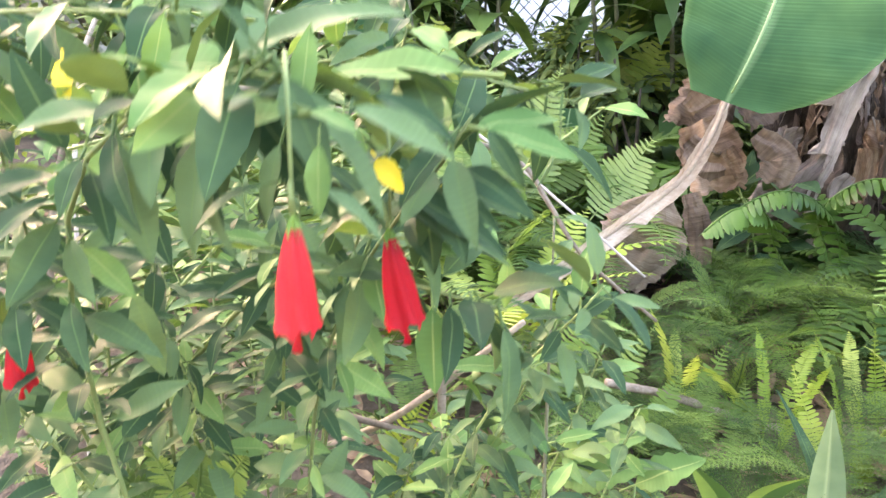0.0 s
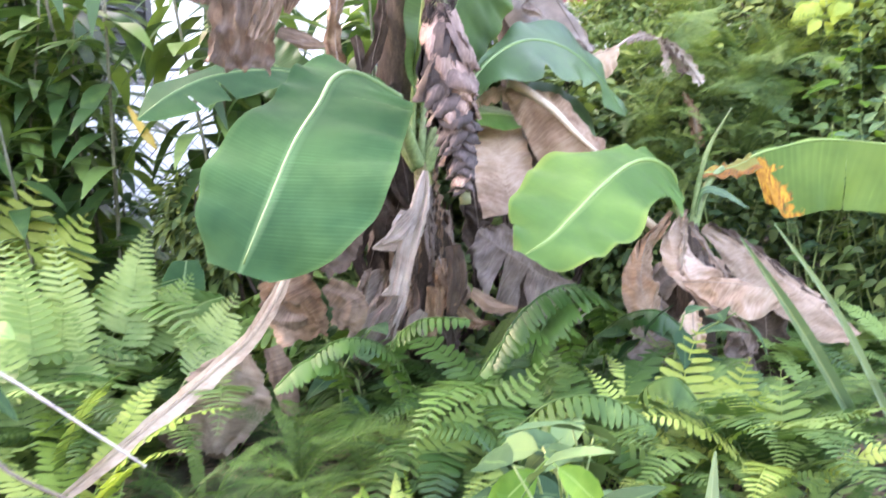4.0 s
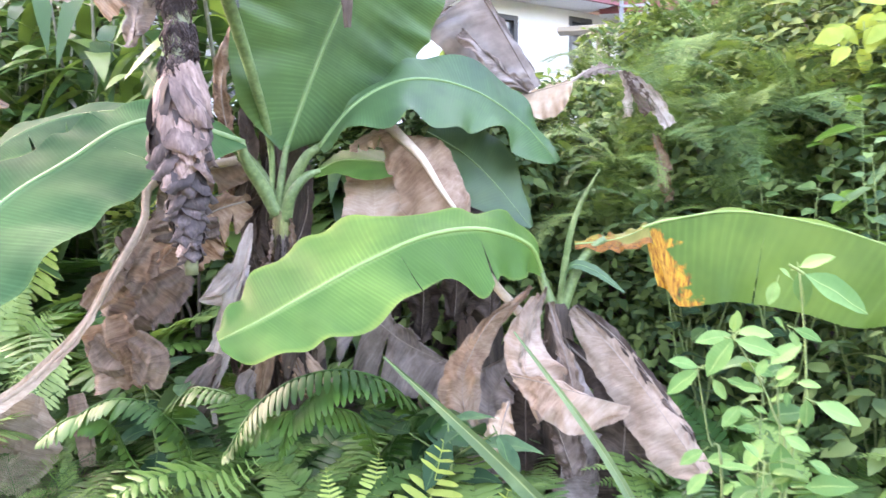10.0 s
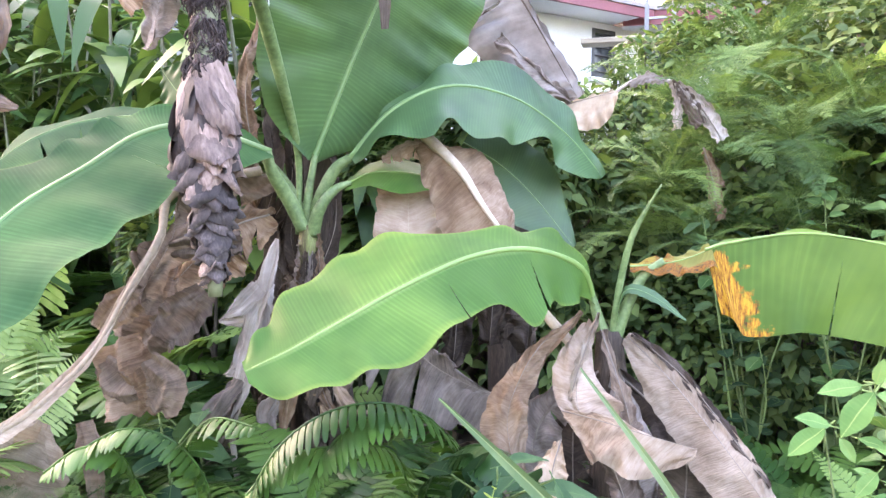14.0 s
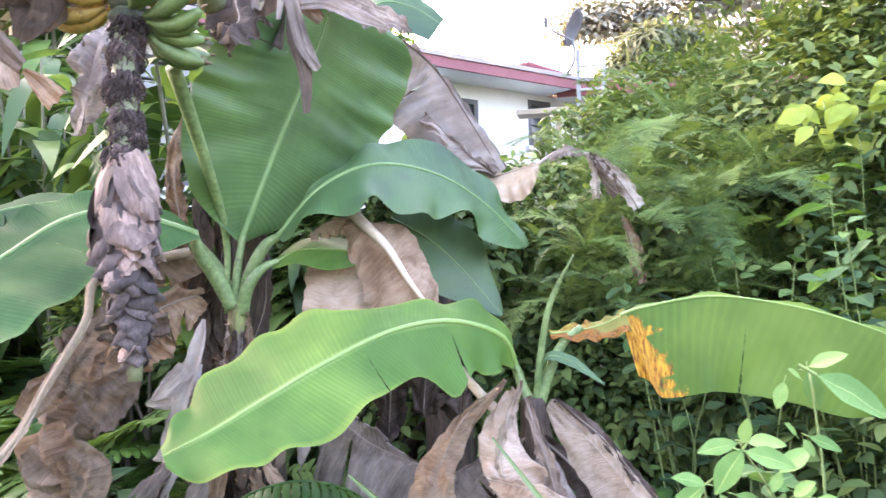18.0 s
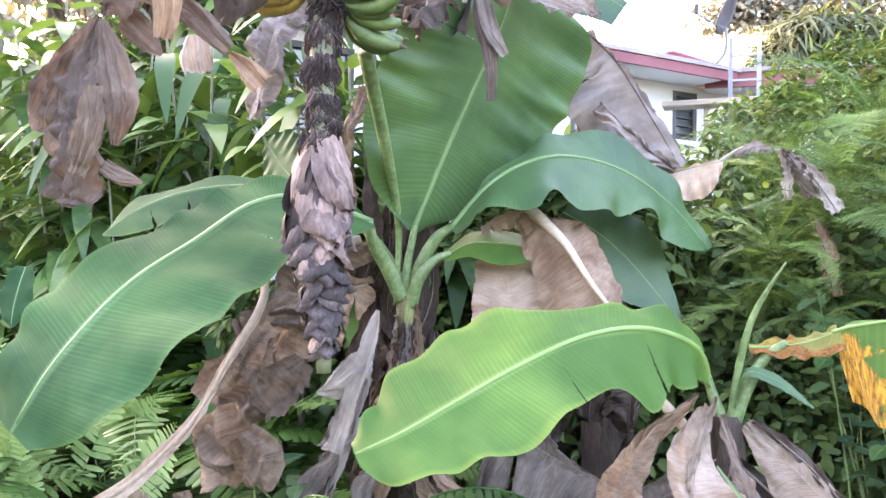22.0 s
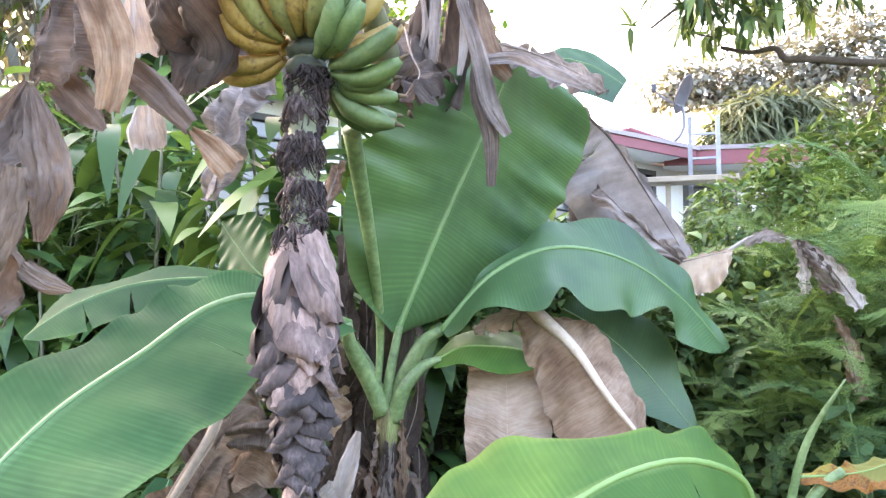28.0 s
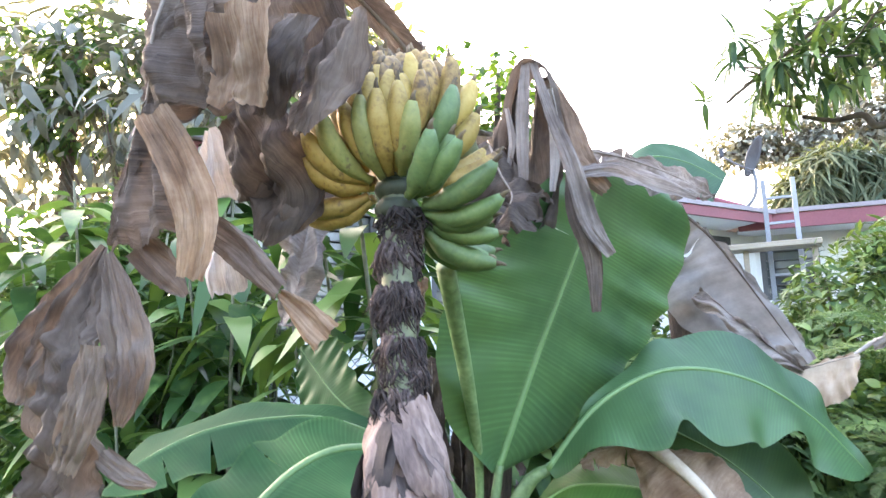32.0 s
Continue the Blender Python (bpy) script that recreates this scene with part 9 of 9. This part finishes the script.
facing_fern([((-1.174, 4.150, 1.670), (-1.433, 4.200, 1.084)), ((-1.371, 4.250, 1.630), (-1.599, 4.300, 1.067)), ((-0.953, 4.100, 1.441), (-1.226, 4.150, 1.061))], 0.2, 11, 0.3, FERN_PALE, "pale yellow-green fern with wide lobes", 331, arch=18)


def arching_fern(paths, pinna, pairs, mat, label, seed):
    """Long fronds that arch over along given lines, with broad leaflets hanging from both sides."""
    rng = random.Random(seed)
    x, y, _ = paths[0][0]
    ob = thing("fern", ground_point(x, y), label, "fern", "garden ferns")
    for pts in paths:
        line = spline([ground_point(x + rng.uniform(-0.05, 0.05), y + rng.uniform(-0.05, 0.05))] + list(pts), 3 * pairs)
        v, f = tube_data(line[::3], 0.004, 5, cap=False)
        uv = [(0.5, 0)] * len(v)
        for k in range(int(0.7 * pairs), 3 * pairs - 1, 2):
            g = k / (3 * pairs)
            t = Vector(line[k + 1] - line[k - 1]).normalized()
            side = t.cross(UP).normalized()
            up = side.cross(t)
            size = pinna * min(1, (g - 0.15) * 4) * (1 - max(0, (g - 0.75) / 0.25) ** 1.5 * 0.8)
            for q in (-1, 1):
                pinna_leaf(v, f, uv, Vector(line[k]), side * q + t * 0.25 - UP * rng.uniform(0.1, 0.4), up + side * (q * 0.3), size * rng.uniform(0.9, 1.06), 0.23 * pinna, 0.35)
        part("frond", mesh_of("frond", v, f, mat, uv), ob)


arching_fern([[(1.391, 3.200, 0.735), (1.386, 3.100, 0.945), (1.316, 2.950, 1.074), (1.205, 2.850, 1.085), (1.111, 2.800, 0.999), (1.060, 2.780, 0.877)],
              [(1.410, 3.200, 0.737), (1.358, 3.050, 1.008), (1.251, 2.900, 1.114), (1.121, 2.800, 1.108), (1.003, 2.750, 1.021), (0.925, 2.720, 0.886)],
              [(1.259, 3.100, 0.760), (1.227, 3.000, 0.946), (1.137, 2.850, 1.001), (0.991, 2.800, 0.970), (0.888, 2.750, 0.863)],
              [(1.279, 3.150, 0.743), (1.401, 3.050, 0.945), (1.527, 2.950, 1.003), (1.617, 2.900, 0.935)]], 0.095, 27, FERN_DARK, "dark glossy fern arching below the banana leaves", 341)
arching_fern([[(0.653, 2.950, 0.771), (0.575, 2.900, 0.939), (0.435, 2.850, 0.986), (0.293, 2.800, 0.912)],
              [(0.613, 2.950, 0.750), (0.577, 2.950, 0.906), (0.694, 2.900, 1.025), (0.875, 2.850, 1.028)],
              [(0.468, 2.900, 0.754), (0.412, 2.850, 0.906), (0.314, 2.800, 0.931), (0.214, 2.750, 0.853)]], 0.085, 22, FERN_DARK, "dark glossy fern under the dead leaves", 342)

facing_fern([((1.770, 2.500, 0.869), (1.777, 2.500, 0.459)), ((1.932, 2.450, 0.657), (1.911, 2.450, 0.368)), ((1.601, 2.450, 0.661), (1.660, 2.450, 0.385))], 0.12, 14, 0.27, FERN_LIGHT, "upright bright fern with broad leaflets", 361, arch=14)
facing_fern([((1.590, 2.670, 0.988), (1.475, 2.670, 0.536)), ((1.761, 2.700, 0.862), (1.640, 2.700, 0.496))], 0.13, 15, 0.25, FERN_PALE, "bright fern before the dead skirt", 365, arch=34)
facing_fern([((1.093, 2.600, 0.923), (0.717, 2.600, 0.594)), ((0.891, 2.500, 0.860), (0.639, 2.500, 0.568))], 0.085, 18, 0.3, FERN_LIGHT, "bright fern leaning over the dark ones", 368, arch=16)
arching_fern([[(0.879, 2.600, 0.511), (0.991, 2.550, 0.753), (1.186, 2.500, 0.748), (1.354, 2.450, 0.677), (1.414, 2.420, 0.550)],
              [(0.883, 2.500, 0.644), (1.052, 2.420, 0.841), (1.212, 2.360, 0.873), (1.336, 2.320, 0.793)],
              [(1.371, 2.550, 0.626), (1.349, 2.500, 0.829), (1.428, 2.450, 0.893), (1.487, 2.400, 0.824)]], 0.09, 19, FERN, "yellow-green fern arching in front", 371)

facing_fern([((0.018, 2.000, 0.837), (-0.125, 2.000, 0.503)), ((-0.037, 1.950, 0.778), (-0.215, 1.950, 0.518)), ((0.117, 2.050, 0.746), (-0.053, 2.050, 0.424)), ((0.191, 2.000, 0.658), (0.092, 2.000, 0.400)), ((0.295, 2.100, 0.702), (0.194, 2.100, 0.420)), ((0.339, 2.050, 0.629), (0.346, 2.050, 0.361))], 0.05, 24, 0.34, FERN_LIGHT, "small light fern among the feathery ones", 381, arch=30)

facing_fern([((-0.158, 1.320, 0.798), (-0.322, 1.340, 0.616)), ((-0.163, 1.320, 0.740), (-0.328, 1.340, 0.592)), ((-0.189, 1.320, 0.683), (-0.340, 1.340, 0.572)), ((-0.198, 1.320, 0.838), (-0.316, 1.340, 0.639))], 0.03, 20, 0.3, FERN_PALE, "small yellow-green fern under the flowering shrub", 391, arch=40)
facing_fern([((-0.338, 0.800, 0.961), (-0.304, 0.820, 0.864)), ((-0.210, 0.800, 0.975), (-0.293, 0.820, 0.866)), ((-0.271, 0.800, 0.981), (-0.298, 0.820, 0.865)), ((-0.395, 0.800, 0.927), (-0.327, 0.820, 0.859))], 0.028, 22, 0.3, FERN, "small green fern below the flowering shrub", 396, arch=40)
facing_fern([((-0.870, 1.150, 0.870), (-0.971, 1.170, 0.705)), ((-0.764, 1.150, 0.831), (-0.945, 1.170, 0.698)), ((-0.809, 1.150, 0.772), (-0.963, 1.170, 0.673))], 0.03, 20, 0.3, FERN_LIGHT, "small light fern behind the flowering shrub", 399, arch=40)


def build_young_banana():
    ob = thing("young_banana", ground_point(-0.536, 4.05), "young banana shoot with small round green leaves", "banana plant", "banana clump")
    for pts, w in (([(-0.436, 4.0, 1.196), (-0.442, 3.95, 1.098), (-0.45, 3.9, 0.983), (-0.463, 3.88, 0.88)], 0.105), ([(-1.284, 3.6, 1.646), (-1.288, 3.57, 1.555), (-1.283, 3.54, 1.457), (-1.271, 3.52, 1.366)], 0.1)):
        banana_leaf(ob, pts, [w * 0.6, w, w * 0.95, 0.012], [w * 0.6, w, w * 0.95, 0.012], ((-0.95, -0.1, 0.1), (-0.95, 0.1, -0.1)), ((0.95, -0.1, 0.1), (0.95, 0.1, -0.1)), LEAF_LEFT, RIB, 0.006, "small round green leaf", ruffle=0.006, waves=3, n=24, m=6)
        g = ground_point(pts[0][0] - 0.1, pts[0][1] + 0.15)
        tube("leaf_stalk", [g, (g + Vector(pts[0])) / 2 + Vector((0, 0.06, 0.1)), Vector(pts[0])], [0.012, 0.008, 0.005], PETIOLE, ob, n=12, sides=7)


build_young_banana()
me = blade_mesh("yellow_leaf", [(-0.784, 4.35, 1.996), (-0.718, 4.3, 1.9), (-0.667, 4.28, 1.823), (-0.627, 4.28, 1.755)], [0.006, 0.022, 0.024, 0.003], [0.006, 0.022, 0.024, 0.003], ((-0.7, -0.3, -0.6), (-0.7, -0.3, -0.6)), ((0.7, -0.3, 0.6), (0.7, -0.3, 0.6)), DEAD_YELLOW, n=16, m=3, ruffle=0.0)
part("yellow_leaf", me, cane, "yellowed hanging leaf")


def tree(name, x, y, label, limbs, blobs, count, size, seed, mat=TREE_LEAF, trunk=0.14, **more):
    ob = thing(name, ground_point(x, y), label, "tree", "trees behind")
    g = ground_height(x, y)
    for pts, r in limbs:
        tube("limb", [(x, y, g - 0.05)] + list(pts) if pts[0][2] < 0 else list(pts), [r, r * 0.7, r * 0.3], BARK, ob, n=16, sides=9, wobble=0.15)
    cr = part("crown", leaf_cloud("crown", blobs, count, size, mat, seed, **more), ob)
    cr["kind"] = "stuff"
    return ob


def build_mango():
    ob = thing("tree", ground_point(5.2, 7.2), "mango tree with whorls of long drooping leaves", "tree", "trees behind")
    g = ground_height(5.2, 7.2)
    rng = random.Random(31)
    for pts, r in (([(5.2, 7.2, g - 0.05), (5.1, 7.1, 3.0), (4.6, 6.8, 5.2)], 0.16), ([(5.1, 7.05, 2.9), (3.6, 6.5, 3.62), (2.9, 6.35, 3.48), (2.33, 6.3, 3.536), (2.21, 6.3, 3.545), (2.15, 6.3, 3.62), (2.0, 6.3, 3.61), (1.83, 6.3, 3.66)], 0.03), ([(4.8, 6.9, 4.3), (3.6, 6.3, 4.7), (2.4, 6.0, 4.35), (1.75, 6.0, 3.95), (1.41, 6.0, 3.71)], 0.02), ([(3.6, 6.3, 4.7), (2.6, 6.1, 4.8), (1.7, 6.0, 4.3)], 0.018)):
        tube("limb", pts, [r, r * 0.8, r * 0.7, r * 0.4], BARK, ob, n=30, sides=8, wobble=0.15)
    v, f, uv, tv_all, tf_all = [], [], [], [], []
    spots = [(1.29, 6.0, 3.74), (1.5, 6.0, 4.12), (1.47, 6.0, 3.99), (1.64, 6.0, 3.9), (1.74, 6.0, 3.84), (1.84, 6.0, 3.92), (1.92, 6.0, 3.78), (2.0, 6.0, 3.72), (2.09, 6.0, 3.95), (2.15, 6.0, 3.81), (2.28, 6.0, 3.86)]
    while len(spots) < 210:
        x = rng.uniform(1.6, 4.6)
        low = 3.92 + 0.12 * math.sin(x * 3.0) - 0.05 * (x - 1.6)
        z = low + rng.random() ** 1.4 * (0.35 + 0.5 * (x - 1.5))
        spots.append((x, rng.uniform(5.6, 6.7), min(z, 5.6)))
    for x, y, z in spots:
        p = Vector((x, y, z))
        tip = Vector((rng.uniform(-0.8, 0.3), rng.uniform(-0.8, 0.2), rng.uniform(-0.2, 0.5))).normalized()
        a = len(tv_all)
        tv, tf = tube_data([p - tip * 0.3 + UP * 0.12, p - tip * 0.12 + UP * 0.02, p], [0.007, 0.005, 0.004], 5, cap=False)
        tv_all += tv
        tf_all += [tuple(i + a for i in q) for q in tf]
        o = tip.orthogonal().normalized()
        for k in range(11):
            t = k * 2.4 + rng.uniform(-0.3, 0.3)
            way = (o * math.cos(t) + tip.cross(o) * math.sin(t)) * 0.9 + tip * rng.uniform(0.0, 0.7) + UP * rng.uniform(-0.35, 0.2)
            small_leaf(v, f, uv, p - tip * rng.uniform(0, 0.04), way, UP + tip * 0.2, rng.uniform(0.13, 0.21), rng.uniform(0.032, 0.046), rng.uniform(0.35, 0.9), 0.25, 5, 0.3)
    crown = part("crown", mesh_of("crown", v, f, MANGO_LEAF, uv), ob)
    crown["kind"] = "stuff"
    twigs = part("twig", mesh_of("twig", tv_all, tf_all, BARK), ob)
    twigs["kind"] = "stuff"


build_mango()
tree("tree", 2.9, 15.0, "round tree hung with trailing leaves behind the house", [([(2.9, 15.0, 1.0), (2.8, 15.0, 3.5), (2.8, 15.0, 5.0)], 0.16)], [(2.85, 14.5, 5.3, 0.72, 0.6, 0.5), (2.35, 14.5, 5.02, 0.45, 0.5, 0.42), (3.4, 14.6, 5.25, 0.5, 0.5, 0.5)], 4200, 0.34, 32, mat=TREE_FAR_HAZE, shape=0.13, droop=1.0)
tree("tree", 4.5, 19.0, "wide thin tree beyond the roof, greyed by painted haze", [([(4.5, 19.0, 1.0), (4.4, 19.0, 4.0), (4.0, 18.8, 7.5)], 0.2), ([(4.4, 19.0, 4.5), (3.2, 18.5, 6.6), (1.3, 18.0, 7.0)], 0.08), ([(4.4, 19, 4.5), (3.6, 18.5, 6.2), (2.2, 18, 6.4)], 0.06), ([(4.3, 19, 5.0), (6.5, 18.5, 7.5), (8.5, 18, 8.5)], 0.12)], [(1.6, 18.3, 7.2, 1.0, 0.8, 0.5), (2.8, 18.5, 7.3, 1.3, 0.9, 0.8), (4.6, 18.5, 7.6, 1.8, 1.2, 1.2), (7.5, 18.0, 8.0, 2.5, 1.5, 2.0), (5.0, 19.0, 6.0, 2.2, 1.0, 1.0)], 21000, 0.15, 33, mat=TREE_HAZE, fill=1.0)
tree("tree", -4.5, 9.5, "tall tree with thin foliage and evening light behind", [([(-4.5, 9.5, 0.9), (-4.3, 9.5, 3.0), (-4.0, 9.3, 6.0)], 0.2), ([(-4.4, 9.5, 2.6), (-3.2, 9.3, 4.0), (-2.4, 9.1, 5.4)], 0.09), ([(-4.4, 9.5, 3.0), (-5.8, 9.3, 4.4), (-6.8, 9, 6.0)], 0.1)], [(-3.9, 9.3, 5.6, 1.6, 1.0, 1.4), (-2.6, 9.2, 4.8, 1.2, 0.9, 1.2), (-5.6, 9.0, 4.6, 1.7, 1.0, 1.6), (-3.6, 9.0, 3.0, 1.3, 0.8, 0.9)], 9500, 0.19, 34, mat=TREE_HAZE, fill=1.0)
tree("tree", -3.09, 14.42, "slender tree with small leaves", [([(-3.09, 14.42, 0.90), (-2.92, 14.42, 3.77), (-2.58, 14.26, 8.02)], 0.17), ([(-3.00, 14.42, 3.09), (-3.77, 14.26, 4.79), (-4.28, 14.09, 6.49)], 0.09)], [(-3.09, 14.26, 6.49, 1.70, 1.36, 2.04), (-4.11, 14.09, 5.47, 1.53, 1.19, 1.53)], 3500, 0.24, 35, fill=0.9)
tree("tree", -11.0, 7.0, "leafy tree at the garden's edge", [([(-11.0, 7.0, 0.7), (-10.8, 7.0, 3.0), (-10.5, 7.0, 5.5)], 0.22)], [(-10.5, 7.0, 5.0, 2.2, 1.6, 2.0), (-9.5, 6.6, 3.0, 1.5, 1.2, 1.4)], 5000, 0.2, 36, fill=0.7)

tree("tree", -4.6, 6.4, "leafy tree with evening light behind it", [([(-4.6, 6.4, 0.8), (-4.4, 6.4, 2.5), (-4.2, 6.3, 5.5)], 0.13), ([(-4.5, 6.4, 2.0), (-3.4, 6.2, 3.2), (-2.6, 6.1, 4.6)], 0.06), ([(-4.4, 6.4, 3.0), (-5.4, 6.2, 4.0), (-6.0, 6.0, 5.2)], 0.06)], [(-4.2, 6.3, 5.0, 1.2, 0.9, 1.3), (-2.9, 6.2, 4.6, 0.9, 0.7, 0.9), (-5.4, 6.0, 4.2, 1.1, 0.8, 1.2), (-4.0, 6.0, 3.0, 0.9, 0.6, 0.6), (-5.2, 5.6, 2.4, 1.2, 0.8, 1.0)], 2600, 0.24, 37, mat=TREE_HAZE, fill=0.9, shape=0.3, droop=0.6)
tree("tree", -5.47, 12.72, "tall slim tree with small leaves", [([(-5.47, 12.72, 0.90), (-5.30, 12.72, 3.77), (-4.96, 12.55, 8.87)], 0.17)], [(-5.13, 12.55, 8.19, 1.53, 1.19, 2.21), (-5.98, 12.38, 4.79, 1.53, 1.19, 1.53)], 4000, 0.2, 38, mat=TREE_GLOW, fill=0.9)


def build_fence():
    """Wire fence between steel posts, its diamonds of thin crossing wires."""
    ob = thing("chain_link_fence", ground_point(-1.0, 6.0), "grey chain-link wire fence on steel posts", "fence")
    x0, x1, z0, z1, cell = -1.75, -0.35, 0.95, 2.45, 0.085
    v, f = [], []
    for lean in (-1, 1):
        c = x0 - (z1 - z0)
        while c < x1 + (z1 - z0):
            a = [(x0 + (x1 - x0) * q / 40, z0 + lean * (x0 + (x1 - x0) * q / 40 - c)) for q in range(41)]
            a = [(x, z) for x, z in a if z0 <= z <= z1]
            if len(a) > 1:
                tv, tf = tube_data([(a[0][0], 6.0 + 0.003 * lean, a[0][1]), (a[-1][0], 6.0 + 0.003 * lean, a[-1][1])], 0.0036, 4)
                f += [tuple(i + len(v) for i in q) for q in tf]
                v += tv
            c += cell * 1.414
    mesh = part("wire_mesh", mesh_of("wire_mesh", v, f, METAL), ob, "crossing galvanised wires")
    mesh["kind"] = "stuff"
    for x in (x0, x1):
        tube("post", [(x, 6.0, ground_height(x, 6.0) - 0.05), (x, 6.0, 1.5), (x, 6.0, z1 + 0.06)], 0.022, METAL, ob, n=6, sides=10)
    tube("top_rail", [(x0, 6.0, z1), ((x0 + x1) / 2, 6.0, z1), (x1, 6.0, z1)], 0.014, METAL, ob, n=6, sides=8)


build_fence()


def build_far_woods():
    rng = random.Random(9)
    v, f, uv = [], [], []
    for i in range(15000):
        a = rng.uniform(0, 6.283)
        r = rng.uniform(26, 36)
        top = 5.5 + 2.2 * noise.noise(Vector((math.cos(a) * 6, math.sin(a) * 6, 2))) + 1.2 * noise.noise(Vector((math.cos(a) * 25, math.sin(a) * 25, 2)))
        if abs(math.atan2(math.cos(a), math.sin(a)) - 0.1) < 0.12:
            top *= 0.6
        z = top * rng.random() ** 0.7
        p = Vector((r * math.cos(a), r * math.sin(a), z))
        small_leaf(v, f, uv, p, Vector((rng.uniform(-1, 1), rng.uniform(-1, 1), rng.uniform(-1, 0.4))), UP + Vector((rng.uniform(-1, 1), rng.uniform(-1, 1), 0)), rng.uniform(0.5, 1.0), rng.uniform(0.3, 0.5), 0.3, 0.2, 2)
    ob = new("far_woods", mesh_of("far_woods", v, f, TREE_LEAF, uv))
    tagged(ob, "far belt of green trees round the garden", "woods", kind="stuff")


build_far_woods()
